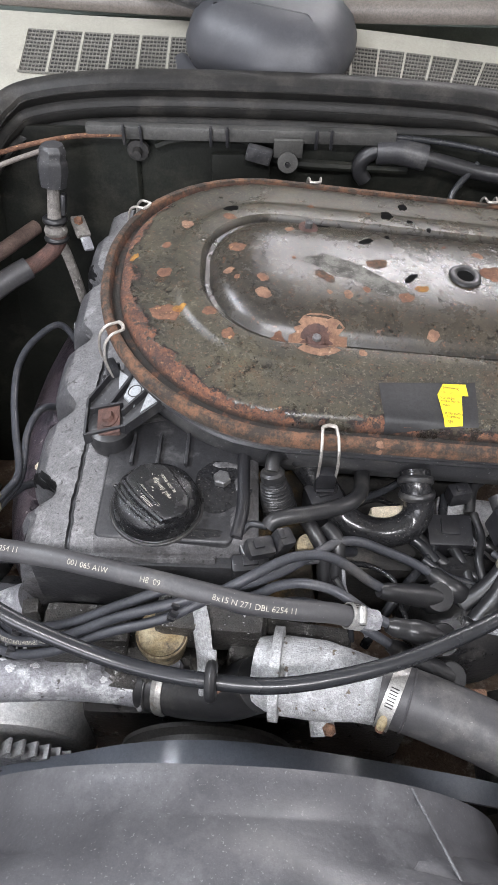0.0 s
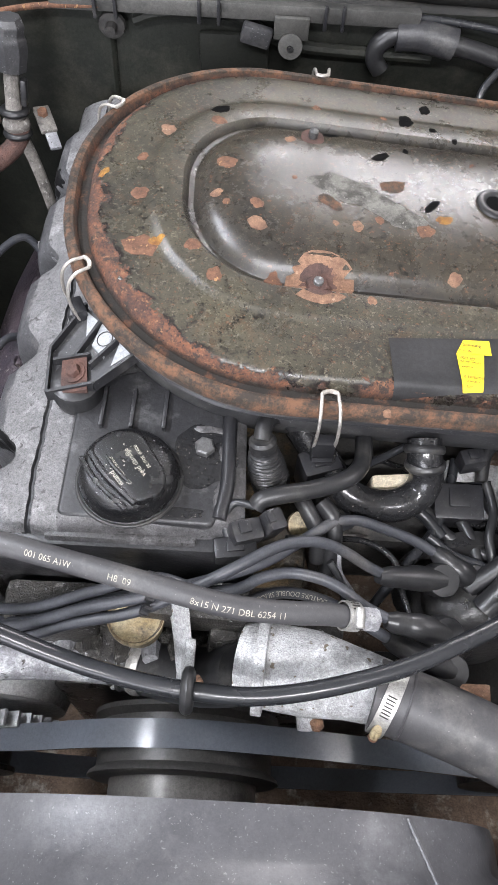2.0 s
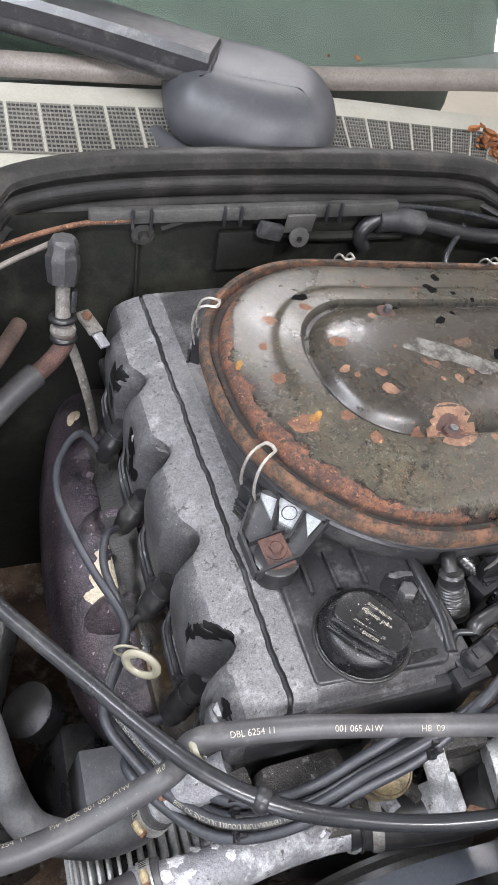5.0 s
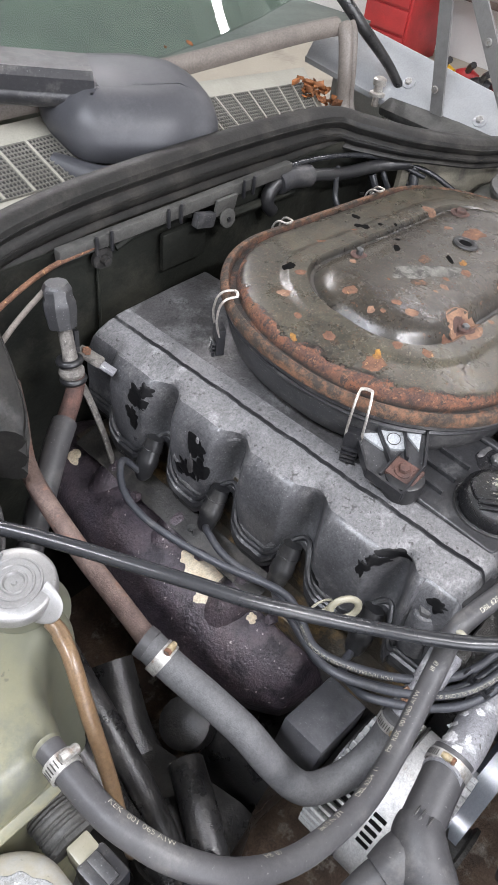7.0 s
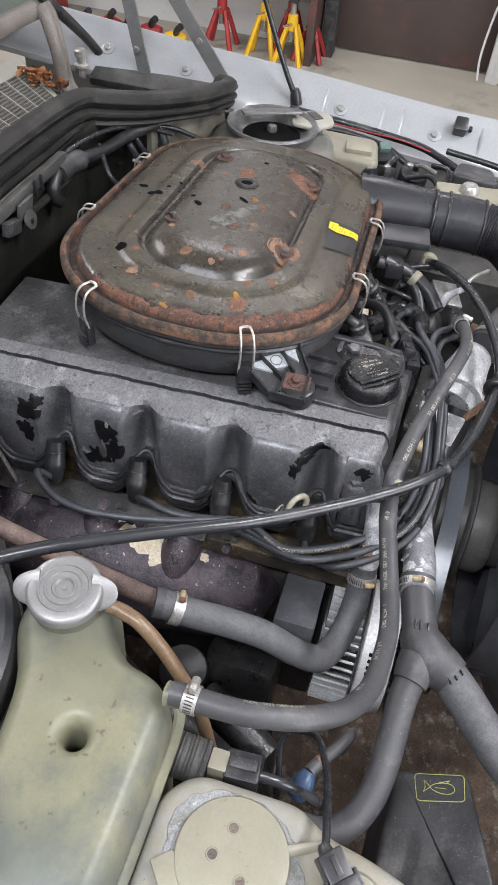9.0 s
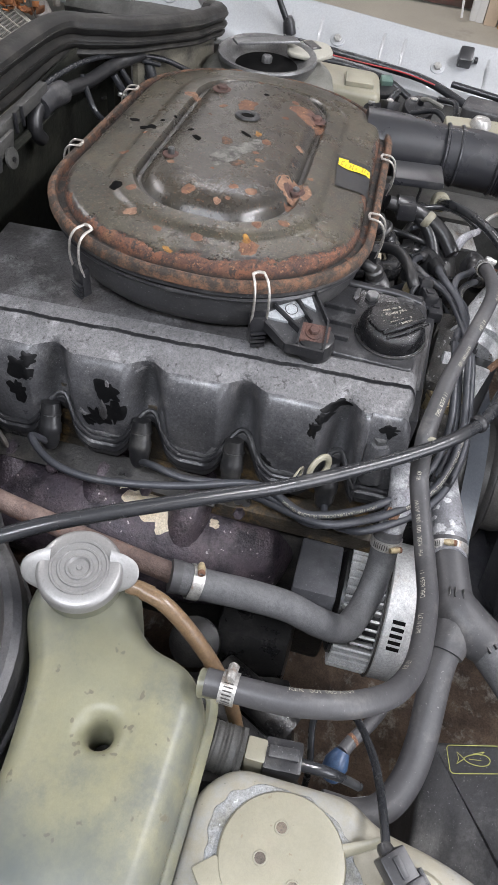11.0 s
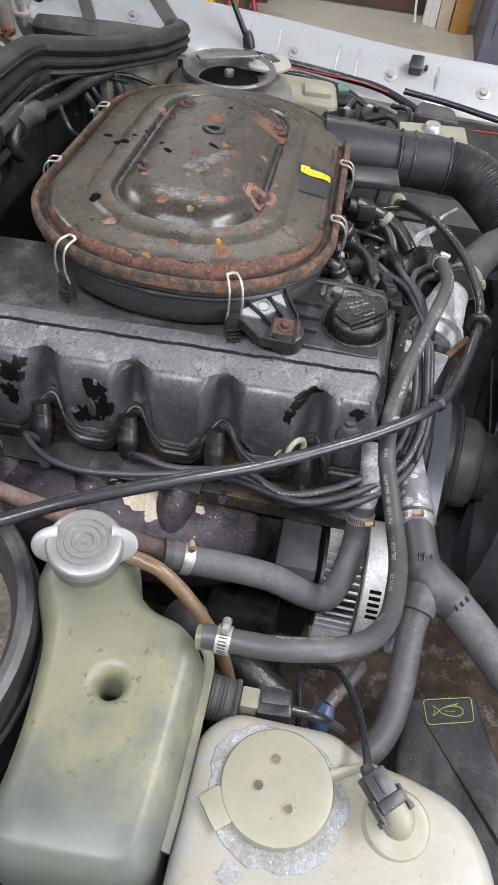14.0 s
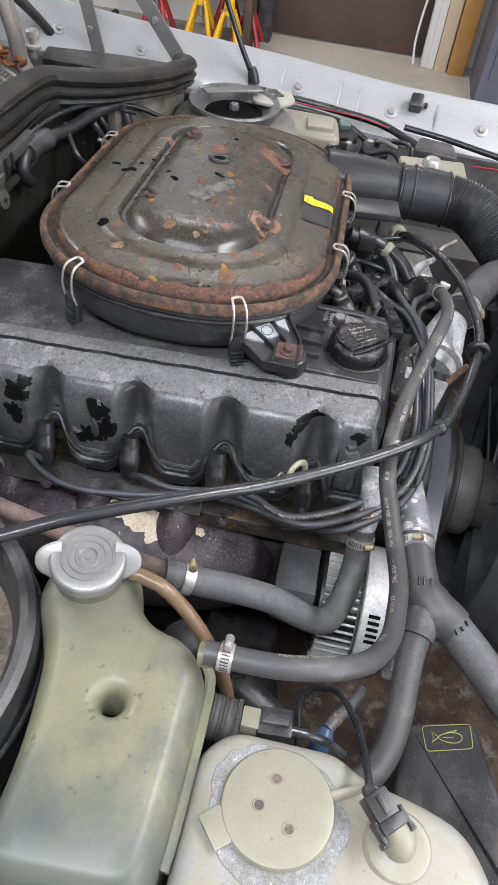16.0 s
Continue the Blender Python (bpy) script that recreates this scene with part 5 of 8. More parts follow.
patch((0.110, 0.591), 0.038, 97, GREY_STICKER, 0.38, -0.40, "torn_sticker", "remains of a torn grey sticker", 0.0005, 0.34)
patch((0.146, 0.573), 0.015, 98, GREY_STICKER, 0.7, 0.2, "torn_sticker", "remains of a torn grey sticker", 0.0006, 0.36)
patch((0.138, 0.606), 0.012, 95, LID, 0.5, 0.3, "bare_patch", lift=0.0012)
patch((0.088, 0.579), 0.010, 96, LID, 0.6, -0.5, "bare_patch", lift=0.0012)
decal([(0.1320, 0.4720), (0.2170, 0.4840), (0.2150, 0.4400), (0.1360, 0.4310)], BLACK_FILM, "black_label", "matt black label on the lid", 0.0012, 14)
sticker = decal([(0.1880, 0.4780), (0.2080, 0.4800), (0.2090, 0.4680), (0.1820, 0.4660)], YELLOW, "yellow_sticker", "torn yellow warning sticker on the lid", 0.0022, 6)
sticker_low = decal([(0.1820, 0.4660), (0.2030, 0.4682), (0.2010, 0.4390), (0.1860, 0.4370)], YELLOW, "yellow_sticker", "torn yellow warning sticker on the lid", 0.0022, 6)
for k, (text, x, y, size) in enumerate((("pannung", 0.1870, 0.4730, 0.0042), ("n an der", 0.1840, 0.4680, 0.0034), ("voltage", 0.1840, 0.4620, 0.0044), ("when work", 0.1840, 0.4590, 0.0036), ("ystem", 0.1850, 0.4550, 0.0036), ("e tension", 0.1860, 0.4470, 0.0042), ("travaux", 0.1880, 0.4440, 0.0036), ("age", 0.1880, 0.4400, 0.0036))):
    part("lettering", words_on(text, (x, y), size, lid_height, 0, 0.0029), DARK_INK, sticker if k < 2 else sticker_low)


def stud_on(x, y, tall=0.016, nut=True, parent=lid):
    base = (x, y, lid_height(x, y))
    up = Vector((0.1146, -0.036, 0.9928))
    part("washer", lathe(base, up, [(0, 0.0095), (0.0015, 0.0095), (0.002, 0.006)], 20), RUST_DARK, parent)
    if nut:
        part("nut", hexagon(Vector(base) + up * 0.0015, up, 0.0085, 0.0055), RUST_DARK, parent)
    part("stud", lathe(Vector(base) + up * 0.002, up, [(0, 0.0038), (tall, 0.0038), (tall + 0.0012, 0.0022)], 12), DARK_CHROME, parent)


stud_on(0.079, 0.509, 0.008)
stud_on(0.074, 0.652, 0.006, False)
for x, y in ((0.292, 0.527), (0.298, 0.658)):
    base = Vector((x, y, lid_height(x, y)))
    up = Vector((0.1146, -0.036, 0.9928))
    part("washer", lathe(base, up, [(0, 0.013), (0.0015, 0.0125), (0.002, 0.007)], 20), RUST_DARK, lid)
    part("bolt_head", hexagon(base + up * 0.0012, up, 0.0075, 0.005), RUST_DARK, lid)
gx, gy = 0.222, 0.603
up = Vector((0.1146, -0.036, 0.9928))
part("grommet", ring((gx, gy, lid_height(gx, gy) + 0.001), up, 0.012, 0.004, 24, 0.6), RUBBER, lid, "round rubber grommet in the lid")
part("grommet_hole", lathe((gx, gy, lid_height(gx, gy) + 0.0005), up, [(0, 0.009), (0.0008, 0.009)], 20), BLACK, lid)


def spring_clip(x, y):
    """A bent-wire clip hooked over the rim, with its buckle on the bowl."""
    u, v = lid_local(x, y)
    cx, cy = lid_world(min(max(u, RC - LX), LX - RC), min(max(v, RC - LY), LY - RC))
    out = Vector((x - cx, y - cy, 0)).normalized()
    side = Vector((-out.y, out.x, 0))
    d = lid_depth(x, y)
    rim = Vector((x, y, 0)) + out * d
    rim.z = lid_plane(rim.x, rim.y)
    clip = part("spring_clip", join(*[tube([rim - out * 0.010 + side * 0.0055 * s + Vector((0, 0, 0.006)), rim + out * 0.001 + side * 0.0065 * s + Vector((0, 0, 0.0045)), rim + out * 0.008 + side * 0.007 * s + Vector((0, 0, -0.004)), rim + out * 0.010 + side * 0.0075 * s + Vector((0, 0, -0.022)), rim + out * 0.006 + side * 0.0075 * s + Vector((0, 0, -0.042))], 0.0013, 8, 5) for s in (-1, 1)],
                                    tube([rim - out * 0.010 - side * 0.0055 + Vector((0, 0, 0.006)), rim - out * 0.0115 + Vector((0, 0, 0.0062)), rim - out * 0.010 + side * 0.0055 + Vector((0, 0, 0.006))], 0.0016, 8, 4)), WIRE, air_filter, "bent spring-steel wire clip")
    turn = math.degrees(math.atan2(out.y, out.x))
    part("buckle", box(rim + out * 0.004 + Vector((0, 0, -0.05)), (0.010, 0.017, 0.034), (0, 0, turn), 0.002), PLASTIC, air_filter)
    for k in range(4):
        part("buckle_rib", box(rim + out * 0.011 + Vector((0, 0, -0.052 - k * 0.005)), (0.0035, 0.015, 0.002), (0, 0, turn), 0.0005), PLASTIC, air_filter)
    return clip


for x, y in ((-0.097, 0.503), (-0.091, 0.684), (0.090, 0.415), (0.262, 0.408), (0.285, 0.775), (0.085, 0.775)):
    spring_clip(x, y)
# snout and its mounting bracket
def bracket_z(x, y):
    return 0.8905 + 0.28 * (x + 0.094) + 0.10 * (y - 0.442)


def slab(corners, low, high):
    n = len(corners)
    pts = [(x, y, bracket_z(x, y) + low) for x, y in corners] + [(x, y, bracket_z(x, y) + high) for x, y in corners]
    return pts, [tuple(range(n - 1, -1, -1)), tuple(range(n, 2 * n))] + [(k, (k + 1) % n, (k + 1) % n + n, k + n) for k in range(n)]


bracket = part("bracket", slab([(-0.117, 0.469), (-0.114, 0.431), (-0.079, 0.435), (-0.048, 0.456), (-0.055, 0.475), (-0.075, 0.497), (-0.094, 0.504)], -0.006, -0.002), PLASTIC_DUSTY, air_filter, "dark triangular plastic mounting bracket", False)
for corners in (((-0.093, 0.500), (-0.081, 0.488), (-0.090, 0.471)), ((-0.079, 0.490), (-0.064, 0.473), (-0.075, 0.457), (-0.085, 0.469)), ((-0.063, 0.470), (-0.052, 0.459), (-0.068, 0.449))):
    part("pale_panel", slab(corners, -0.0022, 0.0006), PALE_PANEL, bracket, "pale grey panel between the bracket ribs", False)
part("panel_emblem", ring((-0.0755, 0.473, bracket_z(-0.0755, 0.473) + 0.0008), (-0.27, -0.1, 1), 0.0062, 0.0004, 20), DARK_METAL, bracket)
for a, b in (((-0.117, 0.469), (-0.094, 0.505)), ((-0.117, 0.469), (-0.114, 0.431)), ((-0.114, 0.431), (-0.079, 0.434)), ((-0.079, 0.434), (-0.048, 0.456)), ((-0.097, 0.458), (-0.079, 0.490)), ((-0.084, 0.450), (-0.062, 0.472)), ((-0.113, 0.458), (-0.084, 0.459))):
    a, b = Vector(a), Vector(b)
    s_ = (b - a).normalized()
    s_ = Vector((-s_.y, s_.x)) * 0.0011
    part("rib", slab([a + s_, a - s_, b - s_, b + s_], -0.006, 0.0052), PLASTIC, bracket, "", False)
part("bracket_pad", lathe((-0.094, 0.442, 0.868), (0, 0, 1), [(0, 0.018), (0.008, 0.0195), (0.014, 0.018), (0.02, 0.0185), (0.022, 0.015)], 24), RUBBER, air_filter, "round rubber mounting pad")
part("bracket_plate", slab([(-0.106, 0.457), (-0.087, 0.458), (-0.083, 0.430), (-0.103, 0.429)], -0.002, 0.0028), RUST_DARK, air_filter, "rusty square bracket washer", False)
part("bolt_washer", lathe((-0.0945, 0.445, 0.8935), (-0.27, -0.1, 1), [(0, 0.0085), (0.0012, 0.0085), (0.0016, 0.005)], 20), RUST_DARK, air_filter)
part("bracket_bolt", hexagon((-0.0945, 0.445, 0.8945), (-0.27, -0.1, 1), 0.0055, 0.005), RUST_DARK, air_filter)
group_at(*SIDE_GROUPS["near"])
snout = [(0.405, 0.46, 0.845), (0.41, 0.42, 0.845), (0.415, 0.37, 0.843), (0.42, 0.325, 0.84)]
part("snout", tube(snout, [0.046, 0.044, 0.040, 0.0375], 24, 8, flat=0.9), SNOUT, air_filter, "dusty black plastic intake snout")
part("snout_web", box((0.335, 0.375, 0.845), (0.05, 0.07, 0.012), (0, 0, 8), 0.004), SNOUT, air_filter)
intake = thing("intake_hose", (0.42, 0.25, 0.78), "black corrugated air intake hose joined to the air filter", "intake hose")
sleeve = [(0.418, 0.345, 0.841), (0.424, 0.30, 0.838), (0.425, 0.27, 0.836)]
part("sleeve", tube(sleeve, [0.0395, 0.041, 0.040], 26, 8), SNOUT, intake)
for p in (sleeve[0], (0.421, 0.325, 0.84), sleeve[2]):
    part("sleeve_rib", ring(p, (0.06, -1, -0.02), 0.0405, 0.0022, 30), SNOUT, intake)
part("bellows", bellows([(0.425, 0.27, 0.836), (0.415, 0.225, 0.83), (0.385, 0.185, 0.81), (0.350, 0.15, 0.785), (0.325, 0.12, 0.745)], 0.0390, 0.0011, 0.0038), SNOUT, intake)
part("end_pipe", tube([(0.325, 0.13, 0.74), (0.30, 0.10, 0.68), (0.29, 0.06, 0.62)], 0.045, 20, 6), HOSE, intake)

group_at()

# ---- engine ----
engine = thing("engine", (-0.05, 0.57, 0.3), "grimy four-cylinder car engine with a grey cast valve cover", "engine")
PLUGS = (0.398, 0.500, 0.597, 0.697)


LOBES = (0.4475, 0.5505, 0.6530, 0.7560)


def lobe(y, start=0.50, end=0.97):
    """1 on the face of the cover's lobes, 0 in the arches over the spark plugs."""
    if y < 0.372:
        return 0.82
    t = min(abs(y - c) for c in LOBES) / 0.0515
    if y < 0.396:
        t = min(t, 0.40 + (y - 0.372) / 0.024 * 0.6)
    if y > LOBES[-1]:
        t = min(t, 0.7)
    u = min(max((t - start) / (end - start), 0), 1)
    return 1 - u * u * (3 - 2 * u)


FACE = [(-0.1385, 0.8590), (-0.1520, 0.8548), (-0.1605, 0.8490), (-0.1660, 0.8370), (-0.1688, 0.8120), (-0.1685, 0.7820), (-0.1660, 0.7570), (-0.1655, 0.7465), (-0.1735, 0.7420), (-0.1748, 0.7365), (-0.1725, 0.7310)]
ARCH = [(-0.1365, 0.8585), (-0.1395, 0.8520), (-0.1375, 0.8420), (-0.1355, 0.8330), (-0.1350, 0.8220), (-0.1365, 0.8080), (-0.1400, 0.7930), (-0.1435, 0.7845), (-0.1510, 0.7815), (-0.1525, 0.7760), (-0.1500, 0.7710)]


def wall_section(y):
    """The cover's outer wall at y: a steep bulging face on the lobes, a hollow with a higher lip in the arches."""
    s, low = lobe(y), lobe(y, 0.22, 0.98)
    return [(a[0] * s + b[0] * (1 - s), a[1] * low + b[1] * (1 - low)) for a, b in zip(FACE, ARCH)]


def on_wall(y, v):
    """A point of the outer wall; v runs from 0 at its top to 1 above the lip."""
    rows = wall_section(y)[:8]
    u = min(max(v, 0), 1) * 7
    k = min(int(u), 6)
    a, b = rows[k], rows[k + 1]
    return Vector((a[0] + (b[0] - a[0]) * (u - k), y, a[1] + (b[1] - a[1]) * (u - k)))


def wall_patch(y, v, ry, rv, seed, rough=0.3, lift=0.0008, n=44, rings=4):
    """A thin irregular patch on the outer wall."""
    rng_ = random.Random(seed)
    wave = [(rng_.uniform(0, math.tau), rng_.uniform(0.3, 1) / (1 + 0.28 * m)) for m in range(10)]
    out = Vector((-1, 0, 0.35)).normalized() * lift
    verts, faces = [on_wall(y, v) + out], []
    for k in range(1, rings + 1):
        for j in range(n):
            t = math.tau * j / n
            r = k / rings * (1 + rough * sum(w * math.sin((m + 2) * t + p) for m, (p, w) in enumerate(wave)) / 2.0)
            verts.append(on_wall(y + ry * r * math.cos(t), v + rv * r * math.sin(t)) + out * (1.0 if k < rings else 0.25))
    for j in range(n):
        faces.append((0, 1 + j, 1 + (j + 1) % n))
        for k in range(rings - 1):
            a, b = 1 + k * n, 1 + (k + 1) * n
            faces.append((a + j, b + j, b + (j + 1) % n, a + (j + 1) % n))
    return verts, faces


# the engine sits a little nose-up in the bay
tilt_ = pose(-0.097, 0.370, 0.870, -2.5, 0, 1.5) @ Matrix.Translation((0.10, -0.37, -0.866))
group_at(*tilt_.to_translation(), *[math.degrees(a) for a in tilt_.to_euler()])
cover_loops = []
steps = 340
CY0, CY1 = 0.330, 0.842
for i in range(steps + 1):
    y = CY0 + (CY1 - CY0) * i / steps
    e = min(min(y - CY0, CY1 - y) / 0.012, 1)
    e = math.sqrt(max(1 - (1 - e) ** 2, 0))
    rows = wall_section(y)
    rough_ = 0.0003 * math.sin(y * 410) + 0.0005 * math.sin(y * 127 + 1) + 0.0005 * math.sin(y * 61)
    prof = [(0.032, 0.80), (0.032, 0.862), (0.027, 0.866), (-0.02, 0.867), (-0.060, 0.8668), (-0.0975, 0.8665), (-0.1030, 0.8664), (-0.1090, 0.8662), (-0.1130, 0.8660), (-0.1160 + rough_, 0.8654), (-0.1170 + rough_, 0.8622), (-0.1190 + rough_, 0.8620), (-0.1204 + rough_, 0.8642), (-0.1260, 0.8630), (-0.1310, 0.8612)] + rows + [(-0.12, rows[-1][1])]
    cover_loops.append([(x, y, 0.80 + (z - 0.80) * (0.45 + 0.55 * e) if z > 0.80 else z) for x, z in prof])
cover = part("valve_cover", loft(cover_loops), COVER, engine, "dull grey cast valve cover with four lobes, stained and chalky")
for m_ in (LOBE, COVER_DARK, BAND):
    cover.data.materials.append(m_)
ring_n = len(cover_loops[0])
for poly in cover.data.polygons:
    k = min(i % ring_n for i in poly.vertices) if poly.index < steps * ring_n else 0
    # Dark groove, paler lobe tops and darker walls put light and shade into colour.
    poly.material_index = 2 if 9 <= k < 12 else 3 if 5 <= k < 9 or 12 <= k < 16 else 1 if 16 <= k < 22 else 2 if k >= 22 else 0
lip_rows = [(y, wall_section(y)) for y in [CY0 + 0.004 + (CY1 - CY0 - 0.008) * i / 260 for i in range(261)]]
part("gasket", loft([[(x, y, z) for x, z in ((r[-1][0] + 0.02, r[-1][1] + 0.001), (r[-1][0] - 0.0005, r[-1][1] + 0.001), (r[-1][0] - 0.0012, r[-1][1] - 0.004), (r[-1][0] + 0.02, r[-1][1] - 0.004))] for y, r in lip_rows]), OILY, engine, "dark oily cover gasket")
bead = [Vector((r[7][0] - 0.0035, y, r[7][1] + 0.0005)) for y, r in lip_rows]
part("lip_bead", tube(bead[::3], 0.0030, 8, 2), COVER_DARK, cover, "worn raised bead along the cover's lower lip")
# the patch at y 0.352 paints the shadow round the front bolt
for k, (y, v, ry, rv) in enumerate(((0.642, 0.50, 0.016, 0.10), (0.634, 0.66, 0.012, 0.12), (0.655, 0.72, 0.014, 0.08), (0.668, 0.77, 0.008, 0.06), (0.738, 0.46, 0.015, 0.12), (0.728, 0.34, 0.009, 0.10), (0.744, 0.64, 0.012, 0.09), (0.4065, 0.20, 0.015, 0.11), (0.4160, 0.34, 0.009, 0.10), (0.424, 0.46, 0.007, 0.08), (0.3520, 0.36, 0.011, 0.08), (0.4700, 0.84, 0.008, 0.04))):
    part("flaked_paint", wall_patch(y, v, ry * 0.85, rv * 0.85, 130 + k, 0.42, 0.0008 + 0.0001 * (k % 3)), FLAKED, cover, "black patch of flaked paint or painted shade")
part("bare_patch", wall_patch(0.6480, 0.66, 0.0055, 0.07, 143, 0.3, 0.0016), COVER, cover, "grey island of paint left in a flaked patch")
part("bare_patch", wall_patch(0.6400, 0.44, 0.0022, 0.03, 144, 0.3, 0.0016), BAND, cover, "grey island of paint left in a flaked patch")
for k, (y, v, ry, rv) in enumerate(((0.672, 0.72, 0.005, 0.03), (0.610, 0.30, 0.005, 0.03), (0.600, 0.04, 0.005, 0.04), (0.566, 0.04, 0.008, 0.05), (0.530, 0.86, 0.006, 0.03), (0.500, 0.10, 0.006, 0.05), (0.690, 0.03, 0.007, 0.04), (0.455, 0.05, 0.006, 0.04))):
    part("chalk_fleck", wall_patch(y, v, ry, rv, 330 + k, 0.6, 0.0007), BAND, cover, "chalky fleck on the cover")
for k, y in enumerate((0.452, 0.552, 0.655)):
    part("lip_stain", wall_patch(y, 0.93, 0.024, 0.05, 360 + k, 0.45, 0.0006), BAND, cover, "pale dirt lying on the foot of the lobe")
for x, y, z, r in ((-0.1560, 0.358, 0.824, 0.0115), (-0.1565, 0.5790, 0.814, 0.0072)):
    part("bolt_seat", lathe((x + 0.004, y, 0.765), (-0.10, 0, 1), [(0, r + 0.005), (z - 0.772, r + 0.002), (z - 0.766, r - 0.001)], 24), LOBE, cover)
    part("cover_washer", lathe((x - 0.001, y, z - 0.001), (-0.3, 0, 1), [(0, r - 0.001), (0.0022, r - 0.0015), (0.003, 0.006)], 20), COVER, cover)
    part("cover_bolt", hexagon((x - 0.0015, y, z + 0.001), (-0.3, 0, 1), r * 0.66, 0.007), DARK_CHROME, cover)
group_at()
# raised plate round the filler
plate_o = round_outline([(-0.094, 0.341), (0.014, 0.338), (0.024, 0.372), (0.022, 0.455), (-0.02, 0.475), (-0.094, 0.452)], 0.006, 4)
plate = part("filler_plate", pillow(plate_o, 0.863, 0.8735, 0.003), COVER_DARK, engine, "dark oily plate round the oil filler")
for x in (-0.073, -0.051, -0.027):
    part("plate_rib", box((x, 0.428, 0.876), (0.003, 0.034, 0.006), bevel=0.001), COVER_DARK, plate)
part("front_rib", box((-0.050, 0.3335, 0.8535), (0.106, 0.012, 0.015), (-14, 0, 0), 0.0035), COVER, plate, "worn grey front edge of the cover")
part("side_rib", tube([(0.0175, 0.344, 0.871), (0.022, 0.372, 0.8725), (0.0215, 0.40, 0.8725), (0.021, 0.43, 0.873)], 0.0055, 14, 6), PLASTIC, plate, "rounded black rib beside the filler plate")
part("oil_film", blob((0.004, 0.392), 0.024, 0.024, lambda x_, y_: 0.8738, 501, 0.22, 0.0004, 4, 40), GLOSSY, plate, "wet black oil film")
part("oil_film", blob((-0.025, 0.346), 0.03, 0.006, lambda x_, y_: 0.8738, 503, 0.25, 0.0005, 4, 40), GLOSSY, plate, "wet black oil film")
part("flaked_rim", blob((0.006, 0.4145), 0.013, 0.0035, lambda x_, y_: 0.8735, 502, 0.3, 0.0014, 3, 40), COVER, plate, "bare flaked edge")
part("plate_bolt", hexagon((0.004, 0.398, 0.8745), (0, 0, 1), 0.0075, 0.006), DARK_CHROME, plate)
part("plate_lump", blob((0.0175, 0.358), 0.0045, 0.013, lambda x_, y_: 0.8735, 61, 0.3, 0.0015, 3, 30), COVER, plate)
part("plate_lump", blob((0.0175, 0.396), 0.0035, 0.008, lambda x_, y_: 0.8735, 62, 0.4, 0.0015, 3, 30), COVER, plate)
cap = thing("oil_filler_cap", (-0.048, 0.371, 0.873), "round black oil filler cap with grip ridge on valve cover", "oil filler cap")
part("cap_disc", lathe((-0.047, 0.3705, 0.873), (0, 0, 1), [(0, 0.0355), (0.002, 0.0355), (0.0025, 0.0345), (0.0120, 0.0340), (0.0160, 0.0325), (0.0195, 0.0295), (0.0212, 0.026), (0.0218, 0.016)], 48), CAP_BLACK, cap)
part("seal_ring", ring((-0.047, 0.3705, 0.8742), (0, 0, 1), 0.0365, 0.0016, 44), OILY, cap)
grip_o = round_outline([(-0.0735, 0.3815), (-0.0600, 0.3965), (-0.0400, 0.3970), (-0.0180, 0.3640), (-0.0200, 0.3490), (-0.0370, 0.3405), (-0.0580, 0.3580)], 0.007, 5)
grip = part("grip", pillow(grip_o, 0.886, 0.8978, 0.003), CAP_BLACK, cap)
for o, r in ((0.0, 0.0026), (0.0062, 0.0016), (-0.0058, 0.0018)):
    part("grip_ridge", tube([(-0.0725 + o, 0.379 + o * 0.8, 0.8945), (-0.0595 + o, 0.3605 + o * 0.8, 0.8978), (-0.0375 + o, 0.3415 + o * 0.8, 0.8950)], r, 8, 8), CAP_BLACK, cap)
for text, x, y, turn, size in (("lstand", -0.0460, 0.354, 130, 0.0056), ("ahr von Motor", -0.0408, 0.355, 130, 0.0044), ("void damage", -0.0320, 0.362, 128, 0.0050), ("st not exce", -0.0295, 0.368, 126, 0.0046)):
    part("lettering", words_on(text, (x, y), size, lambda x_, y_: 0.8978, turn, 0.0003), INK, grip)
rng = random.Random(3)
for k in range(22):
    a, r = rng.uniform(0, 6.28), 0.021 * math.sqrt(rng.random())
    part("print_fleck", box((-0.046 + r * math.cos(a) * 0.8, 0.374 + r * 0.6 * math.sin(a), 0.8979), (0.0005, rng.uniform(0.0004, 0.0014), 0.0003), (0, 0, rng.uniform(0, 180)), 0.0001), INK, grip)
# cylinder head, block, sump
part("cylinder_head", box((-0.031, 0.57, 0.722), (0.234, 0.47, 0.124), bevel=0.008), HEAD, engine, "oil-stained aluminium cylinder head")
group_at(*SIDE_GROUPS["ports"])
part("head_ledge", box((-0.176, 0.57, 0.722), (0.05, 0.462, 0.022), bevel=0.004), HEAD, engine, "oil-stained ledge of the cylinder head")
flange_plate = part("manifold_plate", box((-0.196, 0.645, 0.742), (0.030, 0.28, 0.003), (0, -18, 0), 0.001), DARK_METAL, engine, "grimy thin sheet along the exhaust ports")
for y in (0.475, 0.525, 0.60, 0.665, 0.725):
    part("plate_hole", lathe((-0.198, y, 0.7425), (-0.31, 0, 0.95), [(0, 0.005), (0.0008, 0.005)], 16), OILY, flange_plate)
    part("plate_hole", lathe((-0.198, y + 0.008, 0.7425), (-0.31, 0, 0.95), [(0, 0.005), (0.0008, 0.005)], 16), OILY, flange_plate)
group_at()
part("block", box((-0.04, 0.57, 0.50), (0.26, 0.46, 0.33), bevel=0.012), DARK_METAL, engine, "grimy engine block")
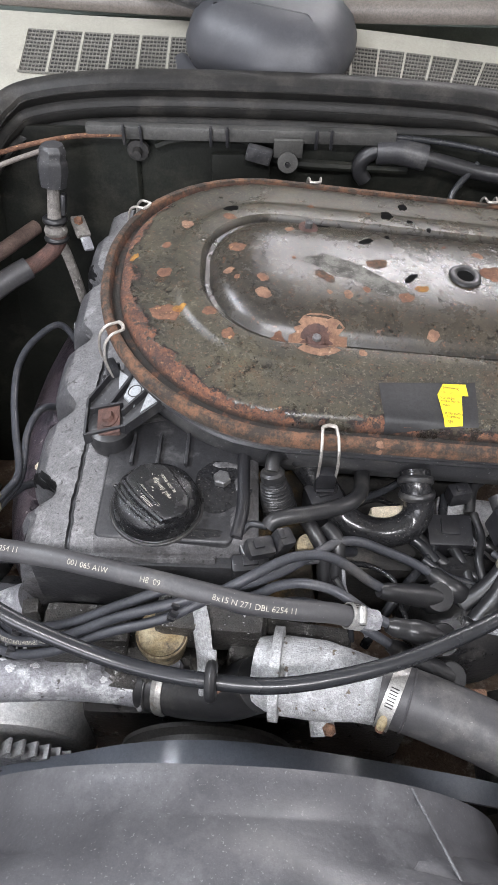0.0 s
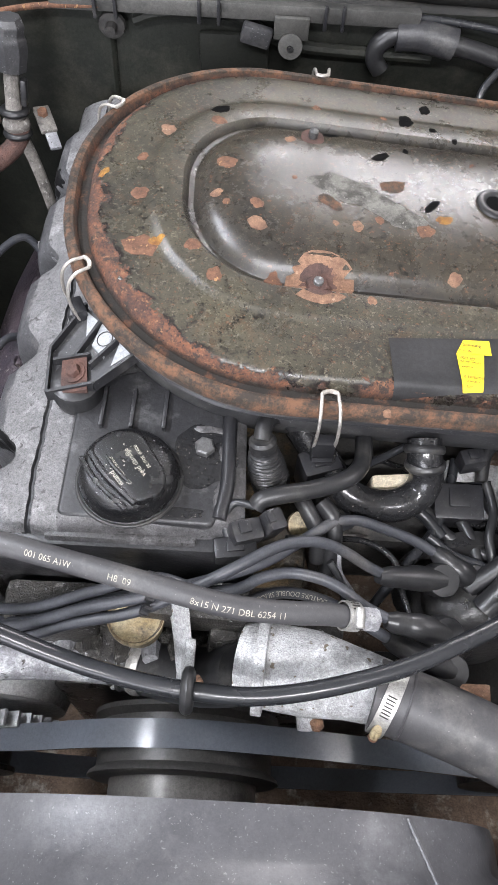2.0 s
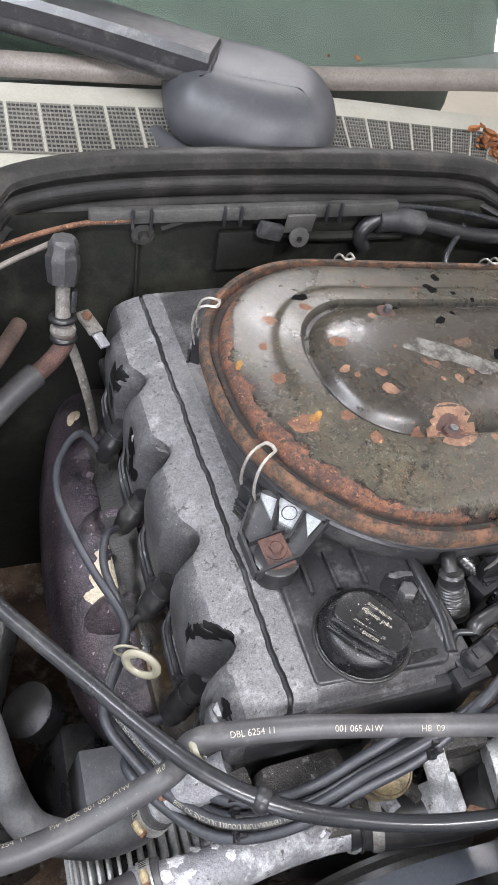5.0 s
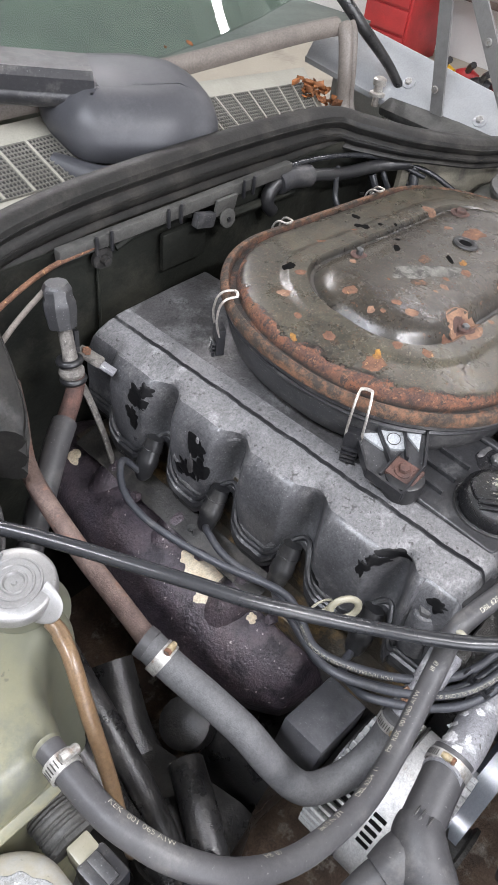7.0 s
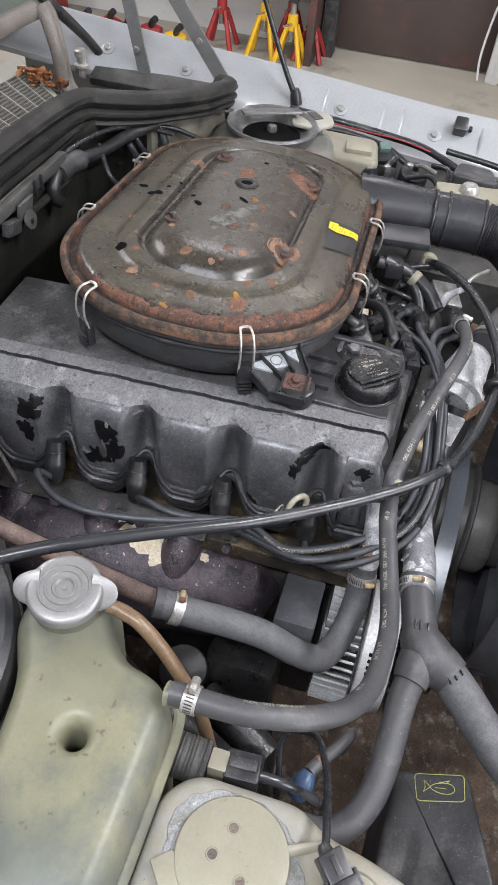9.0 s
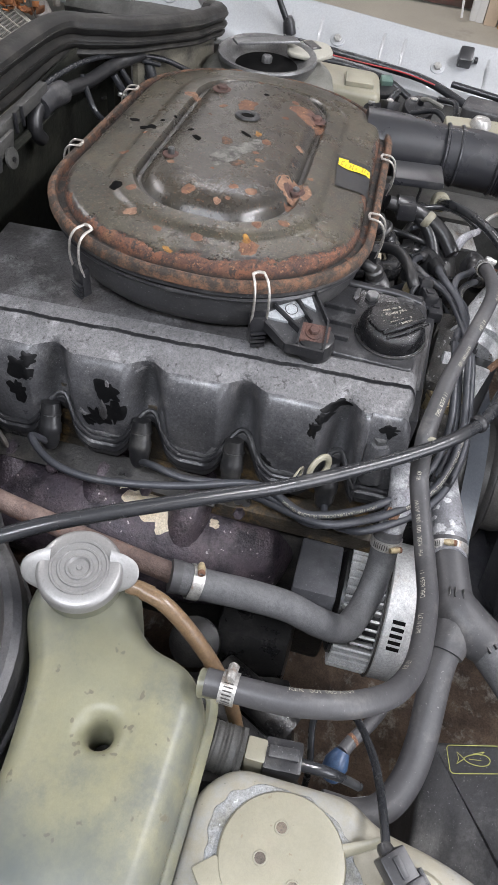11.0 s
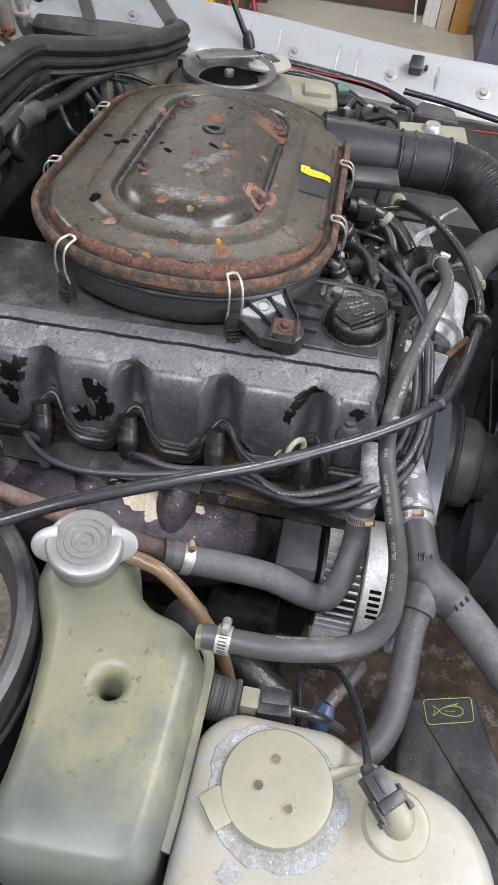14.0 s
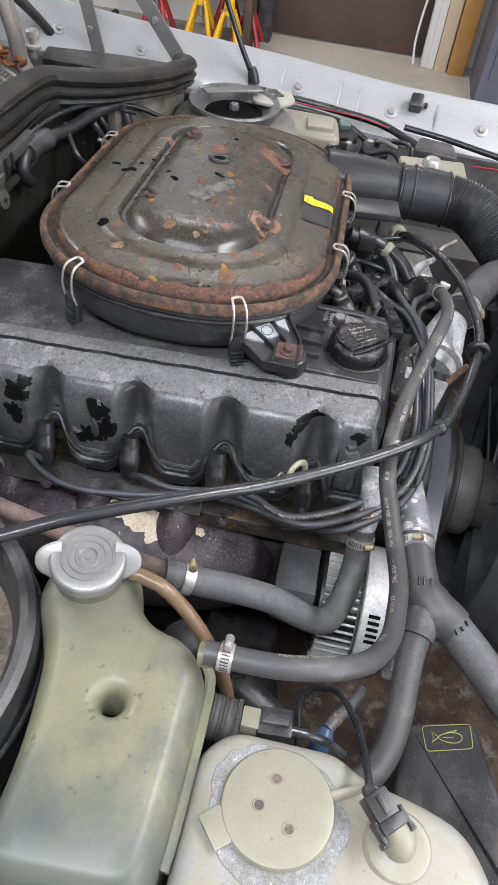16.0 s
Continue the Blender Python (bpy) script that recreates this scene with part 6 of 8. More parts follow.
# black filler box hides the lit tray, in place of shade
part("timing_case", box((0.03, 0.287, 0.595), (0.30, 0.045, 0.21), bevel=0.012), OILY, engine, "black filler box added behind the pulleys in place of shade")
part("front_cover", box((-0.04, 0.325, 0.66), (0.24, 0.03, 0.21), bevel=0.01), DARK_METAL, engine)
# exhaust manifold and shield
group_at(*SIDE_GROUPS["manifold"])
shield_pts = [(-0.195, 0.83, 0.693), (-0.206, 0.77, 0.693), (-0.216, 0.7, 0.688), (-0.222, 0.62, 0.683), (-0.222, 0.55, 0.676), (-0.212, 0.49, 0.672), (-0.198, 0.452, 0.67), (-0.185, 0.425, 0.668)]
shield_r = [0.042, 0.055, 0.061, 0.063, 0.062, 0.060, 0.052, 0.018]
shield = thing("exhaust_shield", (-0.25, 0.62, 0.62), "burnt purple-brown exhaust manifold shield with cream corrosion", "heat shield")
part("shell", tube(shield_pts, shield_r, 26, 10, flat=1.0), SHIELD, shield)


def shield_top(x, y):
    ys_ = [p[1] for p in shield_pts][::-1]
    c = np.interp(y, ys_, [p[0] for p in shield_pts][::-1]), np.interp(y, ys_, [p[2] for p in shield_pts][::-1])
    r = np.interp(y, ys_, shield_r[::-1])
    return float(c[1] + math.sqrt(max(r * r - (x - c[0]) ** 2, 1e-6)))


for k, (x, y, a, b) in enumerate(((-0.226, 0.500, 0.005, 0.006), (-0.206, 0.432, 0.006, 0.010), (-0.214, 0.446, 0.006, 0.008), (-0.226, 0.580, 0.014, 0.016), (-0.224, 0.560, 0.015, 0.018), (-0.236, 0.548, 0.015, 0.022), (-0.233, 0.570, 0.012, 0.016), (-0.196, 0.612, 0.009, 0.018), (-0.212, 0.604, 0.009, 0.012), (-0.226, 0.460, 0.007, 0.013), (-0.219, 0.447, 0.007, 0.009), (-0.231, 0.782, 0.010, 0.02), (-0.198, 0.617, 0.005, 0.008), (-0.216, 0.437, 0.005, 0.006), (-0.234, 0.477, 0.004, 0.005))):
    part("cream_patch", blob((x, y), a, b, shield_top, 160 + k, 0.38, 0.001, 4, 40), CREAM, shield, "cream corrosion patch")
group_at(*SIDE_GROUPS["ports"])
for y in PLUGS[1:]:
    part("exhaust_port", tube([(-0.165, y + 0.03, 0.722), (-0.192, y + 0.03, 0.724), (-0.214, y + 0.032, 0.708), (-0.228, y + 0.034, 0.684)], [0.019, 0.021, 0.022, 0.024], 18, 6), SHIELD, engine)
    part("manifold_nut", hexagon((-0.214, y - 0.022, 0.745), (-0.8, 0, 0.6), 0.006, 0.008), SHIELD, engine)
group_at()
# spark plug boots and leads
loop_ = [(-0.217, 0.437, 0.774), (-0.235, 0.398, 0.777), (-0.219, 0.354, 0.779), (-0.190, 0.313, 0.784), (-0.159, 0.288, 0.798), (-0.116, 0.279, 0.823), (-0.070, 0.285, 0.848), (-0.025, 0.292, 0.862)]
ends = [[(0.022, 0.303, 0.876), (0.055, 0.322, 0.878), (0.075, 0.33, 0.874), (0.092, 0.332, 0.868), (0.108, 0.331, 0.856), (0.124, 0.328, 0.842), (0.141, 0.325, 0.83)],
        [(0.026, 0.306, 0.868), (0.052, 0.318, 0.866), (0.072, 0.333, 0.862), (0.087, 0.345, 0.858), (0.1, 0.354, 0.856), (0.118, 0.36, 0.848), (0.139, 0.359, 0.838), (0.164, 0.356, 0.826), (0.185, 0.349, 0.816)],
        [(0.028, 0.296, 0.866), (0.049, 0.306, 0.866), (0.068, 0.311, 0.864), (0.088, 0.309, 0.862), (0.103, 0.304, 0.858), (0.121, 0.294, 0.852), (0.141, 0.287, 0.845)],
        [(0.028, 0.291, 0.856), (0.063, 0.301, 0.853), (0.094, 0.298, 0.848), (0.123, 0.286, 0.838), (0.146, 0.278, 0.825)]]
tails = [[(0.163, 0.329, 0.82), (0.185, 0.332, 0.81)], [(0.2, 0.34, 0.81), (0.213, 0.337, 0.8)], [(0.159, 0.286, 0.84), (0.178, 0.285, 0.83)], [(0.168, 0.272, 0.812), (0.188, 0.268, 0.80)]]
starts = [[(-0.182, 0.393, 0.743), (-0.212, 0.385, 0.755), (-0.223, 0.364, 0.764)], [(-0.184, 0.496, 0.738), (-0.201, 0.480, 0.748), (-0.210, 0.461, 0.759)], [(-0.187, 0.599, 0.734), (-0.206, 0.575, 0.760), (-0.214, 0.537, 0.763), (-0.206, 0.478, 0.767)], [(-0.190, 0.703, 0.729), (-0.213, 0.709, 0.764), (-0.238, 0.677, 0.766), (-0.246, 0.636, 0.766), (-0.240, 0.589, 0.766), (-0.225, 0.533, 0.767), (-0.207, 0.477, 0.773)]]
boot_at = [((-0.164, 0.396, 0.777), (-0.182, 0.393, 0.743)), ((-0.166, 0.499, 0.772), (-0.184, 0.496, 0.738)), ((-0.169, 0.602, 0.768), (-0.187, 0.599, 0.734)), ((-0.172, 0.706, 0.763), (-0.190, 0.703, 0.729))]
for k, y in enumerate(PLUGS):
    a, b = (Vector(p) for p in boot_at[k])
    boot = thing("spark_plug_boot", a, "black rubber spark plug boot pushed into the cover", "plug boot", "spark plug boots")
    ax = (b - a)
    n = ax.length / 0.04
    part("boot_body", lathe(a, ax, [(-0.010, 0.0100), (0.0, 0.0112), (0.014 * n, 0.0112), (0.016 * n, 0.0124), (0.026 * n, 0.0124), (0.028 * n, 0.0112), (0.036 * n, 0.0105), (0.042 * n, 0.0088), (0.046 * n, 0.006)], 20), RUBBER, boot)
    part("boot_ring", ring(a + ax.normalized() * 0.003, ax, 0.0117, 0.0007, 22), RUBBER, boot)
    off = Vector(((k - 1.5) * 0.0035, (k - 1.5) * 0.0065, (k % 2) * 0.009 - 0.0045))
    pts = [Vector(p) for p in starts[k]] + [Vector(p) + off for p in (loop_[2:] if k == 0 else loop_[1:] if k == 1 else loop_)] + [Vector(p) for p in ends[k]]
    lead = thing("ignition_lead", pts[0], "dark grey silicone ignition lead tied in a bundle across the engine", "ignition lead", "ignition leads")
    part("lead", tube(pts, 0.0040, 10, 9), LEAD, lead)
    line = smooth_path(pts, 9)
    run = sum((line[i + 1] - line[i]).length for i in range(len(line) - 1))
    e, f, g = Vector(ends[k][-1]), *[Vector(p) for p in tails[k]]
    part("lead_boot", tube([e + (e - f) * 0.35, e, e.lerp(f, 0.5), f, g], [0.0050, 0.0075, 0.0080, 0.0095, 0.0098], 16, 6), RUBBER, lead, "grey-black angled rubber boot")
    face = Vector((0.12, -0.38, 0.92)).normalized()
    part("boot_end", lathe(g - face * 0.016, face, [(0, 0.0105), (0.006, 0.0128), (0.022, 0.0128), (0.0245, 0.0118), (0.0248, 0.006)], 26), RUBBER, lead)
    if k in (1, 3):
        part("lettering", print_on(pts, 0.0040, "HIGH TEMPERATURE DOUBLE SILICONE ISO 3808", 0.0044, run - (0.3, 0.345, 0.33, 0.40)[k], 40 if k == 1 else 55, 9, flip=True), INK, lead)
    if k == 3:
        part("lettering", print_on(pts, 0.0040, "TEMPERATURE DOUBLE SILICONE", 0.0044, run - 0.05, 30, 9, flip=True), INK, lead)
for c in ((-0.159, 0.288, 0.798), (-0.025, 0.292, 0.862)):
    clip_ = thing("cable_clip", c, "black plastic comb clip holding the ignition leads together", "cable clip", "cable clips")
    part("bar", box(c, (0.006, 0.030, 0.005), (0, 20, -10), 0.0015), PLASTIC, clip_)
    for j in range(5):
        part("tooth", box((c[0], c[1] - 0.012 + 0.006 * j, c[2] + 0.004), (0.006, 0.0022, 0.010), (0, 20, -10), 0.0006), PLASTIC, clip_)
# white ring by the first plug
group_at(*SIDE_GROUPS["near"])
single("white_ring", join(ring((-0.180, 0.412, 0.801), (0.55, 0.75, -0.1), 0.0130, 0.0036, 26, 0.8), ring((-0.186, 0.431, 0.788), (0.4, 1, 0.1), 0.011, 0.0012, 24)), CREAM_PLASTIC, "cream rubber ring by the front spark plug", "rubber ring")


group_at()


# ---- hoses and cables ----
def hose(name, pts, r, material, label, category, seg=18, step=9):
    return single(name, tube(pts, r, seg, step), material, label, category)


VENT = [(0.112, 0.281, 0.868), (0.09, 0.279, 0.880), (0.066, 0.276, 0.888), (0.033, 0.275, 0.896), (0.0, 0.28, 0.901), (-0.044, 0.291, 0.899), (-0.078, 0.300, 0.895), (-0.116, 0.309, 0.893), (-0.160, 0.317, 0.888), (-0.189, 0.320, 0.881), (-0.205, 0.315, 0.850), (-0.246, 0.305, 0.840), (-0.282, 0.297, 0.836),
        (-0.320, 0.292, 0.841), (-0.355, 0.293, 0.849), (-0.397, 0.300, 0.869), (-0.433, 0.317, 0.895), (-0.456, 0.342, 0.914), (-0.468, 0.368, 0.924), (-0.473, 0.393, 0.926), (-0.474, 0.439, 0.9235)]
vent_hose = thing("coolant_hose", (-0.142, 0.313, 0.853), "dusty dark grey rubber coolant hose with pale printed lettering", "hose")
part("hose", tube(VENT, [0.0075] * 7 + [0.0079, 0.0084, 0.0088] + [0.0089] * 11, 18, 9), HOSE, vent_hose)
for words, at, angle in (("8x15 N 271 DBL 6254 11", 0.113, -36), ("H8  09", 0.165, -34), ("001 065 A1W", 0.222, -30), ("DBL 6254 11", 0.29, -20), ("H8  09", 0.355, 22), ("Phr  KEK  001 065 A1W", 0.432, 38), ("DBL 6254  11", 0.478, 40), ("8x15 N 271", 0.522, 40), ("H8  09", 0.578, 40), ("KEK  001 065 A1W", 0.690, 40)):
    part("lettering", print_on(VENT, 0.0076 if at < 0.27 else 0.0089, words, 0.0056, at, angle, 9, flip=True), INK, vent_hose)
clamp_band((0.106, 0.281, 0.872), (0.9, 0.1, -0.45), 0.0085, screw=(0.2, -0.3, 1))
clamp_band((-0.474, 0.424, 0.924), (0, 1, 0), 0.0094, screw=(0.4, 0, 1))
single("vent_union", hexagon((0.112, 0.281, 0.869), (0.9, 0.05, -0.35), 0.0085, 0.014), ALU_DULL, "dull hexagonal metal union on the thermostat housing", "pipe union")

CABLE_PATH = [(0.36, 0.345, 0.80), (0.325, 0.338, 0.815), (0.285, 0.325, 0.838), (0.235, 0.30, 0.858), (0.19, 0.274, 0.866), (0.13, 0.247, 0.868), (0.06, 0.230, 0.868), (0.006, 0.230, 0.869), (-0.050, 0.240, 0.866), (-0.102, 0.254, 0.873), (-0.147, 0.269, 0.886), (-0.186, 0.295, 0.893), (-0.217, 0.329, 0.894), (-0.248, 0.368, 0.896),
              (-0.278, 0.403, 0.903), (-0.306, 0.436, 0.912), (-0.330, 0.471, 0.919), (-0.355, 0.508, 0.925), (-0.379, 0.544, 0.930), (-0.400, 0.575, 0.933), (-0.418, 0.601, 0.9325), (-0.434, 0.624, 0.931), (-0.4385, 0.6305, 0.919), (-0.4395, 0.632, 0.890)]
control = thing("control_cable", (-0.050, 0.240, 0.860), "glossy black control cable sweeping over the engine", "cable")
part("jacket", tube(CABLE_PATH, 0.0058, 16, 9), CABLE, control)
part("grommet", ring((0.006, 0.230, 0.869), (1, -0.02, 0), 0.0105, 0.0042, 26), RUBBER, control, "black rubber grommet ring on the cable")
part("collar", ring((0.330, 0.339, 0.813), (0.85, 0.2, -0.4), 0.008, 0.006, 24, 1.2), CREAM_PLASTIC, control, "cream plastic collar on the cable")
part("end_collar", ring((-0.430, 0.6185, 0.9318), (-0.57, 0.82, 0.0), 0.0056, 0.0018, 18, 2.2), RUBBER, control)
part("clip", ring((-0.157, 0.275, 0.888), (0.75, -0.55, 0), 0.0065, 0.0024, 16, 2.0), PLASTIC, control)
single("cable_tie", ring((-0.188, 0.317, 0.881), (1, 0, 0.4), 0.0085, 0.0012, 18, 2.2), CREAM_PLASTIC, "pale plastic tie round the coolant hose", "cable tie")

rust_pipe = [(-0.262, 0.840, 0.812), (-0.284, 0.792, 0.816), (-0.321, 0.714, 0.821), (-0.336, 0.620, 0.816), (-0.340, 0.547, 0.805), (-0.344, 0.486, 0.799)]
hose("heater_pipe", rust_pipe, 0.0095, PIPE_RUST, "rusty brown steel heater pipe", "pipe", 14)
HEATER = [(-0.346, 0.500, 0.804), (-0.342, 0.474, 0.796), (-0.334, 0.437, 0.785), (-0.325, 0.401, 0.767), (-0.317, 0.370, 0.739), (-0.303, 0.344, 0.712), (-0.276, 0.331, 0.698), (-0.248, 0.323, 0.701), (-0.226, 0.320, 0.719), (-0.211, 0.321, 0.742), (-0.203, 0.322, 0.758)]
heater_hose = thing("heater_hose", (-0.303, 0.334, 0.712), "thick grey fabric-covered heater hose bent in a U", "hose")
part("hose", tube(HEATER, 0.0142, 20, 9), FABRIC_HOSE, heater_hose)
part("hose_end", tube([(-0.348, 0.507, 0.806), (-0.346, 0.499, 0.804)], 0.0148, 20, 2), HOSE, heater_hose)
part("hose_end", tube([(-0.206, 0.3215, 0.752), (-0.203, 0.322, 0.758)], 0.0148, 20, 2), HOSE, heater_hose)
clamp_band((-0.344, 0.486, 0.799), (0.2, -1, -0.35), 0.0148, screw=(0.3, 0, 1), rusty=True)
clamp_band((-0.210, 0.321, 0.744), (0.45, 0.05, 0.88), 0.0148, screw=(-0.6, -0.4, 0.3), rusty=True)
single("pump_stub", tube([(-0.206, 0.321, 0.752), (-0.186, 0.319, 0.784), (-0.154, 0.322, 0.802)], [0.013, 0.0135, 0.015], 16, 5), ALU_DULL, "dull aluminium water stub", "pipe stub")
single("hose_nut", hexagon((-0.199, 0.323, 0.777), (-0.5, 0.2, 0.8), 0.008, 0.008), RUST_PALE, "rusty nut on the water stub", "nut")

# lower cooling pipe with its branch
group_at(-0.0483, 0.0282, 0.0990, size=0.929)
ALU_PIPE = [(-0.203, 0.254, 0.732), (-0.171, 0.254, 0.723), (-0.144, 0.256, 0.716), (-0.091, 0.264, 0.704), (-0.045, 0.268, 0.6935), (-0.01, 0.268, 0.685)]
water = thing("water_pipe", (-0.101, 0.261, 0.739), "oxidised cast aluminium water pipe with white crust", "pipe")
part("pipe", tube(ALU_PIPE, [0.0186, 0.0190, 0.0192, 0.0192, 0.0195, 0.020], 22, 8), ALU_DULL, water)


def pipe_top(x, y):
    c = np.interp(x, [p[0] for p in ALU_PIPE], [p[1] for p in ALU_PIPE]), np.interp(x, [p[0] for p in ALU_PIPE], [p[2] for p in ALU_PIPE])
    return float(c[1] + math.sqrt(max(0.0192 ** 2 - (y - c[0]) ** 2, 1e-7)))


for k, (x, y, a, b) in enumerate(((-0.168, 0.268, 0.008, 0.007), (-0.125, 0.262, 0.006, 0.005), (-0.105, 0.267, 0.005, 0.004), (-0.055, 0.27, 0.010, 0.006), (-0.045, 0.262, 0.006, 0.004), (-0.15, 0.274, 0.005, 0.004), (-0.178, 0.258, 0.008, 0.005), (-0.02, 0.268, 0.007, 0.006), (-0.16, 0.256, 0.006, 0.004), (-0.135, 0.272, 0.004, 0.004))):
    part("white_crust", blob((x, y), a * 0.8, b * 0.8, pipe_top, 190 + k, 0.34, 0.0010, 3, 44), WHITE_CRUST, water, "white oxide crust")
part("flange", ring((-0.012, 0.268, 0.686), (0.97, 0, -0.24), 0.0205, 0.003, 24), ALU, water)
branch = thing("radiator_hose", (-0.290, 0.235, 0.702), "dark grey branched radiator hose with a thick moulded joint", "hose")
part("upper_hose", tube([(-0.178, 0.256, 0.731), (-0.187, 0.255, 0.729), (-0.217, 0.249, 0.727), (-0.254, 0.240, 0.723)], [0.0195, 0.0192, 0.0188, 0.0195], 22, 8), HOSE, branch)
part("joint", join(tube([(-0.240, 0.245, 0.725), (-0.252, 0.239, 0.723), (-0.264, 0.227, 0.719), (-0.271, 0.213, 0.716), (-0.278, 0.201, 0.715)], [0.0198, 0.0235, 0.0252, 0.0242, 0.0215], 24, 6), tube([(-0.256, 0.232, 0.720), (-0.277, 0.239, 0.714), (-0.295, 0.243, 0.709)], [0.0235, 0.0215, 0.0178], 22, 6)), HOSE, branch, "thick moulded rubber joint")
part("lower_branch", tube([(-0.284, 0.241, 0.711), (-0.311, 0.246, 0.703), (-0.345, 0.248, 0.693), (-0.377, 0.250, 0.684), (-0.410, 0.257, 0.676), (-0.437, 0.272, 0.673), (-0.452, 0.295, 0.673), (-0.454, 0.330, 0.675)], [0.0156, 0.0152, 0.0148, 0.0146, 0.0144, 0.0142, 0.0138, 0.0135], 20, 8), HOSE, branch)
part("front_branch", tube([(-0.273, 0.208, 0.715), (-0.294, 0.184, 0.708), (-0.315, 0.163, 0.703), (-0.341, 0.133, 0.694), (-0.345, 0.10, 0.68), (-0.35, 0.03, 0.67)], [0.0202, 0.0205, 0.0203, 0.02, 0.02, 0.02], 22, 8), FABRIC_HOSE, branch)
for at, turn in (((-0.246, 0.252, 0.743), (0, -10, 5)), ((-0.246, 0.247, 0.745), (0, -10, 5)), ((-0.246, 0.239, 0.745), (0, -10, 5)), ((-0.289, 0.208, 0.731), (0, 0, 40)), ((-0.284, 0.203, 0.733), (0, 0, 40)), ((-0.277, 0.198, 0.734), (0, 0, 40))):
    part("moulded_slot", box(at, (0.010, 0.0016, 0.004), turn, 0.0004), OILY, branch)
clamp_band((-0.189, 0.255, 0.729), (0.97, 0.1, 0.2), 0.0196, screw=(-0.2, 0.2, 1), rusty=True)

group_at()
joint_hose = thing("joint_hose", (-0.01, 0.267, 0.75), "short black rubber hose between water pipe and thermostat housing", "hose")
JOINT = [(-0.060, 0.278, 0.738), (-0.025, 0.270, 0.745), (0.012, 0.262, 0.765), (0.04, 0.258, 0.798)]
part("hose", tube(JOINT, [0.0205, 0.0215, 0.022, 0.022], 20, 8), RUBBER, joint_hose)
part("hose_bead", ring((-0.052, 0.276, 0.7395), (0.97, -0.2, 0.15), 0.0212, 0.0014, 28), RUBBER, joint_hose)
part("hose_band", ring((-0.040, 0.2735, 0.742), (0.96, -0.2, 0.18), 0.0216, 0.0016, 28, 3.0), STEEL, joint_hose, "narrow steel band round the hose")

# top radiator hose
TOP = [(0.128, 0.242, 0.831), (0.142, 0.238, 0.832), (0.165, 0.230, 0.832), (0.205, 0.215, 0.828), (0.25, 0.193, 0.82), (0.30, 0.16, 0.80), (0.35, 0.11, 0.77), (0.38, 0.05, 0.75)]
top_hose = thing("top_hose", (0.25, 0.19, 0.80), "thick dark grey top radiator hose clamped to the thermostat housing", "hose")
part("hose", tube(TOP, [0.0235] * 8, 24, 9), HOSE, top_hose)
part("hose_bead", ring((0.1475, 0.2362, 0.832), (0.94, -0.33, 0), 0.0232, 0.0011, 30), HOSE, top_hose)
clamp_band((0.137, 0.2395, 0.831), (0.90, -0.42, 0), 0.0243, screw=(-0.3, -1, 0.35), rusty=True)

# thermostat housing
group_at(0.004, 0.006, -0.020)
thermo = thing("thermostat_housing", (0.08, 0.26, 0.76), "rough cast aluminium thermostat housing at the front of the engine", "thermostat housing")
part("body", tube([(0.036, 0.262, 0.818), (0.055, 0.258, 0.822), (0.085, 0.253, 0.826), (0.112, 0.247, 0.83), (0.135, 0.241, 0.831)], [0.028, 0.031, 0.031, 0.026, 0.0235], 22, 6, flat=0.9), CHALK_CAST, thermo)
part("flange", lathe((0.046, 0.2605, 0.820), (1, -0.1, 0.06), [(0, 0.030), (0.0, 0.0365), (0.007, 0.0365), (0.008, 0.030)], 26), CHALK_CAST, thermo)
part("base", box((0.06, 0.285, 0.775), (0.10, 0.05, 0.08), (0, 0, -6), 0.008), GRIME, thermo)
part("boss", tube([(0.085, 0.234, 0.80), (0.087, 0.222, 0.795)], 0.010, 12, 3), CHALK_CAST, thermo)
part("boss_bolt", hexagon((0.090, 0.224, 0.804), (0.3, -0.6, 0.7), 0.0052, 0.005), RUST_PALE, thermo)
part("bracket_arm", tube([(-0.014, 0.300, 0.846), (-0.011, 0.286, 0.842), (-0.008, 0.270, 0.830), (-0.006, 0.252, 0.812)], [0.009, 0.010, 0.009, 0.008], 10, 5, flat=0.35), CHALK_CAST, thermo, "flaky whitish bracket arm with rust")
part("lifting_eye", box((-0.008, 0.262, 0.80), (0.008, 0.028, 0.075), (8, 10, 0), 0.003), CHALK_CAST, thermo, "rough cast lifting bracket")
part("bracket_strap", tube([(0.003, 0.244, 0.832), (0.007, 0.236, 0.845), (0.006, 0.228, 0.862)], [0.004, 0.004, 0.0035], 8, 5, flat=0.4), RUST_PALE, thermo, "rusty cable strap")
group_at()
separator = thing("oil_separator", (-0.055, 0.287, 0.775), "yellowed stained round housing at the front of the head", "housing")
part("can", lathe((-0.040, 0.296, 0.778), (0, -0.1, 1), [(0, 0.018), (0.018, 0.019), (0.020, 0.021), (0.028, 0.021), (0.030, 0.016)], 28), STAINED, separator)
part("rim", ring((-0.040, 0.294, 0.805), (0, -0.1, 1), 0.019, 0.002, 28), HEAD, separator)
casting = thing("front_casting", (-0.05, 0.3, 0.77), "rough oily front casting of the cylinder head with white crust", "casting")
part("block", box((-0.105, 0.30, 0.785), (0.07, 0.035, 0.05), (0, 10, 4), 0.008), GRIME, casting)
part("block", box((0.0, 0.306, 0.80), (0.09, 0.03, 0.05), (6, -4, -4), 0.008), GRIME, casting)
part("ledge", box((-0.06, 0.292, 0.745), (0.15, 0.05, 0.03), (8, 6, 0), 0.008), GRIME, casting)
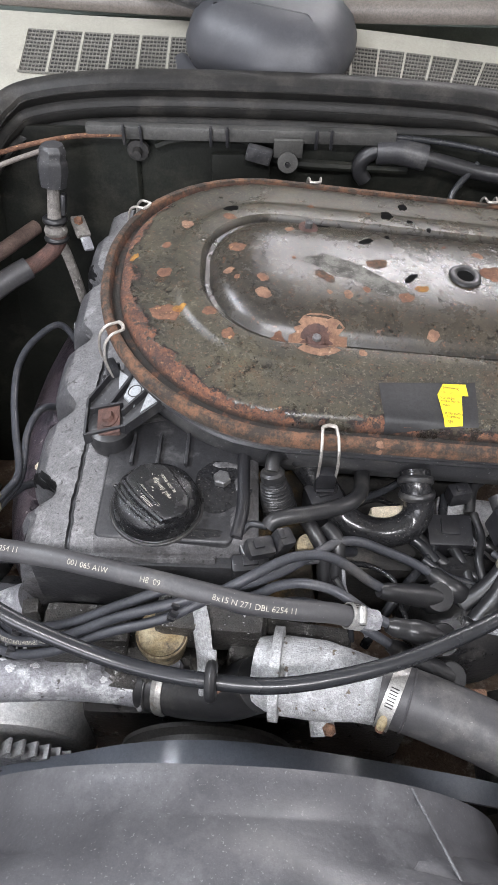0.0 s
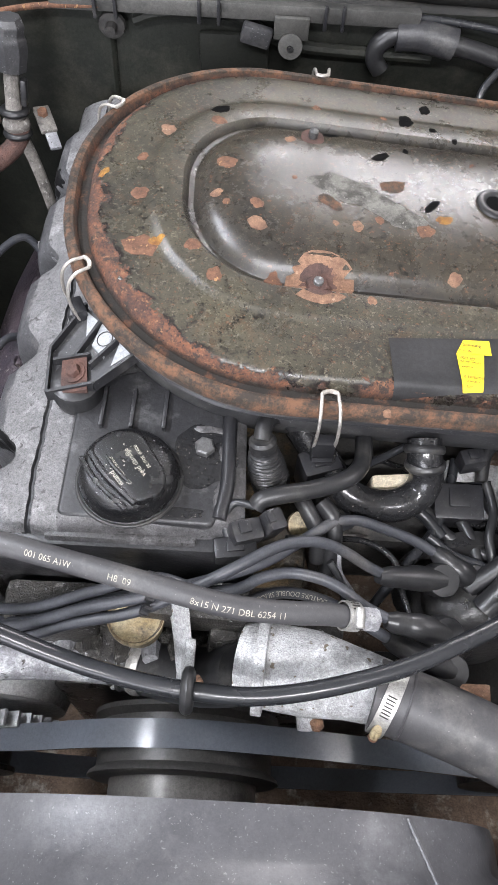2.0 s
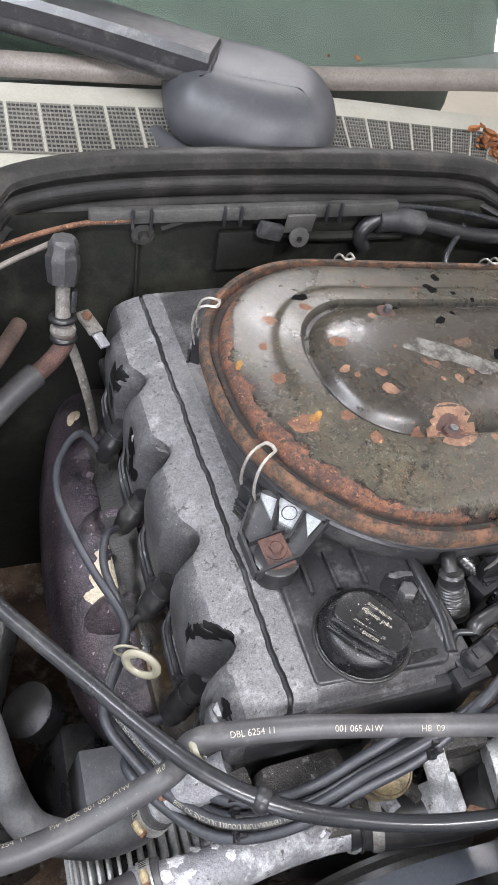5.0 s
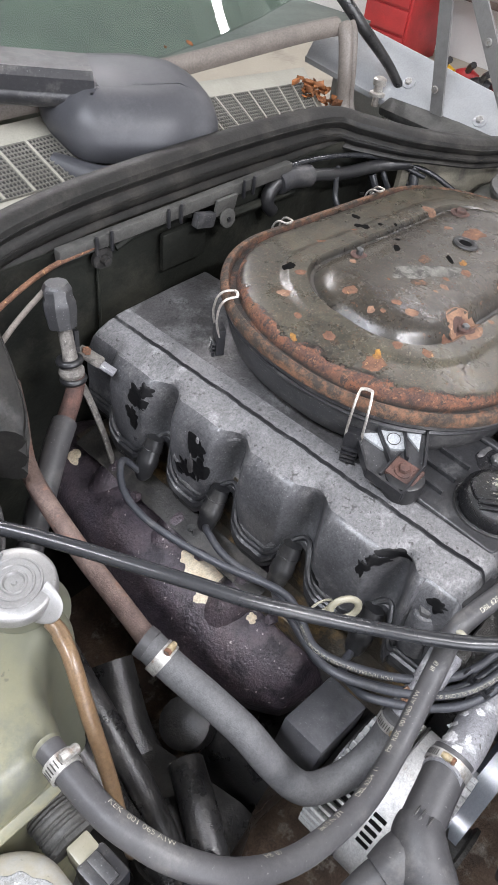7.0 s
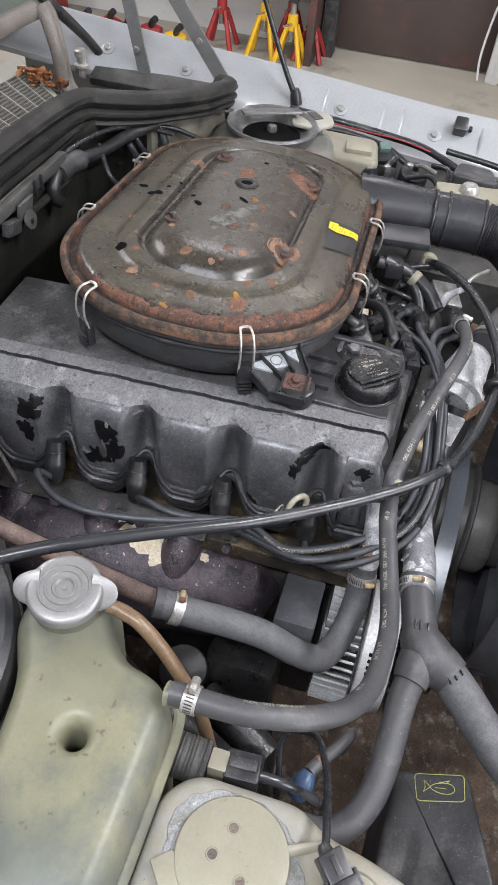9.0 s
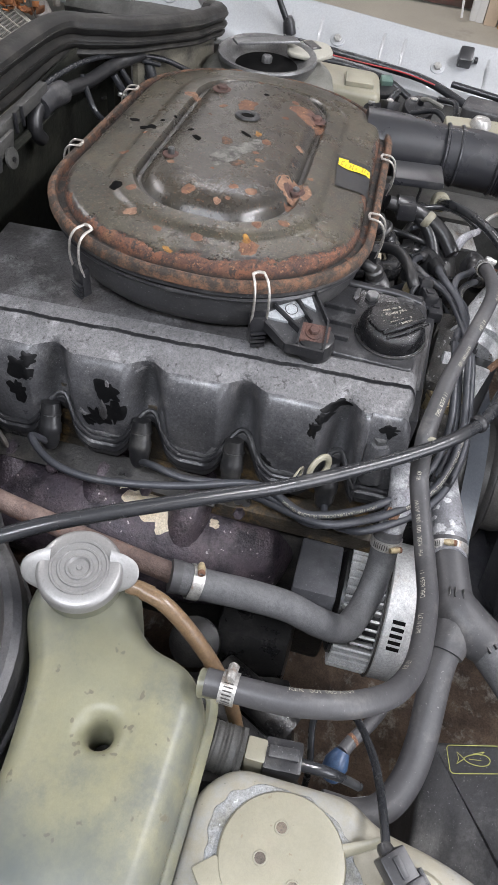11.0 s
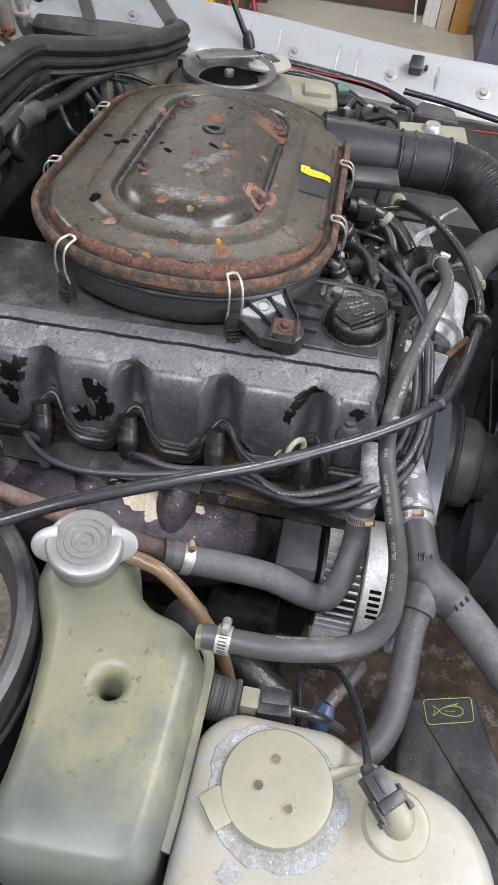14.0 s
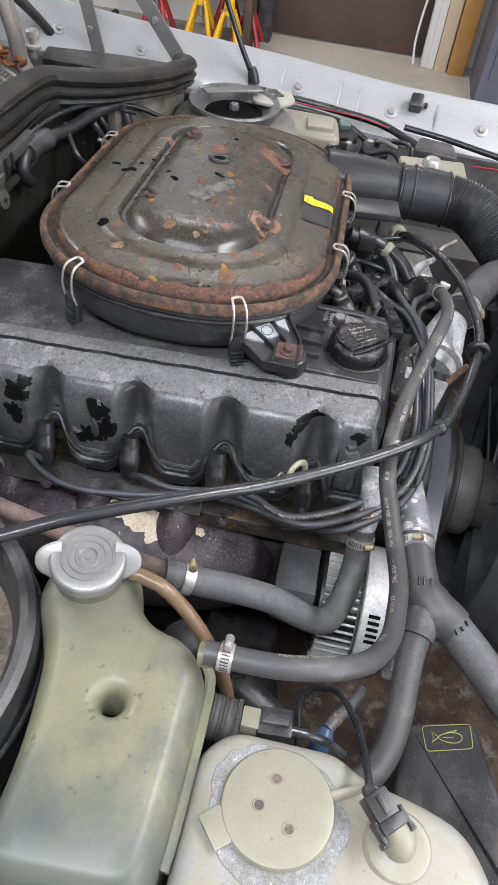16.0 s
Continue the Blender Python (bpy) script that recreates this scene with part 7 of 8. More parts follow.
for k in range(7):
    part("lug", tube([(-0.12 + k * 0.022, 0.285, 0.755 + 0.006 * (k % 3)), (-0.118 + k * 0.022, 0.272, 0.762 + 0.006 * (k % 3))], [0.008 + 0.001 * (k % 2), 0.006], 8, 3), (GRIME, ALU_DULL, GRIME)[k % 3], casting)
single("head_clamp", box((-0.150, 0.312, 0.795), (0.014, 0.014, 0.03), (0, 0, 10), 0.003), GRIME, "rough grey casting lug on the head", "casting lug")
part("front_face", box((-0.05, 0.332, 0.815), (0.19, 0.014, 0.085), bevel=0.004), COVER_DARK, engine, "dark front face below the valve cover")

# distributor with its angled boots
dist = thing("distributor_cap", (0.21, 0.30, 0.76), "black distributor cap with rubber lead boots", "distributor cap")
part("cap", lathe((0.215, 0.345, 0.755), (0.1, -1, 0.3), [(0, 0.045), (0.03, 0.045), (0.045, 0.038), (0.052, 0.028), (0.054, 0.01)], 28), OILY, dist)
part("cap_base", lathe((0.215, 0.36, 0.752), (0.1, -1, 0.3), [(0, 0.056), (0.014, 0.056), (0.016, 0.05)], 28), OILY, dist)
# injection pipes, boots and hoses beside the filter
UPIPE = [(0.066, 0.446, 0.858), (0.079, 0.429, 0.852), (0.093, 0.411, 0.845), (0.105, 0.396, 0.838), (0.117, 0.386, 0.833), (0.136, 0.383, 0.828), (0.154, 0.385, 0.828), (0.168, 0.393, 0.832), (0.1725, 0.402, 0.842), (0.169, 0.411, 0.855), (0.168, 0.424, 0.862)]
upipe = thing("breather_pipe", UPIPE[5], "shiny black U-shaped rubber breather pipe under the air filter", "hose")
part("pipe", tube(UPIPE, 0.0132, 20, 8), GLOSSY, upipe)
for p, d in (((0.170, 0.408, 0.851), (-0.1, 0.6, 0.8)), ((0.1685, 0.417, 0.8585), (0, 0.85, 0.5))):
    part("pipe_band", ring(p, d, 0.0136, 0.0022, 24, 1.6), RUBBER, upipe)
single("breather_hose", tube([(0.043, 0.355, 0.872), (0.047, 0.359, 0.876), (0.06, 0.363, 0.877), (0.077, 0.368, 0.875), (0.094, 0.375, 0.872), (0.109, 0.384, 0.868), (0.119, 0.398, 0.862), (0.123, 0.417, 0.856), (0.124, 0.44, 0.85)], 0.0066, 14, 8), RUBBER, "black rubber breather hose", "hose")
sleeve_boot = thing("ribbed_boot", (0.05, 0.395, 0.85), "ribbed black rubber boot with a thin bent hose", "rubber boot")
part("hose", tube([(0.068, 0.426, 0.868), (0.06, 0.428, 0.876), (0.051, 0.423, 0.882), (0.046, 0.414, 0.884), (0.045, 0.404, 0.88)], 0.0065, 12, 6), RUBBER, sleeve_boot)
part("boot_neck", lathe((0.045, 0.4045, 0.882), (0.15, -0.3, -1), [(0, 0.008), (0.002, 0.0102), (0.008, 0.0102), (0.009, 0.0092), (0.012, 0.0098)], 20), RUBBER, sleeve_boot)
part("bellows", tube([(0.0465, 0.4005, 0.872), (0.049, 0.397, 0.860), (0.053, 0.392, 0.846)], [0.0105, 0.0135, 0.0142], 22, 30, True, 1.0, 0.0007, 0.0028), RUBBER, sleeve_boot)
part("collar", lathe((0.0525, 0.3925, 0.848), (0.2, -0.2, -1), [(0, 0.0148), (0.008, 0.0148), (0.012, 0.012)], 20), RUBBER, sleeve_boot)
tangle = (((( 0.042, 0.354, 0.875), (0.028, 0.357, 0.872), (0.021, 0.345, 0.868), (0.026, 0.333, 0.86)), 0.0028, CABLE), (((0.206, 0.436, 0.812), (0.199, 0.406, 0.806), (0.186, 0.376, 0.806), (0.169, 0.354, 0.804), (0.157, 0.34, 0.8), (0.147, 0.329, 0.79), (0.13, 0.31, 0.76)), 0.0042, CABLE),
          (((0.205, 0.41, 0.802), (0.222, 0.389, 0.79), (0.238, 0.373, 0.78), (0.27, 0.34, 0.77)), 0.0048, CABLE), (((0.21, 0.412, 0.803), (0.23, 0.394, 0.79), (0.246, 0.382, 0.78), (0.28, 0.35, 0.77)), 0.0048, CABLE),
          (((0.074, 0.37, 0.862), (0.080, 0.360, 0.86), (0.088, 0.348, 0.85), (0.09, 0.335, 0.83)), 0.0062, RUBBER), (((0.09, 0.368, 0.858), (0.098, 0.358, 0.855), (0.10, 0.345, 0.845), (0.098, 0.33, 0.82)), 0.0068, RUBBER),
          (((0.066, 0.34, 0.85), (0.085, 0.345, 0.845), (0.10, 0.36, 0.83), (0.12, 0.38, 0.80)), 0.0045, LEAD), (((0.24, 0.41, 0.85), (0.25, 0.37, 0.835), (0.235, 0.345, 0.82), (0.21, 0.33, 0.80)), 0.009, RUBBER),
          (((0.17, 0.40, 0.81), (0.20, 0.37, 0.80), (0.24, 0.355, 0.80), (0.28, 0.35, 0.79)), 0.006, RUBBER), (((0.26, 0.39, 0.82), (0.30, 0.37, 0.81), (0.33, 0.36, 0.80), (0.36, 0.37, 0.78)), 0.006, CABLE),
          (((0.098, 0.33, 0.84), (0.106, 0.322, 0.83), (0.112, 0.316, 0.81), (0.115, 0.30, 0.79)), 0.0026, CABLE), (((0.104, 0.338, 0.842), (0.108, 0.33, 0.82), (0.12, 0.322, 0.80), (0.13, 0.31, 0.78)), 0.0022, ALU_DULL),
          (((0.27, 0.37, 0.83), (0.29, 0.34, 0.828), (0.30, 0.31, 0.82), (0.29, 0.28, 0.81)), 0.004, CABLE), (((0.235, 0.37, 0.822), (0.255, 0.352, 0.82), (0.28, 0.35, 0.81), (0.31, 0.36, 0.79)), 0.003, LEAD))
rng = random.Random(21)
more = []
for k in range(14):
    x, y, z = rng.uniform(0.07, 0.30), rng.uniform(0.36, 0.43), rng.uniform(0.79, 0.825)
    a = rng.uniform(-1.2, 0.9)
    p = [Vector((x, y, z))]
    for j in range(4):
        a += rng.uniform(-0.7, 0.7)
        p.append(p[-1] + Vector((0.024 * math.cos(a), 0.024 * math.sin(a), rng.uniform(-0.010, 0.007))))
    more.append((tuple(tuple(q) for q in p), rng.choice((0.0018, 0.0024, 0.0036, 0.005)), rng.choice((CABLE, GLOSSY, RUBBER, CABLE))))
for pts, r, m_ in tangle + tuple(more):
    single("engine_wire", tube(pts, r, 10, 7), m_, "black wire or small hose between air filter and distributor", "wire", "small wires and hoses")
for c, size, turn in (((0.036, 0.338, 0.865), (0.022, 0.016, 0.02), (10, 10, 20)), ((0.053, 0.345, 0.866), (0.014, 0.016, 0.024), (10, 20, 30)), ((0.214, 0.428, 0.826), (0.020, 0.014, 0.018), (0, 0, 14)), ((0.25, 0.385, 0.84), (0.035, 0.025, 0.022), (0, 10, 12)), ((0.09, 0.405, 0.835), (0.03, 0.022, 0.04), (0, 0, 20)), ((0.205, 0.40, 0.80), (0.04, 0.03, 0.03), (10, 0, 0)), ((0.03, 0.328, 0.858), (0.03, 0.016, 0.014), (0, 0, 8))):
    plug = thing("wire_connector", c, "black plastic wire connector among the injection parts", "connector", "wire connectors")
    part("shell", box(c, size, turn, 0.003), PLASTIC, plug)
    part("latch", box((c[0], c[1], c[2] + size[2] * 0.5), (size[0] * 0.4, size[1] * 0.5, 0.004), turn, 0.001), PLASTIC, plug)
single("brass_union", lathe((0.075, 0.358, 0.838), (0.2, -0.4, 1), [(0, 0.009), (0.006, 0.0105), (0.012, 0.0105), (0.013, 0.007)], 18), STAINED, "brass coloured pipe union", "pipe union")
single("intake_manifold", join(box((0.17, 0.5, 0.74), (0.16, 0.26, 0.09), (0, 0, 0), 0.02), tube([(0.10, 0.42, 0.74), (0.16, 0.41, 0.76), (0.22, 0.42, 0.75)], 0.022, 14, 6)), DARK_METAL, "grimy intake manifold below the air filter", "intake manifold")
single("pale_flange", box((0.15, 0.407, 0.815), (0.034, 0.012, 0.03), (10, 0, 6), 0.004), CREAM, "cream stained flange behind the breather pipe", "flange")
single("bright_bracket", box((0.232, 0.418, 0.785), (0.072, 0.05, 0.042), (14, 0, -6), 0.010), ALU, "bright metal bracket beside the distributor", "bracket")
single("bright_bracket", box((0.29, 0.30, 0.79), (0.05, 0.04, 0.006), (12, -8, 20), 0.002), STEEL, "bright metal throttle bracket", "bracket")
single("rusty_plate", box((0.205, 0.25, 0.80), (0.022, 0.018, 0.006), (10, 0, 0), 0.002), RUST_PALE, "small rusty plate near the top hose", "bracket")
lever = thing("throttle_lever", (0.24, 0.31, 0.8), "grey throttle lever with rods", "lever")
part("lever_arm", tube([(0.22, 0.31, 0.812), (0.25, 0.298, 0.816), (0.275, 0.28, 0.815)], [0.008, 0.006, 0.004], 10, 5, flat=0.6), ALU_DULL, lever)
part("rod", tube([(0.275, 0.28, 0.818), (0.30, 0.27, 0.822), (0.33, 0.25, 0.82)], 0.003, 8, 4), STEEL, lever)
single("vacuum_pipe", tube([(0.245, 0.40, 0.85), (0.25, 0.36, 0.835), (0.235, 0.33, 0.825), (0.215, 0.31, 0.81)], 0.010, 14, 7), RUBBER, "black rubber hose with a pale clip", "hose")
single("pale_hose_clip", ring((0.2455, 0.352, 0.832), (-0.3, -1, -0.4), 0.0108, 0.0018, 20, 3), CREAM_PLASTIC, "pale clip round a black hose", "hose clip")

# ---- belts, pulleys, alternator, fan ----
fan = thing("fan_hub", (0.0, 0.2, 0.55), "dark grey viscous fan hub with its pulley", "fan hub")
HC = (-0.005, 0.0, 0.640)
part("hub", lathe((HC[0], 0.166, HC[2]), (0, 1, 0), [(0, 0.03), (0.0, 0.056), (0.004, 0.061), (0.012, 0.063), (0.038, 0.063)], 44), HUB, fan, "grey-brown fan hub")
part("hub_core", lathe((HC[0], 0.126, HC[2]), (0, 1, 0), [(0, 0.02), (0.0, 0.044), (0.006, 0.048), (0.042, 0.048)], 36), HUB_DARK, fan, "dark viscous coupling behind the blades")
part("pulley", lathe((HC[0], 0.200, HC[2]), (0, 1, 0), [(0, 0.05), (0.0, 0.078), (0.002, 0.082), (0.005, 0.081), (0.009, 0.0755), (0.045, 0.0755), (0.05, 0.081), (0.054, 0.081), (0.054, 0.03)], 44), HUB_DARK, fan)
for k in range(9):
    t = math.tau * k / 9
    c, s = math.cos(t), math.sin(t)
    root, tip = 0.044, 0.19
    rows_b = []
    for i in range(5):
        r = root + (tip - root) * i / 4
        w = 0.022 + 0.012 * i / 4
        rows_b.append([(HC[0] + c * r - s * u * w, 0.135 + v + u * 0.016, HC[2] + s * r + c * u * w) for u, v in ((-1, 0), (0, 0.005), (1, 0), (1, -0.003), (0, 0.002), (-1, -0.003))])
    part("blade", loft(rows_b), SHROUD, fan)
belt_y = 0.2285
belt = thing("drive_belt", (0, belt_y, 0.6), "smooth black drive belt running over the pulleys", "drive belt")
def belt_strip(pts, half=0.011, thick=0.004):
    path = smooth_path(pts, 8)
    loops_ = []
    for p, (a, _, _) in zip(path, frames(path)):
        n = Vector((-a.z, 0, a.x))
        loops_.append([p + n * o + Vector((0, w, 0)) for o, w in ((0, -half), (thick, -half), (thick, half), (0, half))])
    return loft(loops_)


part("upper_run", belt_strip([(0.34, belt_y, 0.58), (0.25, belt_y, 0.636), (0.15, belt_y, 0.678), (0.07, belt_y, 0.706), (0.0, belt_y, 0.718), (-0.07, belt_y, 0.701), (-0.14, belt_y, 0.659), (-0.195, belt_y, 0.635), (-0.235, belt_y, 0.60), (-0.242, belt_y, 0.55)]), BELT, belt)
part("lower_run", belt_strip([(0.33, belt_y, 0.50), (0.15, belt_y, 0.47), (-0.1, belt_y, 0.46), (-0.22, belt_y, 0.5)]), BELT, belt)
single("steering_pump", join(lathe((0.32, 0.22, 0.56), (0, 1, 0), [(0, 0.03), (0, 0.062), (0.03, 0.062), (0.032, 0.05), (0.12, 0.05), (0.122, 0.02)], 32), lathe((0.32, 0.19, 0.56), (0, 1, 0), [(0, 0.02), (0.03, 0.02)], 16)), DARK_METAL, "dark belt-driven pump beside the fan hub", "pump")
group_at(*SIDE_GROUPS["alternator"])
AC = (-0.200, 0.0, 0.615)
alt = thing("alternator", (AC[0], 0.31, AC[2] - 0.06), "aluminium alternator with slotted ends and a toothed cooling fan", "alternator")
part("housing", lathe((AC[0], 0.276, AC[2]), (0, 1, 0), [(0, 0.05), (0.0, 0.072), (0.012, 0.076), (0.034, 0.076), (0.038, 0.072), (0.039, 0.05)], 40), ALU_BRIGHT, alt)
part("rear_shell", lathe((AC[0], 0.314, AC[2]), (0, 1, 0), [(0, 0.05), (0.0, 0.064), (0.044, 0.062), (0.050, 0.05), (0.052, 0.02)], 36), OILY, alt)
for k in range(48):
    t = math.tau * k / 48
    c, s = math.cos(t), math.sin(t)
    part("slat", box((AC[0] + c * 0.0690, 0.3350, AC[2] + s * 0.0690), (0.012, 0.040, 0.0028), (0, -math.degrees(t) + 24, 0), 0.0008), ALU_BRIGHT, alt)
for k in range(40):
    t = math.tau * k / 40
    c, s = math.cos(t), math.sin(t)
    part("fan_tooth", box((AC[0] + c * 0.066, 0.258, AC[2] + s * 0.066), (0.018, 0.013, 0.0035), (0, -math.degrees(t) + 25, 0), 0.001), ALU, alt)
for k in range(5):
    t = radians(129 + 5.5 * k)
    part("vent_slot", box((AC[0] + math.cos(t) * 0.0757, 0.2965, AC[2] + math.sin(t) * 0.0757), (0.0012, 0.013, 0.0042), (0, -math.degrees(t), 0), 0.0005), BLACK, alt)
part("case_seam", ring((AC[0], 0.313, AC[2]), (0, 1, 0), 0.0762, 0.0012, 44), DARK_METAL, alt)
part("fan_disc", lathe((AC[0], 0.252, AC[2]), (0, 1, 0), [(0, 0.03), (0.0, 0.058), (0.004, 0.06), (0.005, 0.03)], 36), ALU_DULL, alt)
part("pulley", lathe((AC[0], 0.224, AC[2]), (0, 1, 0), [(0, 0.02), (0, 0.036), (0.004, 0.036), (0.006, 0.031), (0.02, 0.031), (0.024, 0.036), (0.026, 0.02)], 28), DARK_METAL, alt)
part("regulator", box((-0.222, 0.388, 0.668), (0.075, 0.045, 0.05), (0, 12, 0), 0.003), SHROUD, alt, "flat black cover plate")
group_at()
shroud = thing("fan_shroud", (0.02, 0.1, 0.5), "dusty black plastic fan shroud at the front of the engine bay", "fan shroud")
sx, sz, sr = 0.015, 0.684, 0.214
def shroud_loop(y, r, top=None, n=72):
    made = []
    for k in range(n):
        t = math.tau * k / n
        c, s = math.cos(t), math.sin(t)
        squeeze = 1 / max((abs(c) ** 3.2 + abs(s) ** 3.2) ** (1 / 3.2), 1e-6) if top else 1.0 / ((abs(c) ** 2.3 + abs(s) ** 2.3) ** (1 / 2.3))
        made.append((sx + r * c * squeeze * (1.35 if top else 1), y, sz + r * s * squeeze))
    return made


sh = [shroud_loop(0.168, 0.207), shroud_loop(0.168, 0.212), shroud_loop(0.160, 0.214), shroud_loop(0.142, 0.215), shroud_loop(0.138, 0.218), shroud_loop(0.118, 0.226), shroud_loop(0.10, 0.232, True), shroud_loop(0.05, 0.235, True), shroud_loop(0.02, 0.235, True), shroud_loop(0.02, 0.228, True), shroud_loop(0.095, 0.222, True), shroud_loop(0.14, 0.207)]
part("shell", loft(sh, False, False), SHROUD, shroud)
part("seam", tube([(0.137, 0.166, 0.868), (0.15, 0.13, 0.88), (0.165, 0.09, 0.89)], 0.0012, 8, 5), SHROUD, shroud)
for k in range(9):
    part("cast_mark", box((-0.03 + k * 0.0072, 0.104 - abs(k - 4) * 0.0002, 0.9135 - abs(k - 4) * 0.0004), (0.0042, 0.006, 0.0008), (-12, 0, 0), 0.0002), PLASTIC_DUSTY, shroud)
single("radiator", join(box((0.02, 0.0, 0.64), (0.66, 0.04, 0.50), bevel=0.006), box((0.02, 0.0, 0.885), (0.68, 0.05, 0.03), bevel=0.01)), DARK_METAL, "dark radiator at the front of the engine bay", "radiator")

# ---- expansion tank ----
group_at(*SIDE_GROUPS["tank"])
tank = thing("expansion_tank", (-0.54, 0.5, 0.62), "yellowed translucent coolant expansion tank with a metal screw cap", "coolant tank")
outline = round_outline([(-0.385, 0.535), (-0.392, 0.578), (-0.432, 0.586), (-0.470, 0.562), (-0.540, 0.552), (-0.616, 0.556), (-0.612, 0.446), (-0.540, 0.444), (-0.462, 0.444), (-0.440, 0.462), (-0.434, 0.49), (-0.418, 0.507), (-0.392, 0.512)], [0.02, 0.02, 0.02, 0.04, 0.04, 0.03, 0.03, 0.02, 0.018, 0.02, 0.02, 0.02, 0.018], 6)


def tank_slope(x, y):
    return 0.03 * (x + 0.45) + 0.004


HOLE = (-0.500, 0.502)
bm = bmesh.new()
rings = []
for d, z in ((0.0, 0.64), (0.0, 0.855), (0.0006, 0.868), (0.0022, 0.878), (0.0052, 0.8865), (0.0100, 0.8925), (0.016, 0.8955)):
    rings.append([bm.verts.new((p.x, p.y, z + (tank_slope(p.x, p.y) if z > 0.8 else 0))) for p in inset(outline, d)])
for a, b in zip(rings, rings[1:]):
    for k in range(len(a)):
        bm.faces.new((a[k], a[(k + 1) % len(a)], b[(k + 1) % len(a)], b[k]))
bm.faces.new(rings[0][::-1])
hole_rings = []
for r, dz in ((0.0185, 0.0), (0.0150, -0.0010), (0.0115, -0.0034), (0.0088, -0.0080), (0.0078, -0.016), (0.0078, -0.05)):
    hole_rings.append([bm.verts.new((HOLE[0] + r * math.cos(math.tau * k / 24), HOLE[1] + r * math.sin(math.tau * k / 24), 0.8955 + dz + tank_slope(*HOLE))) for k in range(24)])
for a, b in zip(hole_rings, hole_rings[1:]):
    for k in range(24):
        bm.faces.new((a[k], b[k], b[(k + 1) % 24], a[(k + 1) % 24]))
edges = [bm.edges.get((r_[k], r_[(k + 1) % len(r_)])) or bm.edges.new((r_[k], r_[(k + 1) % len(r_)])) for r_ in (rings[-1], hole_rings[0]) for k in range(len(r_))]
bmesh.ops.triangle_fill(bm, use_beauty=True, use_dissolve=False, edges=edges)
tank_body = part("tank_body", bm, TANK, tank, "translucent yellow-green plastic tank body")
part("hole_floor", lathe((HOLE[0], HOLE[1], 0.852), (0, 0, 1), [(0, 0.0077), (0.001, 0.0077)], 20), OILY, tank_body)
part("weld_seam", tube([(-0.446, 0.449, 0.868), (-0.465, 0.4425, 0.866), (-0.55, 0.4425, 0.864), (-0.582, 0.4440, 0.862)], 0.0052, 8, 6, flat=0.6), TANK, tank_body)

RC_ = Vector((-0.4125, 0.5475, 0.912))
tilt = Vector((-0.10, -0.03, 1)).normalized()
part("neck", lathe(RC_ - tilt * 0.03, tilt, [(0, 0.032), (0.012, 0.027), (0.016, 0.026), (0.022, 0.0262), (0.026, 0.026), (0.034, 0.0255)], 32), TANK, tank_body)
prof_cap = [(0.0, 0.028), (0.001, 0.0295), (0.0075, 0.0295), (0.0095, 0.0285), (0.0105, 0.0265), (0.0108, 0.0205), (0.0118, 0.020), (0.0118, 0.0188), (0.0108, 0.0182), (0.0106, 0.0152), (0.0118, 0.0146), (0.0118, 0.0134), (0.0108, 0.0128), (0.0105, 0.0098), (0.0116, 0.009), (0.0116, 0.0078), (0.0095, 0.0066), (0.0095, 0.0022), (0.0105, 0.0016), (0.0105, 0.0002)]
tcap = part("screw_cap", lathe(RC_ + tilt * 0.002, tilt, [(h, r * 0.95) for h, r in prof_cap], 44), CAP_METAL, tank, "tarnished round metal pressure cap with two ears")
side_v = Vector((-0.25, 1, 0.02)).normalized()
for s in (-1, 1):
    c = RC_ + tilt * 0.005 + side_v * s * 0.031
    part("cap_ear", tube([RC_ + tilt * 0.0070 + side_v * s * 0.019, c + tilt * 0.0018 - side_v * s * 0.004, c + tilt * 0.0015 + side_v * s * 0.002, c + tilt * 0.0013 + side_v * s * 0.0055, c + tilt * 0.0012 + side_v * s * 0.0070], [0.0150, 0.0125, 0.0095, 0.0060, 0.0022], 16, 5, flat=0.16), CAP_METAL, tcap)
part("spout", tube([(-0.408, 0.517, 0.907), (-0.408, 0.508, 0.906), (-0.409, 0.500, 0.905)], 0.0055, 12, 4), BROWN_TUBE, tank)
single("overflow_tube", tube([(-0.409, 0.506, 0.906), (-0.412, 0.492, 0.904), (-0.417, 0.476, 0.893), (-0.421, 0.461, 0.873), (-0.423, 0.448, 0.845), (-0.424, 0.437, 0.81), (-0.424, 0.428, 0.76), (-0.42, 0.42, 0.69)], 0.0056, 14, 8), BROWN_TUBE, "browned clear plastic overflow tube hanging from the tank", "tube")
part("outlet", tube([(-0.458, 0.452, 0.905), (-0.458, 0.43, 0.909)], [0.009, 0.0068], 14, 3), TANK, tank)
sensor = thing("level_sensor", (-0.465, 0.43, 0.84), "grey threaded coolant level sensor with a cream and black plug", "level sensor")
part("thread", tube([(-0.468, 0.446, 0.836), (-0.468, 0.420, 0.833)], 0.0165, 22, 20, True, 1, 0.0006, 0.003), BAY_PAINT, sensor)
part("flange", lathe((-0.468, 0.421, 0.833), (0, -1, -0.1), [(0, 0.0185), (0.003, 0.0185), (0.004, 0.012)], 6), BAY_PAINT, sensor)
part("cream_plug", box((-0.467, 0.409, 0.834), (0.016, 0.014, 0.026), (0, 0, 0), 0.002), CREAM_PLASTIC, sensor)
part("black_plug", box((-0.466, 0.391, 0.834), (0.022, 0.026, 0.026), (0, 0, 4), 0.003), PLASTIC, sensor)
part("plug_clip", box((-0.466, 0.391, 0.849), (0.008, 0.02, 0.004), (0, 0, 4), 0.001), PLASTIC_DUSTY, sensor)
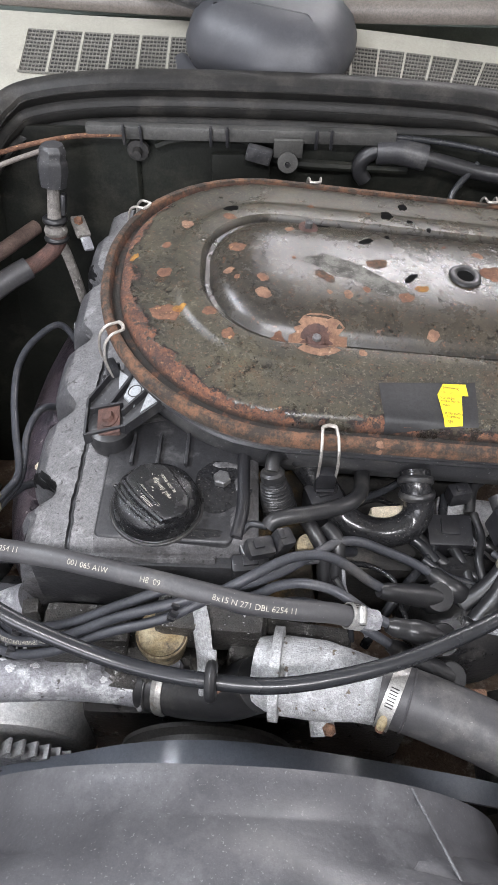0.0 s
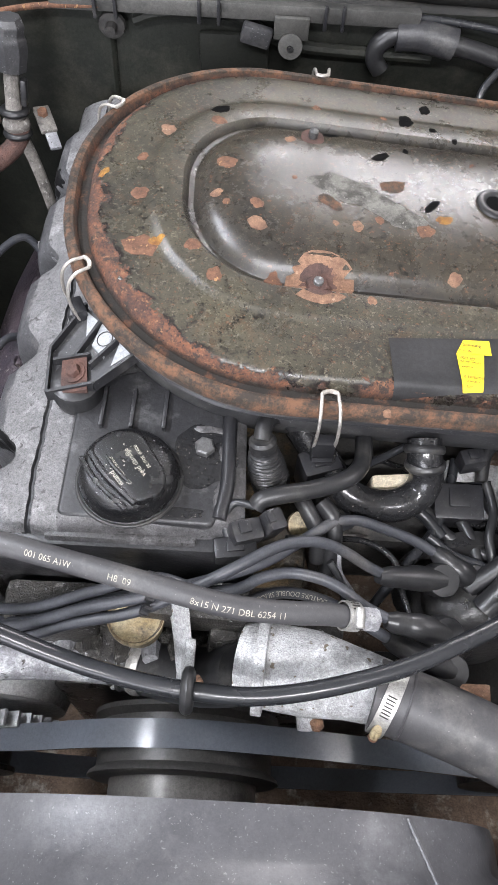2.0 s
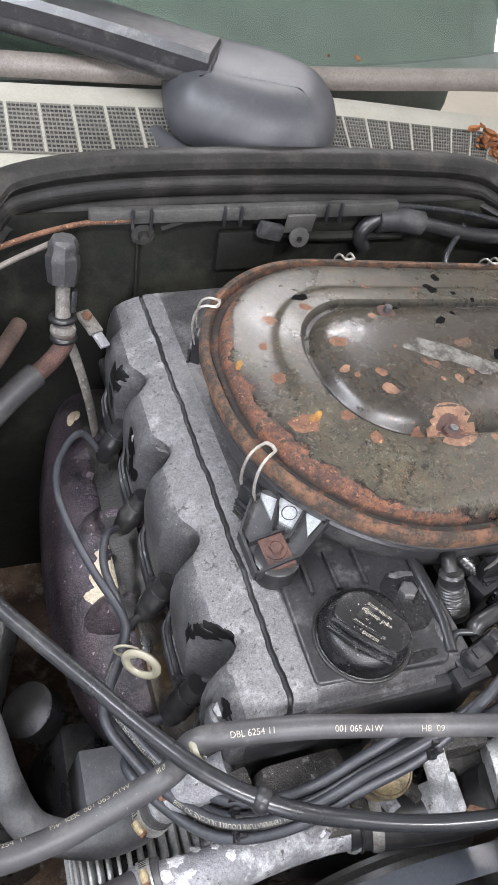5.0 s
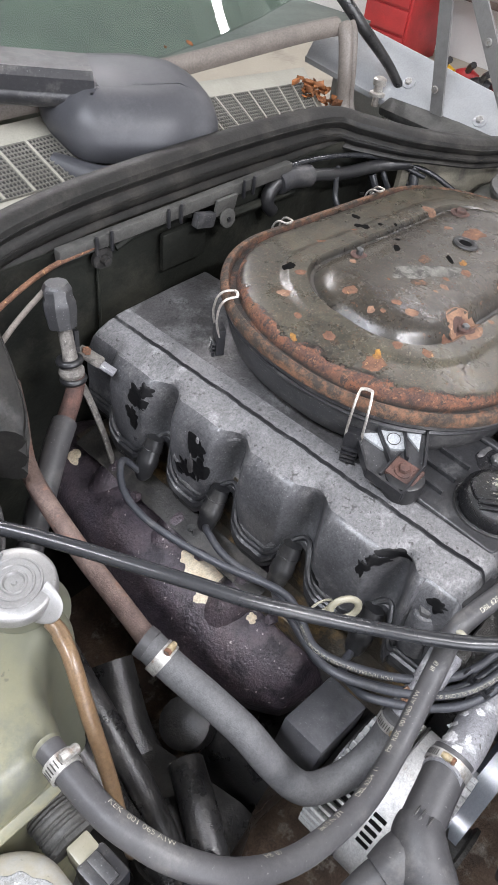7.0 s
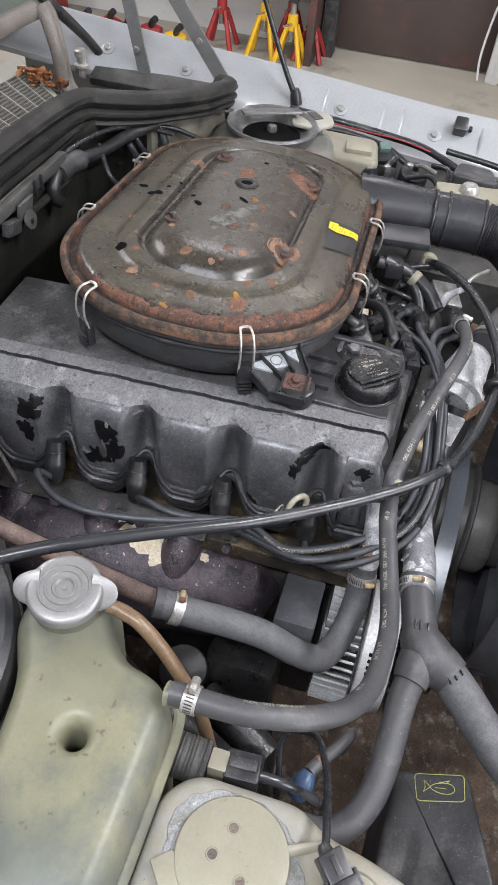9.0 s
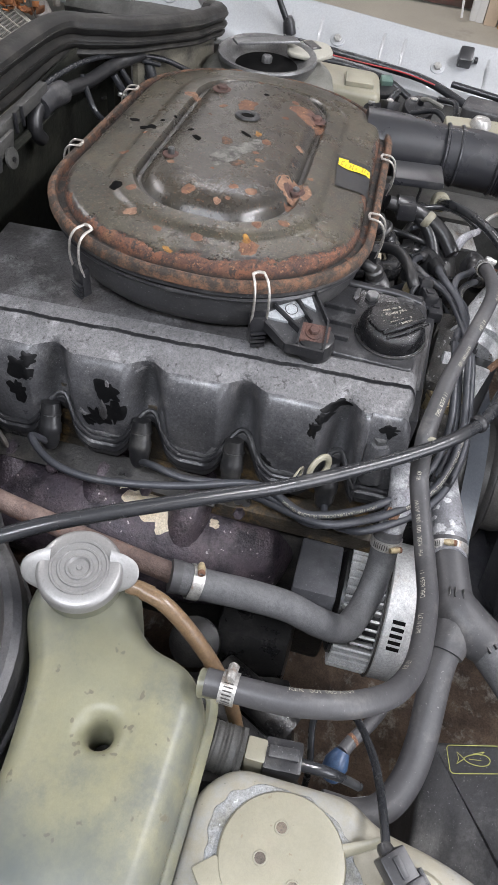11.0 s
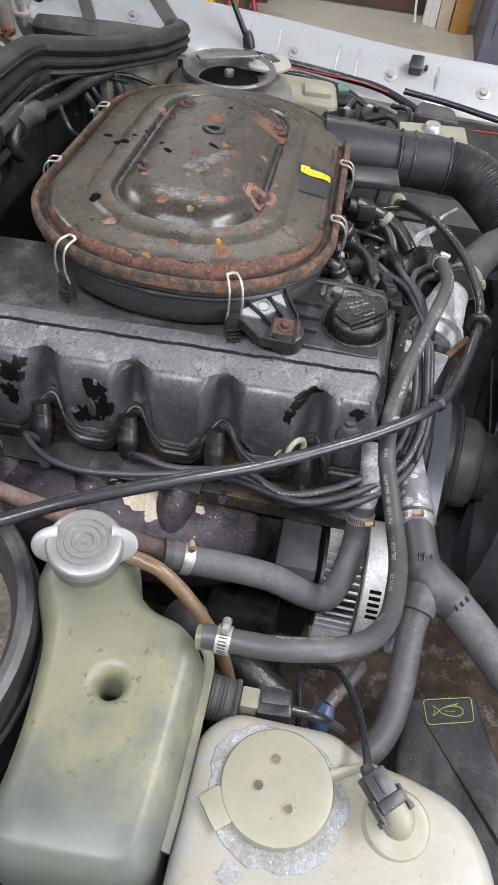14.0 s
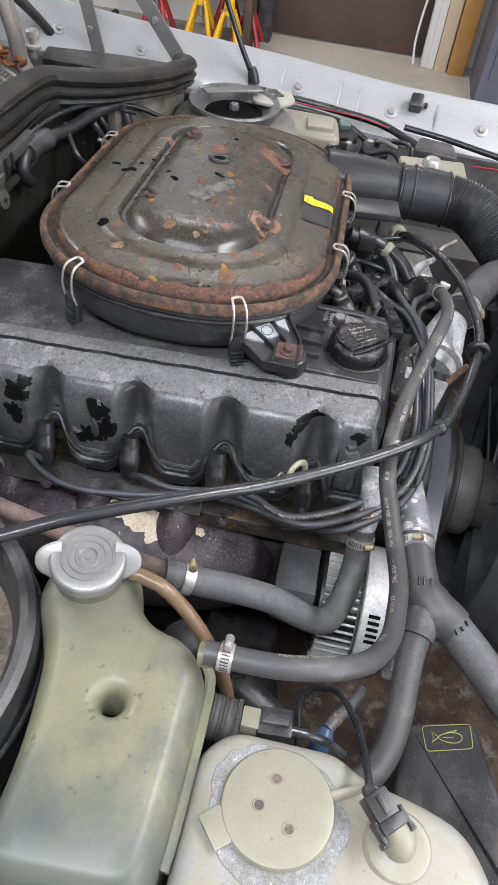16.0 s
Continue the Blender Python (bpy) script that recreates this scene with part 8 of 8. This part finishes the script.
single("sensor_cable", tube([(-0.464, 0.38, 0.832), (-0.462, 0.36, 0.826), (-0.458, 0.345, 0.81), (-0.45, 0.33, 0.78)], [0.0045, 0.004, 0.0035, 0.0035], 10, 6), CABLE, "black cable from the level sensor", "cable")

# ---- washer bottle ----
bottle = thing("washer_bottle", (-0.58, 0.34, 0.6), "cream plastic washer bottle with a flat lid and chalky residue", "washer bottle")
wo = round_outline([(-0.484, 0.345), (-0.484, 0.42), (-0.505, 0.440), (-0.70, 0.440), (-0.70, 0.235), (-0.55, 0.235), (-0.515, 0.255), (-0.503, 0.29), (-0.497, 0.325)], [0.014, 0.02, 0.02, 0.02, 0.02, 0.03, 0.03, 0.03, 0.02], 5)
part("bottle_body", pillow(wo, 0.62, 0.866, 0.014, None, 5), BOTTLE, bottle)
WC = (-0.532, 0.381)
rng = random.Random(77)
waves = [(rng.uniform(0, 6.28), m, 1 / (0.6 + 0.18 * m)) for m in range(3, 26)]
crust_v, crust_f = [], []
for k in range(180):
    t = math.tau * k / 180
    reach = float(np.interp(t, [0, 0.9, 1.6, 2.2, 3.0, 3.9, 4.6, 5.4, 6.28], [0.0385, 0.0475, 0.0440, 0.0475, 0.0480, 0.0515, 0.0470, 0.0410, 0.0385]))
    reach = max(reach + 0.0007 * sum(w * math.sin(m * t + p) for p, m, w in waves), 0.0372)
    for r, h in ((0.0355, 0.0012), (0.0375, 0.0014), (0.5 * (reach + 0.0375), 0.0012), (reach - 0.0006, 0.0008), (reach, 0.0)):
        crust_v.append((WC[0] + r * math.cos(t), WC[1] + r * math.sin(t), 0.8660 + h))
    for j in range(4):
        crust_f.append((k * 5 + j, k * 5 + j + 1, (k + 1) % 180 * 5 + j + 1, (k + 1) % 180 * 5 + j))
part("residue", (crust_v, crust_f), RESIDUE, bottle, "blue-white chalky residue round the lid")
for k, (x, y, a, b) in enumerate(((-0.592, 0.360, 0.006, 0.010), (-0.586, 0.330, 0.008, 0.006), (-0.586, 0.402, 0.006, 0.008))):
    part("residue", blob((x, y), a, b, lambda x_, y_: 0.8660, 233 + k, 0.4, 0.0006, 5, 60), RESIDUE, bottle, "blue-white chalky residue round the lid")
wlid = part("lid", lathe((WC[0], WC[1], 0.866), (0, 0, 1), [(0, 0.0370), (0.004, 0.0375), (0.0065, 0.0362), (0.0072, 0.033), (0.0074, 0.02), (0.0074, 0.001)], 48), CREAM_PLASTIC, bottle, "flat round cream lid with three finger holes")
for x, y in ((-0.516, 0.3848), (-0.5445, 0.3725), (-0.5345, 0.3935)):
    part("lid_hole", ring((x, y, 0.8735), (0, 0, 1), 0.0037, 0.0006, 18), CREAM_PLASTIC, wlid)
    part("hole_floor", lathe((x, y, 0.8733), (0, 0, 1), [(0, 0.0034), (0.0004, 0.0034)], 16), DISH, wlid)
part("lid_tab", box((-0.5525, 0.4165, 0.870), (0.024, 0.016, 0.004), (0, 0, 40), 0.0018), CREAM_PLASTIC, wlid)
part("lid_hinge", tube([(-0.518, 0.347, 0.870), (-0.512, 0.334, 0.873), (-0.507, 0.324, 0.876)], [0.0042, 0.0034, 0.003], 8, 4, flat=0.45), CREAM_PLASTIC, wlid)
WP = Vector((-0.537, 0.302, 0.866))
boss = part("filler_boss", lathe(WP - Vector((0, 0, 0.006)), (-0.05, -0.05, 1), [(0, 0.0235), (0.006, 0.0228), (0.0085, 0.0205), (0.0095, 0.014), (0.011, 0.012)], 32), CREAM_PLASTIC, bottle)
part("sensor_plug", tube([WP + Vector((0, 0, 0.002)), WP + Vector((0.001, 0.002, 0.012)), WP + Vector((0.008, 0.008, 0.018))], [0.0110, 0.0110, 0.0095], 18, 5), CREAM_PLASTIC, bottle)
plug = thing("washer_plug", (-0.528, 0.317, 0.888), "black plastic electrical plug on the washer bottle sensor", "connector")
part("shell", box((-0.526, 0.317, 0.887), (0.025, 0.0165, 0.014), (0, -8, 42), 0.0016), PLASTIC, plug)
part("shell_lip", box((-0.5325, 0.3115, 0.887), (0.008, 0.0185, 0.0155), (0, -8, 42), 0.0012), PLASTIC, plug)
for side in (-1, 1):
    part("latch", box((-0.533 + 0.0068 * side, 0.311 - 0.0075 * side, 0.888), (0.015, 0.0028, 0.009), (0, -8, 42), 0.0009), PLASTIC, plug)
    part("latch_tip", box((-0.538 + 0.0072 * side, 0.3065 - 0.0080 * side, 0.886), (0.004, 0.0042, 0.008), (0, -8, 42), 0.0009), PLASTIC, plug)
part("rib", box((-0.524, 0.3185, 0.8945), (0.012, 0.004, 0.002), (0, -8, 42), 0.0006), PLASTIC, plug)
part("neck", lathe((-0.517, 0.325, 0.887), (0.7, 0.6, 0), [(0, 0.005), (0.004, 0.0045), (0.006, 0.003)], 14), PLASTIC, plug)
single("plug_wire", tube([(-0.516, 0.326, 0.887), (-0.509, 0.327, 0.886), (-0.483, 0.329, 0.87), (-0.449, 0.332, 0.84), (-0.41, 0.341, 0.8), (-0.398, 0.352, 0.78), (-0.395, 0.365, 0.765), (-0.403, 0.369, 0.75), (-0.424, 0.363, 0.72), (-0.43, 0.36, 0.66)], 0.0028, 10, 8), CABLE, "thin black wire to the washer bottle plug", "wire")
pump = thing("washer_pump", (-0.45, 0.345, 0.72), "small blue-grey washer pump plug with a red ring", "washer pump")
part("pump_body", tube([(-0.425, 0.345, 0.712), (-0.417, 0.342, 0.722), (-0.408, 0.339, 0.726)], [0.009, 0.0105, 0.0065], 14, 4), BLUE, pump)
part("pump_ring", ring((-0.396, 0.332, 0.724), (0.5, -0.5, 0.0), 0.0058, 0.0006, 16, 3.0), RUST, pump)
part("pump_hose", tube([(-0.408, 0.339, 0.725), (-0.396, 0.332, 0.724), (-0.380, 0.321, 0.72), (-0.364, 0.312, 0.715), (-0.352, 0.308, 0.70), (-0.35, 0.31, 0.66)], 0.0058, 12, 6), HOSE, pump)
single("bracket_plate", box((-0.46, 0.322, 0.70), (0.05, 0.05, 0.003), (0, -12, 20), 0.001), ALU_DULL, "bright steel bracket plate beside the washer bottle", "bracket")

# ---- black box at the front corner ----
lamp_box = thing("headlamp_housing", (-0.42, 0.21, 0.5), "dusty black plastic headlamp housing with a yellow outlined fish emblem", "headlamp housing")
bx = round_outline([(-0.339, 0.186), (-0.343, 0.251), (-0.478, 0.262), (-0.55, 0.128)], 0.007, 4)
part("housing", pillow(bx, 0.5, 0.657, 0.006, lambda x, y: -0.5 * (y - 0.21) * 0.9 - 0.0 * x, 4), PLASTIC_DUSTY, lamp_box)


def sign_z(x, y):
    return 0.657 - 0.45 * (y - 0.21) + 0.0008


def sign_quad(cx, cy, du, dv, turn=0.0):
    pts = []
    for u, v in ((-1, -1), (1, -1), (1, 1), (-1, 1)):
        x = cx + u * du * math.cos(turn) - v * dv * math.sin(turn)
        y = cy + u * du * math.sin(turn) + v * dv * math.cos(turn)
        pts.append((x, y, sign_z(x, y)))
    return pts, [(0, 1, 2, 3)]


# fish emblem in a rounded frame, drawn as plain strokes
sign_o = round_outline([(-0.346, 0.2345), (-0.342, 0.191), (-0.367, 0.1885), (-0.372, 0.2295)], 0.004, 4)
line = [Vector((x, y, sign_z(x, y) + 0.0002)) for x, y in [p[:2] for p in sign_o]]
part("sign_outline", tube(line + line[:1], 0.0004, 6, 1, False), YELLOW_INK, lamp_box, "yellow printed outline")
fish = [(-0.357 + 0.0052 * math.sin(t) * (1 - 0.25 * math.cos(t)), 0.2085 + 0.0105 * math.cos(t)) for t in [math.tau * k / 24 for k in range(25)]]
tail = [(-0.357, 0.2190), (-0.3515, 0.2255), (-0.3575, 0.2235), (-0.3625, 0.2250), (-0.357, 0.2190)]
fin = [(-0.3525, 0.2060), (-0.3490, 0.2030), (-0.3520, 0.2120)]
for stroke in (fish, tail, fin):
    part("sign_stroke", tube([(x, y, sign_z(x, y) + 0.0002) for x, y in stroke], 0.0004, 6, 1, False), YELLOW_INK, lamp_box)
part("sign_bar", sign_quad(-0.357, 0.2100, 0.0003, 0.0050), YELLOW_INK, lamp_box, smooth=False)

# ---- far side of the bay ----
group_at(*SIDE_GROUPS["far"])
strut = thing("strut_mount", (0.635, 0.655, 0.82), "bright metal suspension strut mount with a black rubber centre", "strut mount")
part("cup", lathe((0.635, 0.655, 0.822), (0, 0, 1), [(0, 0.06), (0.004, 0.075), (0.016, 0.082), (0.024, 0.084), (0.028, 0.082), (0.026, 0.074), (0.012, 0.062), (0.006, 0.05), (0.004, 0.03)], 44), DARK_CHROME, strut)
part("rubber_centre", lathe((0.635, 0.655, 0.828), (0, 0, 1), [(0, 0.055), (0.003, 0.05), (0.005, 0.03), (0.006, 0.012)], 30), BLACK, strut)
part("centre_nut", hexagon((0.635, 0.655, 0.834), (0, 0, 1), 0.009, 0.011), DARK_CHROME, strut)
part("cross_plate", box((0.665, 0.665, 0.856), (0.03, 0.11, 0.005), (0, 6, 30), 0.002), DARK_CHROME, strut)
slot = thing("slotted_bracket", (0.69, 0.59, 0.84), "cream painted slotted bracket beside the strut mount", "bracket")
slot_o = round_outline([(0.655, 0.575), (0.66, 0.625), (0.70, 0.635), (0.735, 0.60), (0.73, 0.565), (0.69, 0.55)], 0.012, 4)
part("plate", pillow(slot_o, 0.838, 0.846, 0.003), COWL, slot)
part("slot", box((0.708, 0.592, 0.8465), (0.034, 0.018, 0.003), (0, 0, 40), 0.0014), OILY, slot)
group_at(*SIDE_GROUPS["tank"])
near_mount = thing("strut_mount", (-0.522, 0.706, 0.82), "dirty grey-brown strut mount inside a black rubber collar", "strut mount")
group_at()
NM = (-0.522, 0.706)
part("tower", lathe((*NM, 0.45), (0, 0, 1), [(0, 0.15), (0.30, 0.138), (0.40, 0.132), (0.405, 0.12)], 44), DARK_METAL, near_mount, "grimy strut tower")
part("collar", lathe((*NM, 0.80), (0, 0, 1), [(0, 0.140), (0.02, 0.143), (0.075, 0.1475), (0.095, 0.148), (0.104, 0.1455), (0.107, 0.140), (0.105, 0.134), (0.096, 0.1285), (0.072, 0.124), (0.060, 0.123)], 72), COLLAR, near_mount, "wide dull black rubber collar round the strut tower")
part("collar_bead", ring((*NM, 0.868), (0, 0, 1), 0.1475, 0.0028, 72), COLLAR, near_mount)
part("dish", lathe((*NM, 0.842), (0, 0, 1), [(0.020, 0.1235), (0.012, 0.118), (0.006, 0.108), (0.014, 0.100), (0.017, 0.092), (0.010, 0.080), (0.014, 0.060), (0.030, 0.045), (0.034, 0.015)], 60), DISH, near_mount, "dirty grey-brown strut mount dish")
part("centre_nut", hexagon((*NM, 0.875), (0, 0, 1), 0.014, 0.014), STEEL, near_mount)
group_at(*SIDE_GROUPS["far"])
white_box = thing("brake_reservoir", (0.70, 0.52, 0.7), "white plastic fluid reservoir by the wing", "fluid reservoir")
part("reservoir", pillow(round_outline([(0.655, 0.455), (0.76, 0.47), (0.765, 0.60), (0.665, 0.605)], 0.02, 5), 0.70, 0.805, 0.012), CREAM_PLASTIC, white_box)
part("moulded_step", box((0.70, 0.50, 0.807), (0.05, 0.05, 0.012), (0, 0, 6), 0.004), CREAM_PLASTIC, white_box)
act = thing("vacuum_actuator", (0.70, 0.39, 0.75), "round black vacuum actuator among wires", "actuator")
part("can", lathe((0.70, 0.392, 0.755), (-0.35, -0.1, 1), [(0, 0.02), (0.004, 0.027), (0.03, 0.027), (0.034, 0.025), (0.036, 0.012), (0.04, 0.006), (0.05, 0.005)], 30), PLASTIC, act)
part("nipple", tube([(0.685, 0.388, 0.80), (0.675, 0.375, 0.806), (0.67, 0.35, 0.80)], 0.004, 8, 5), INNER_PAINT, act)
conn = thing("green_connector", (0.752, 0.455, 0.79), "faded green electrical connector with mould", "connector")
part("shell", box((0.752, 0.456, 0.792), (0.018, 0.022, 0.018), (0, -20, 20), 0.004), GREEN, conn)
part("seat", box((0.745, 0.45, 0.776), (0.034, 0.04, 0.022), (0, -20, 20), 0.004), PLASTIC, conn)
for k, (pts, r, m_) in enumerate((
        (((0.76, 0.62, 0.80), (0.775, 0.56, 0.80), (0.775, 0.50, 0.795), (0.76, 0.45, 0.79), (0.745, 0.41, 0.775)), 0.006, CABLE),
        (((0.80, 0.66, 0.815), (0.805, 0.55, 0.805), (0.80, 0.45, 0.797), (0.79, 0.38, 0.79), (0.75, 0.30, 0.775)), 0.0075, CABLE),
        (((0.785, 0.60, 0.81), (0.79, 0.5, 0.802), (0.785, 0.43, 0.80), (0.77, 0.37, 0.795)), 0.0013, RED),
        (((0.74, 0.43, 0.785), (0.70, 0.44, 0.78), (0.66, 0.42, 0.77), (0.64, 0.38, 0.75)), 0.006, CABLE),
        (((0.70, 0.36, 0.80), (0.68, 0.33, 0.805), (0.64, 0.33, 0.79), (0.61, 0.35, 0.77)), 0.005, CABLE),
        (((0.66, 0.40, 0.785), (0.65, 0.36, 0.80), (0.63, 0.34, 0.785), (0.60, 0.36, 0.76)), 0.0045, CABLE),
        (((0.62, 0.42, 0.78), (0.60, 0.38, 0.775), (0.58, 0.36, 0.77), (0.57, 0.33, 0.75)), 0.0055, CABLE),
        (((0.80, 0.34, 0.79), (0.79, 0.26, 0.785), (0.77, 0.18, 0.78), (0.74, 0.05, 0.77)), 0.006, CABLE),
        (((0.72, 0.20, 0.77), (0.70, 0.15, 0.78), (0.69, 0.10, 0.775), (0.68, 0.02, 0.76)), 0.0016, RED),
        (((0.60, 0.33, 0.80), (0.585, 0.35, 0.805), (0.56, 0.36, 0.80), (0.54, 0.375, 0.78)), 0.004, CREAM_PLASTIC))):
    single("loom_wire", tube(pts, r, 10, 8), m_, "black loom wire along the wing" if m_ is CABLE else "thin coloured wire along the wing", "wire", "loom along the wing")
for y in (0.47, 0.40, 0.44):
    w = thing("small_valve", (0.71, y, 0.77), "small black valve block in the wire loom", "valve", "loom parts")
    part("block", box((0.705 - (y - 0.4) * 0.6, y, 0.772), (0.03, 0.026, 0.035), (10, 14, y * 900), 0.004), PLASTIC, w)
    part("screw", lathe((0.70 - (y - 0.4) * 0.6, y, 0.79), (0, 0, 1), [(0, 0.006), (0.004, 0.006), (0.005, 0.004)], 12), STEEL, w)
fuse = thing("relay_box", (0.58, 0.30, 0.78), "cream relay box with a dark grey cover and metal knob", "relay box")
part("base", box((0.555, 0.285, 0.806), (0.085, 0.115, 0.03), (0, -6, 8), 0.006), CREAM_PLASTIC, fuse)
part("cover", pillow(round_outline([(0.60, 0.245), (0.655, 0.255), (0.665, 0.315), (0.61, 0.325)], 0.012, 4), 0.80, 0.832, 0.005), PLASTIC_DUSTY, fuse)
part("knob", lathe((0.575, 0.29, 0.822), (0, 0, 1), [(0, 0.017), (0.006, 0.016), (0.012, 0.012), (0.014, 0.004)], 24), STEEL, fuse)
single("chassis_leg", box((0.62, 0.2, 0.60), (0.10, 1.3, 0.12), bevel=0.015), BAY_PAINT, "grey painted chassis leg along the bay", "chassis leg")
group_at()
single("chassis_leg", box((-0.50, 0.2, 0.50), (0.10, 1.3, 0.12), bevel=0.015), DARK_METAL, "grimy chassis leg along the bay", "chassis leg")
# pipes by the firewall
single("heater_tube", tube([(0.150, 0.850, 0.884), (0.142, 0.852, 0.896), (0.146, 0.854, 0.911), (0.17, 0.855, 0.921), (0.23, 0.85, 0.912), (0.29, 0.845, 0.90), (0.35, 0.835, 0.898), (0.40, 0.81, 0.90)], [0.009, 0.009, 0.0095, 0.0095, 0.009, 0.009, 0.009, 0.009], 16, 8), RUBBER, "glossy black heater tube along the firewall", "hose")
single("tube_sleeve", tube([(0.160, 0.8545, 0.919), (0.185, 0.854, 0.920), (0.218, 0.851, 0.9145)], 0.0150, 16, 6, flat=1.0), COLLAR, "grey sleeve on the heater tube", "sleeve")
for k, (pts, r, m_) in enumerate(((((0.14, 0.855, 0.938), (0.22, 0.858, 0.932), (0.30, 0.85, 0.922), (0.37, 0.83, 0.905), (0.42, 0.79, 0.88)), 0.0035, CABLE), (((0.36, 0.84, 0.91), (0.37, 0.81, 0.86), (0.40, 0.79, 0.84), (0.41, 0.82, 0.88), (0.38, 0.83, 0.905)), 0.0045, CABLE),
                                  (((0.42, 0.82, 0.905), (0.41, 0.80, 0.87), (0.395, 0.78, 0.82), (0.37, 0.75, 0.74)), 0.008, CABLE), (((0.39, 0.83, 0.90), (0.43, 0.79, 0.885), (0.46, 0.75, 0.86), (0.48, 0.70, 0.84)), 0.004, CABLE), (((0.33, 0.82, 0.87), (0.36, 0.78, 0.85), (0.42, 0.75, 0.85)), 0.003, STEEL),
                                  (((0.34, 0.83, 0.89), (0.345, 0.80, 0.84), (0.36, 0.77, 0.79), (0.36, 0.74, 0.72)), 0.0055, CABLE), (((0.28, 0.85, 0.91), (0.25, 0.82, 0.88), (0.27, 0.80, 0.85), (0.30, 0.80, 0.82)), 0.004, CABLE), (((-0.36, 0.79, 0.90), (-0.28, 0.825, 0.92), (-0.2, 0.848, 0.93), (-0.13, 0.852, 0.933)), 0.003, RUST), (((-0.33, 0.77, 0.905), (-0.27, 0.80, 0.92), (-0.22, 0.82, 0.93)), 0.003, TRIM))):
    single("firewall_wire", tube(pts, r, 10, 8), m_, "thin wire or pipe along the firewall", "wire", "wires along the firewall")
valve = thing("heater_valve", (-0.21, 0.80, 0.82), "corroded heater valve with a black cap on a metal pipe", "heater valve")
part("cap", tube([(-0.210, 0.812, 0.940), (-0.2105, 0.811, 0.934), (-0.212, 0.808, 0.926), (-0.2125, 0.807, 0.922), (-0.213, 0.805, 0.912), (-0.215, 0.80, 0.895)], [0.012, 0.0155, 0.0150, 0.0175, 0.0175, 0.015], 8, 2), PLASTIC_DUSTY, valve, "dusty black faceted valve cap")
part("pipe", tube([(-0.214, 0.80, 0.90), (-0.217, 0.79, 0.87), (-0.219, 0.784, 0.84)], [0.0075, 0.0075, 0.010], 14, 6), CORRODED, valve, "corroded whitish metal pipe")
part("side_lug", box((-0.2055, 0.795, 0.875), (0.006, 0.010, 0.026), (-10, 8, 0), 0.002), PLASTIC, valve)
part("elbow", tube([(-0.2185, 0.786, 0.848), (-0.2175, 0.783, 0.838), (-0.222, 0.778, 0.826), (-0.240, 0.765, 0.815), (-0.262, 0.748, 0.81)], [0.0115, 0.0115, 0.010, 0.0100, 0.0100], 16, 6), RUST_DARK, valve, "rusty red-brown elbow pipe")
part("elbow_hose", tube([(-0.252, 0.756, 0.812), (-0.275, 0.738, 0.806), (-0.31, 0.71, 0.79), (-0.35, 0.68, 0.76), (-0.39, 0.65, 0.72)], 0.0135, 16, 6), HOSE, valve, "dark rubber hose on the elbow")
part("strap", tube([(-0.214, 0.781, 0.835), (-0.205, 0.776, 0.80), (-0.196, 0.768, 0.75), (-0.19, 0.76, 0.70)], 0.0065, 10, 6, flat=0.5), CORRODED, valve)
part("collar", ring((-0.2185, 0.786, 0.845), (0.05, 0.2, 1), 0.0095, 0.0045, 22, 1.5), CORRODED, valve)
part("rubber_ring", ring((-0.218, 0.789, 0.858), (0.05, 0.2, 1), 0.0110, 0.0040, 22), RUBBER, valve)
part("rubber_ring", ring((-0.2185, 0.784, 0.836), (0.05, 0.2, 1), 0.0110, 0.0040, 22), RUBBER, valve)
part("link_plate", box((-0.190, 0.792, 0.847), (0.017, 0.030, 0.006), (20, 10, 30), 0.002), CORRODED, valve)
part("link_arm", box((-0.182, 0.778, 0.838), (0.012, 0.028, 0.005), (24, 10, 30), 0.002), ALU_DULL, valve)
part("link_bolt", hexagon((-0.192, 0.796, 0.851), (0, -0.3, 1), 0.0055, 0.005), RUST, valve)
# grimy lower parts in the depth of the bay
group_at(*SIDE_GROUPS["tank"])
for pts, r, m_, words in (
        (((-0.36, 0.60, 0.72), (-0.37, 0.50, 0.68), (-0.38, 0.42, 0.62), (-0.40, 0.36, 0.55)), 0.013, OILY, "grimy pipe deep in the engine bay"),
        (((-0.40, 0.56, 0.70), (-0.40, 0.47, 0.66), (-0.395, 0.40, 0.60)), 0.012, OILY, "ribbed grimy pipe deep in the engine bay"),
        (((-0.32, 0.46, 0.62), (-0.34, 0.42, 0.62), (-0.36, 0.38, 0.61)), 0.018, OILY, "grimy bracket deep in the engine bay"),
        (((-0.30, 0.60, 0.60), (-0.33, 0.52, 0.56), (-0.34, 0.40, 0.52)), 0.024, OILY, "grimy exhaust down pipe")):
    single("lower_pipe", tube(pts, r, 16, 6), m_, words, "pipe", "lower pipes")
single("steering_box", join(box((-0.36, 0.45, 0.50), (0.12, 0.16, 0.16), (0, 0, 12), 0.02), lathe((-0.37, 0.42, 0.56), (0, 0, 1), [(0, 0.045), (0.04, 0.04), (0.05, 0.02)], 20)), OILY, "oily black steering box deep in the bay", "steering box")
mount = thing("engine_mount", (-0.22, 0.44, 0.45), "grimy engine mount arm with a rubber pad", "engine mount")
part("arm", box((-0.22, 0.44, 0.50), (0.12, 0.09, 0.12), (0, 20, 0), 0.015), OILY, mount)
part("pad", lathe((-0.27, 0.50, 0.56), (-0.5, 0, 1), [(0, 0.028), (0.03, 0.028), (0.034, 0.02)], 20), OILY, mount)
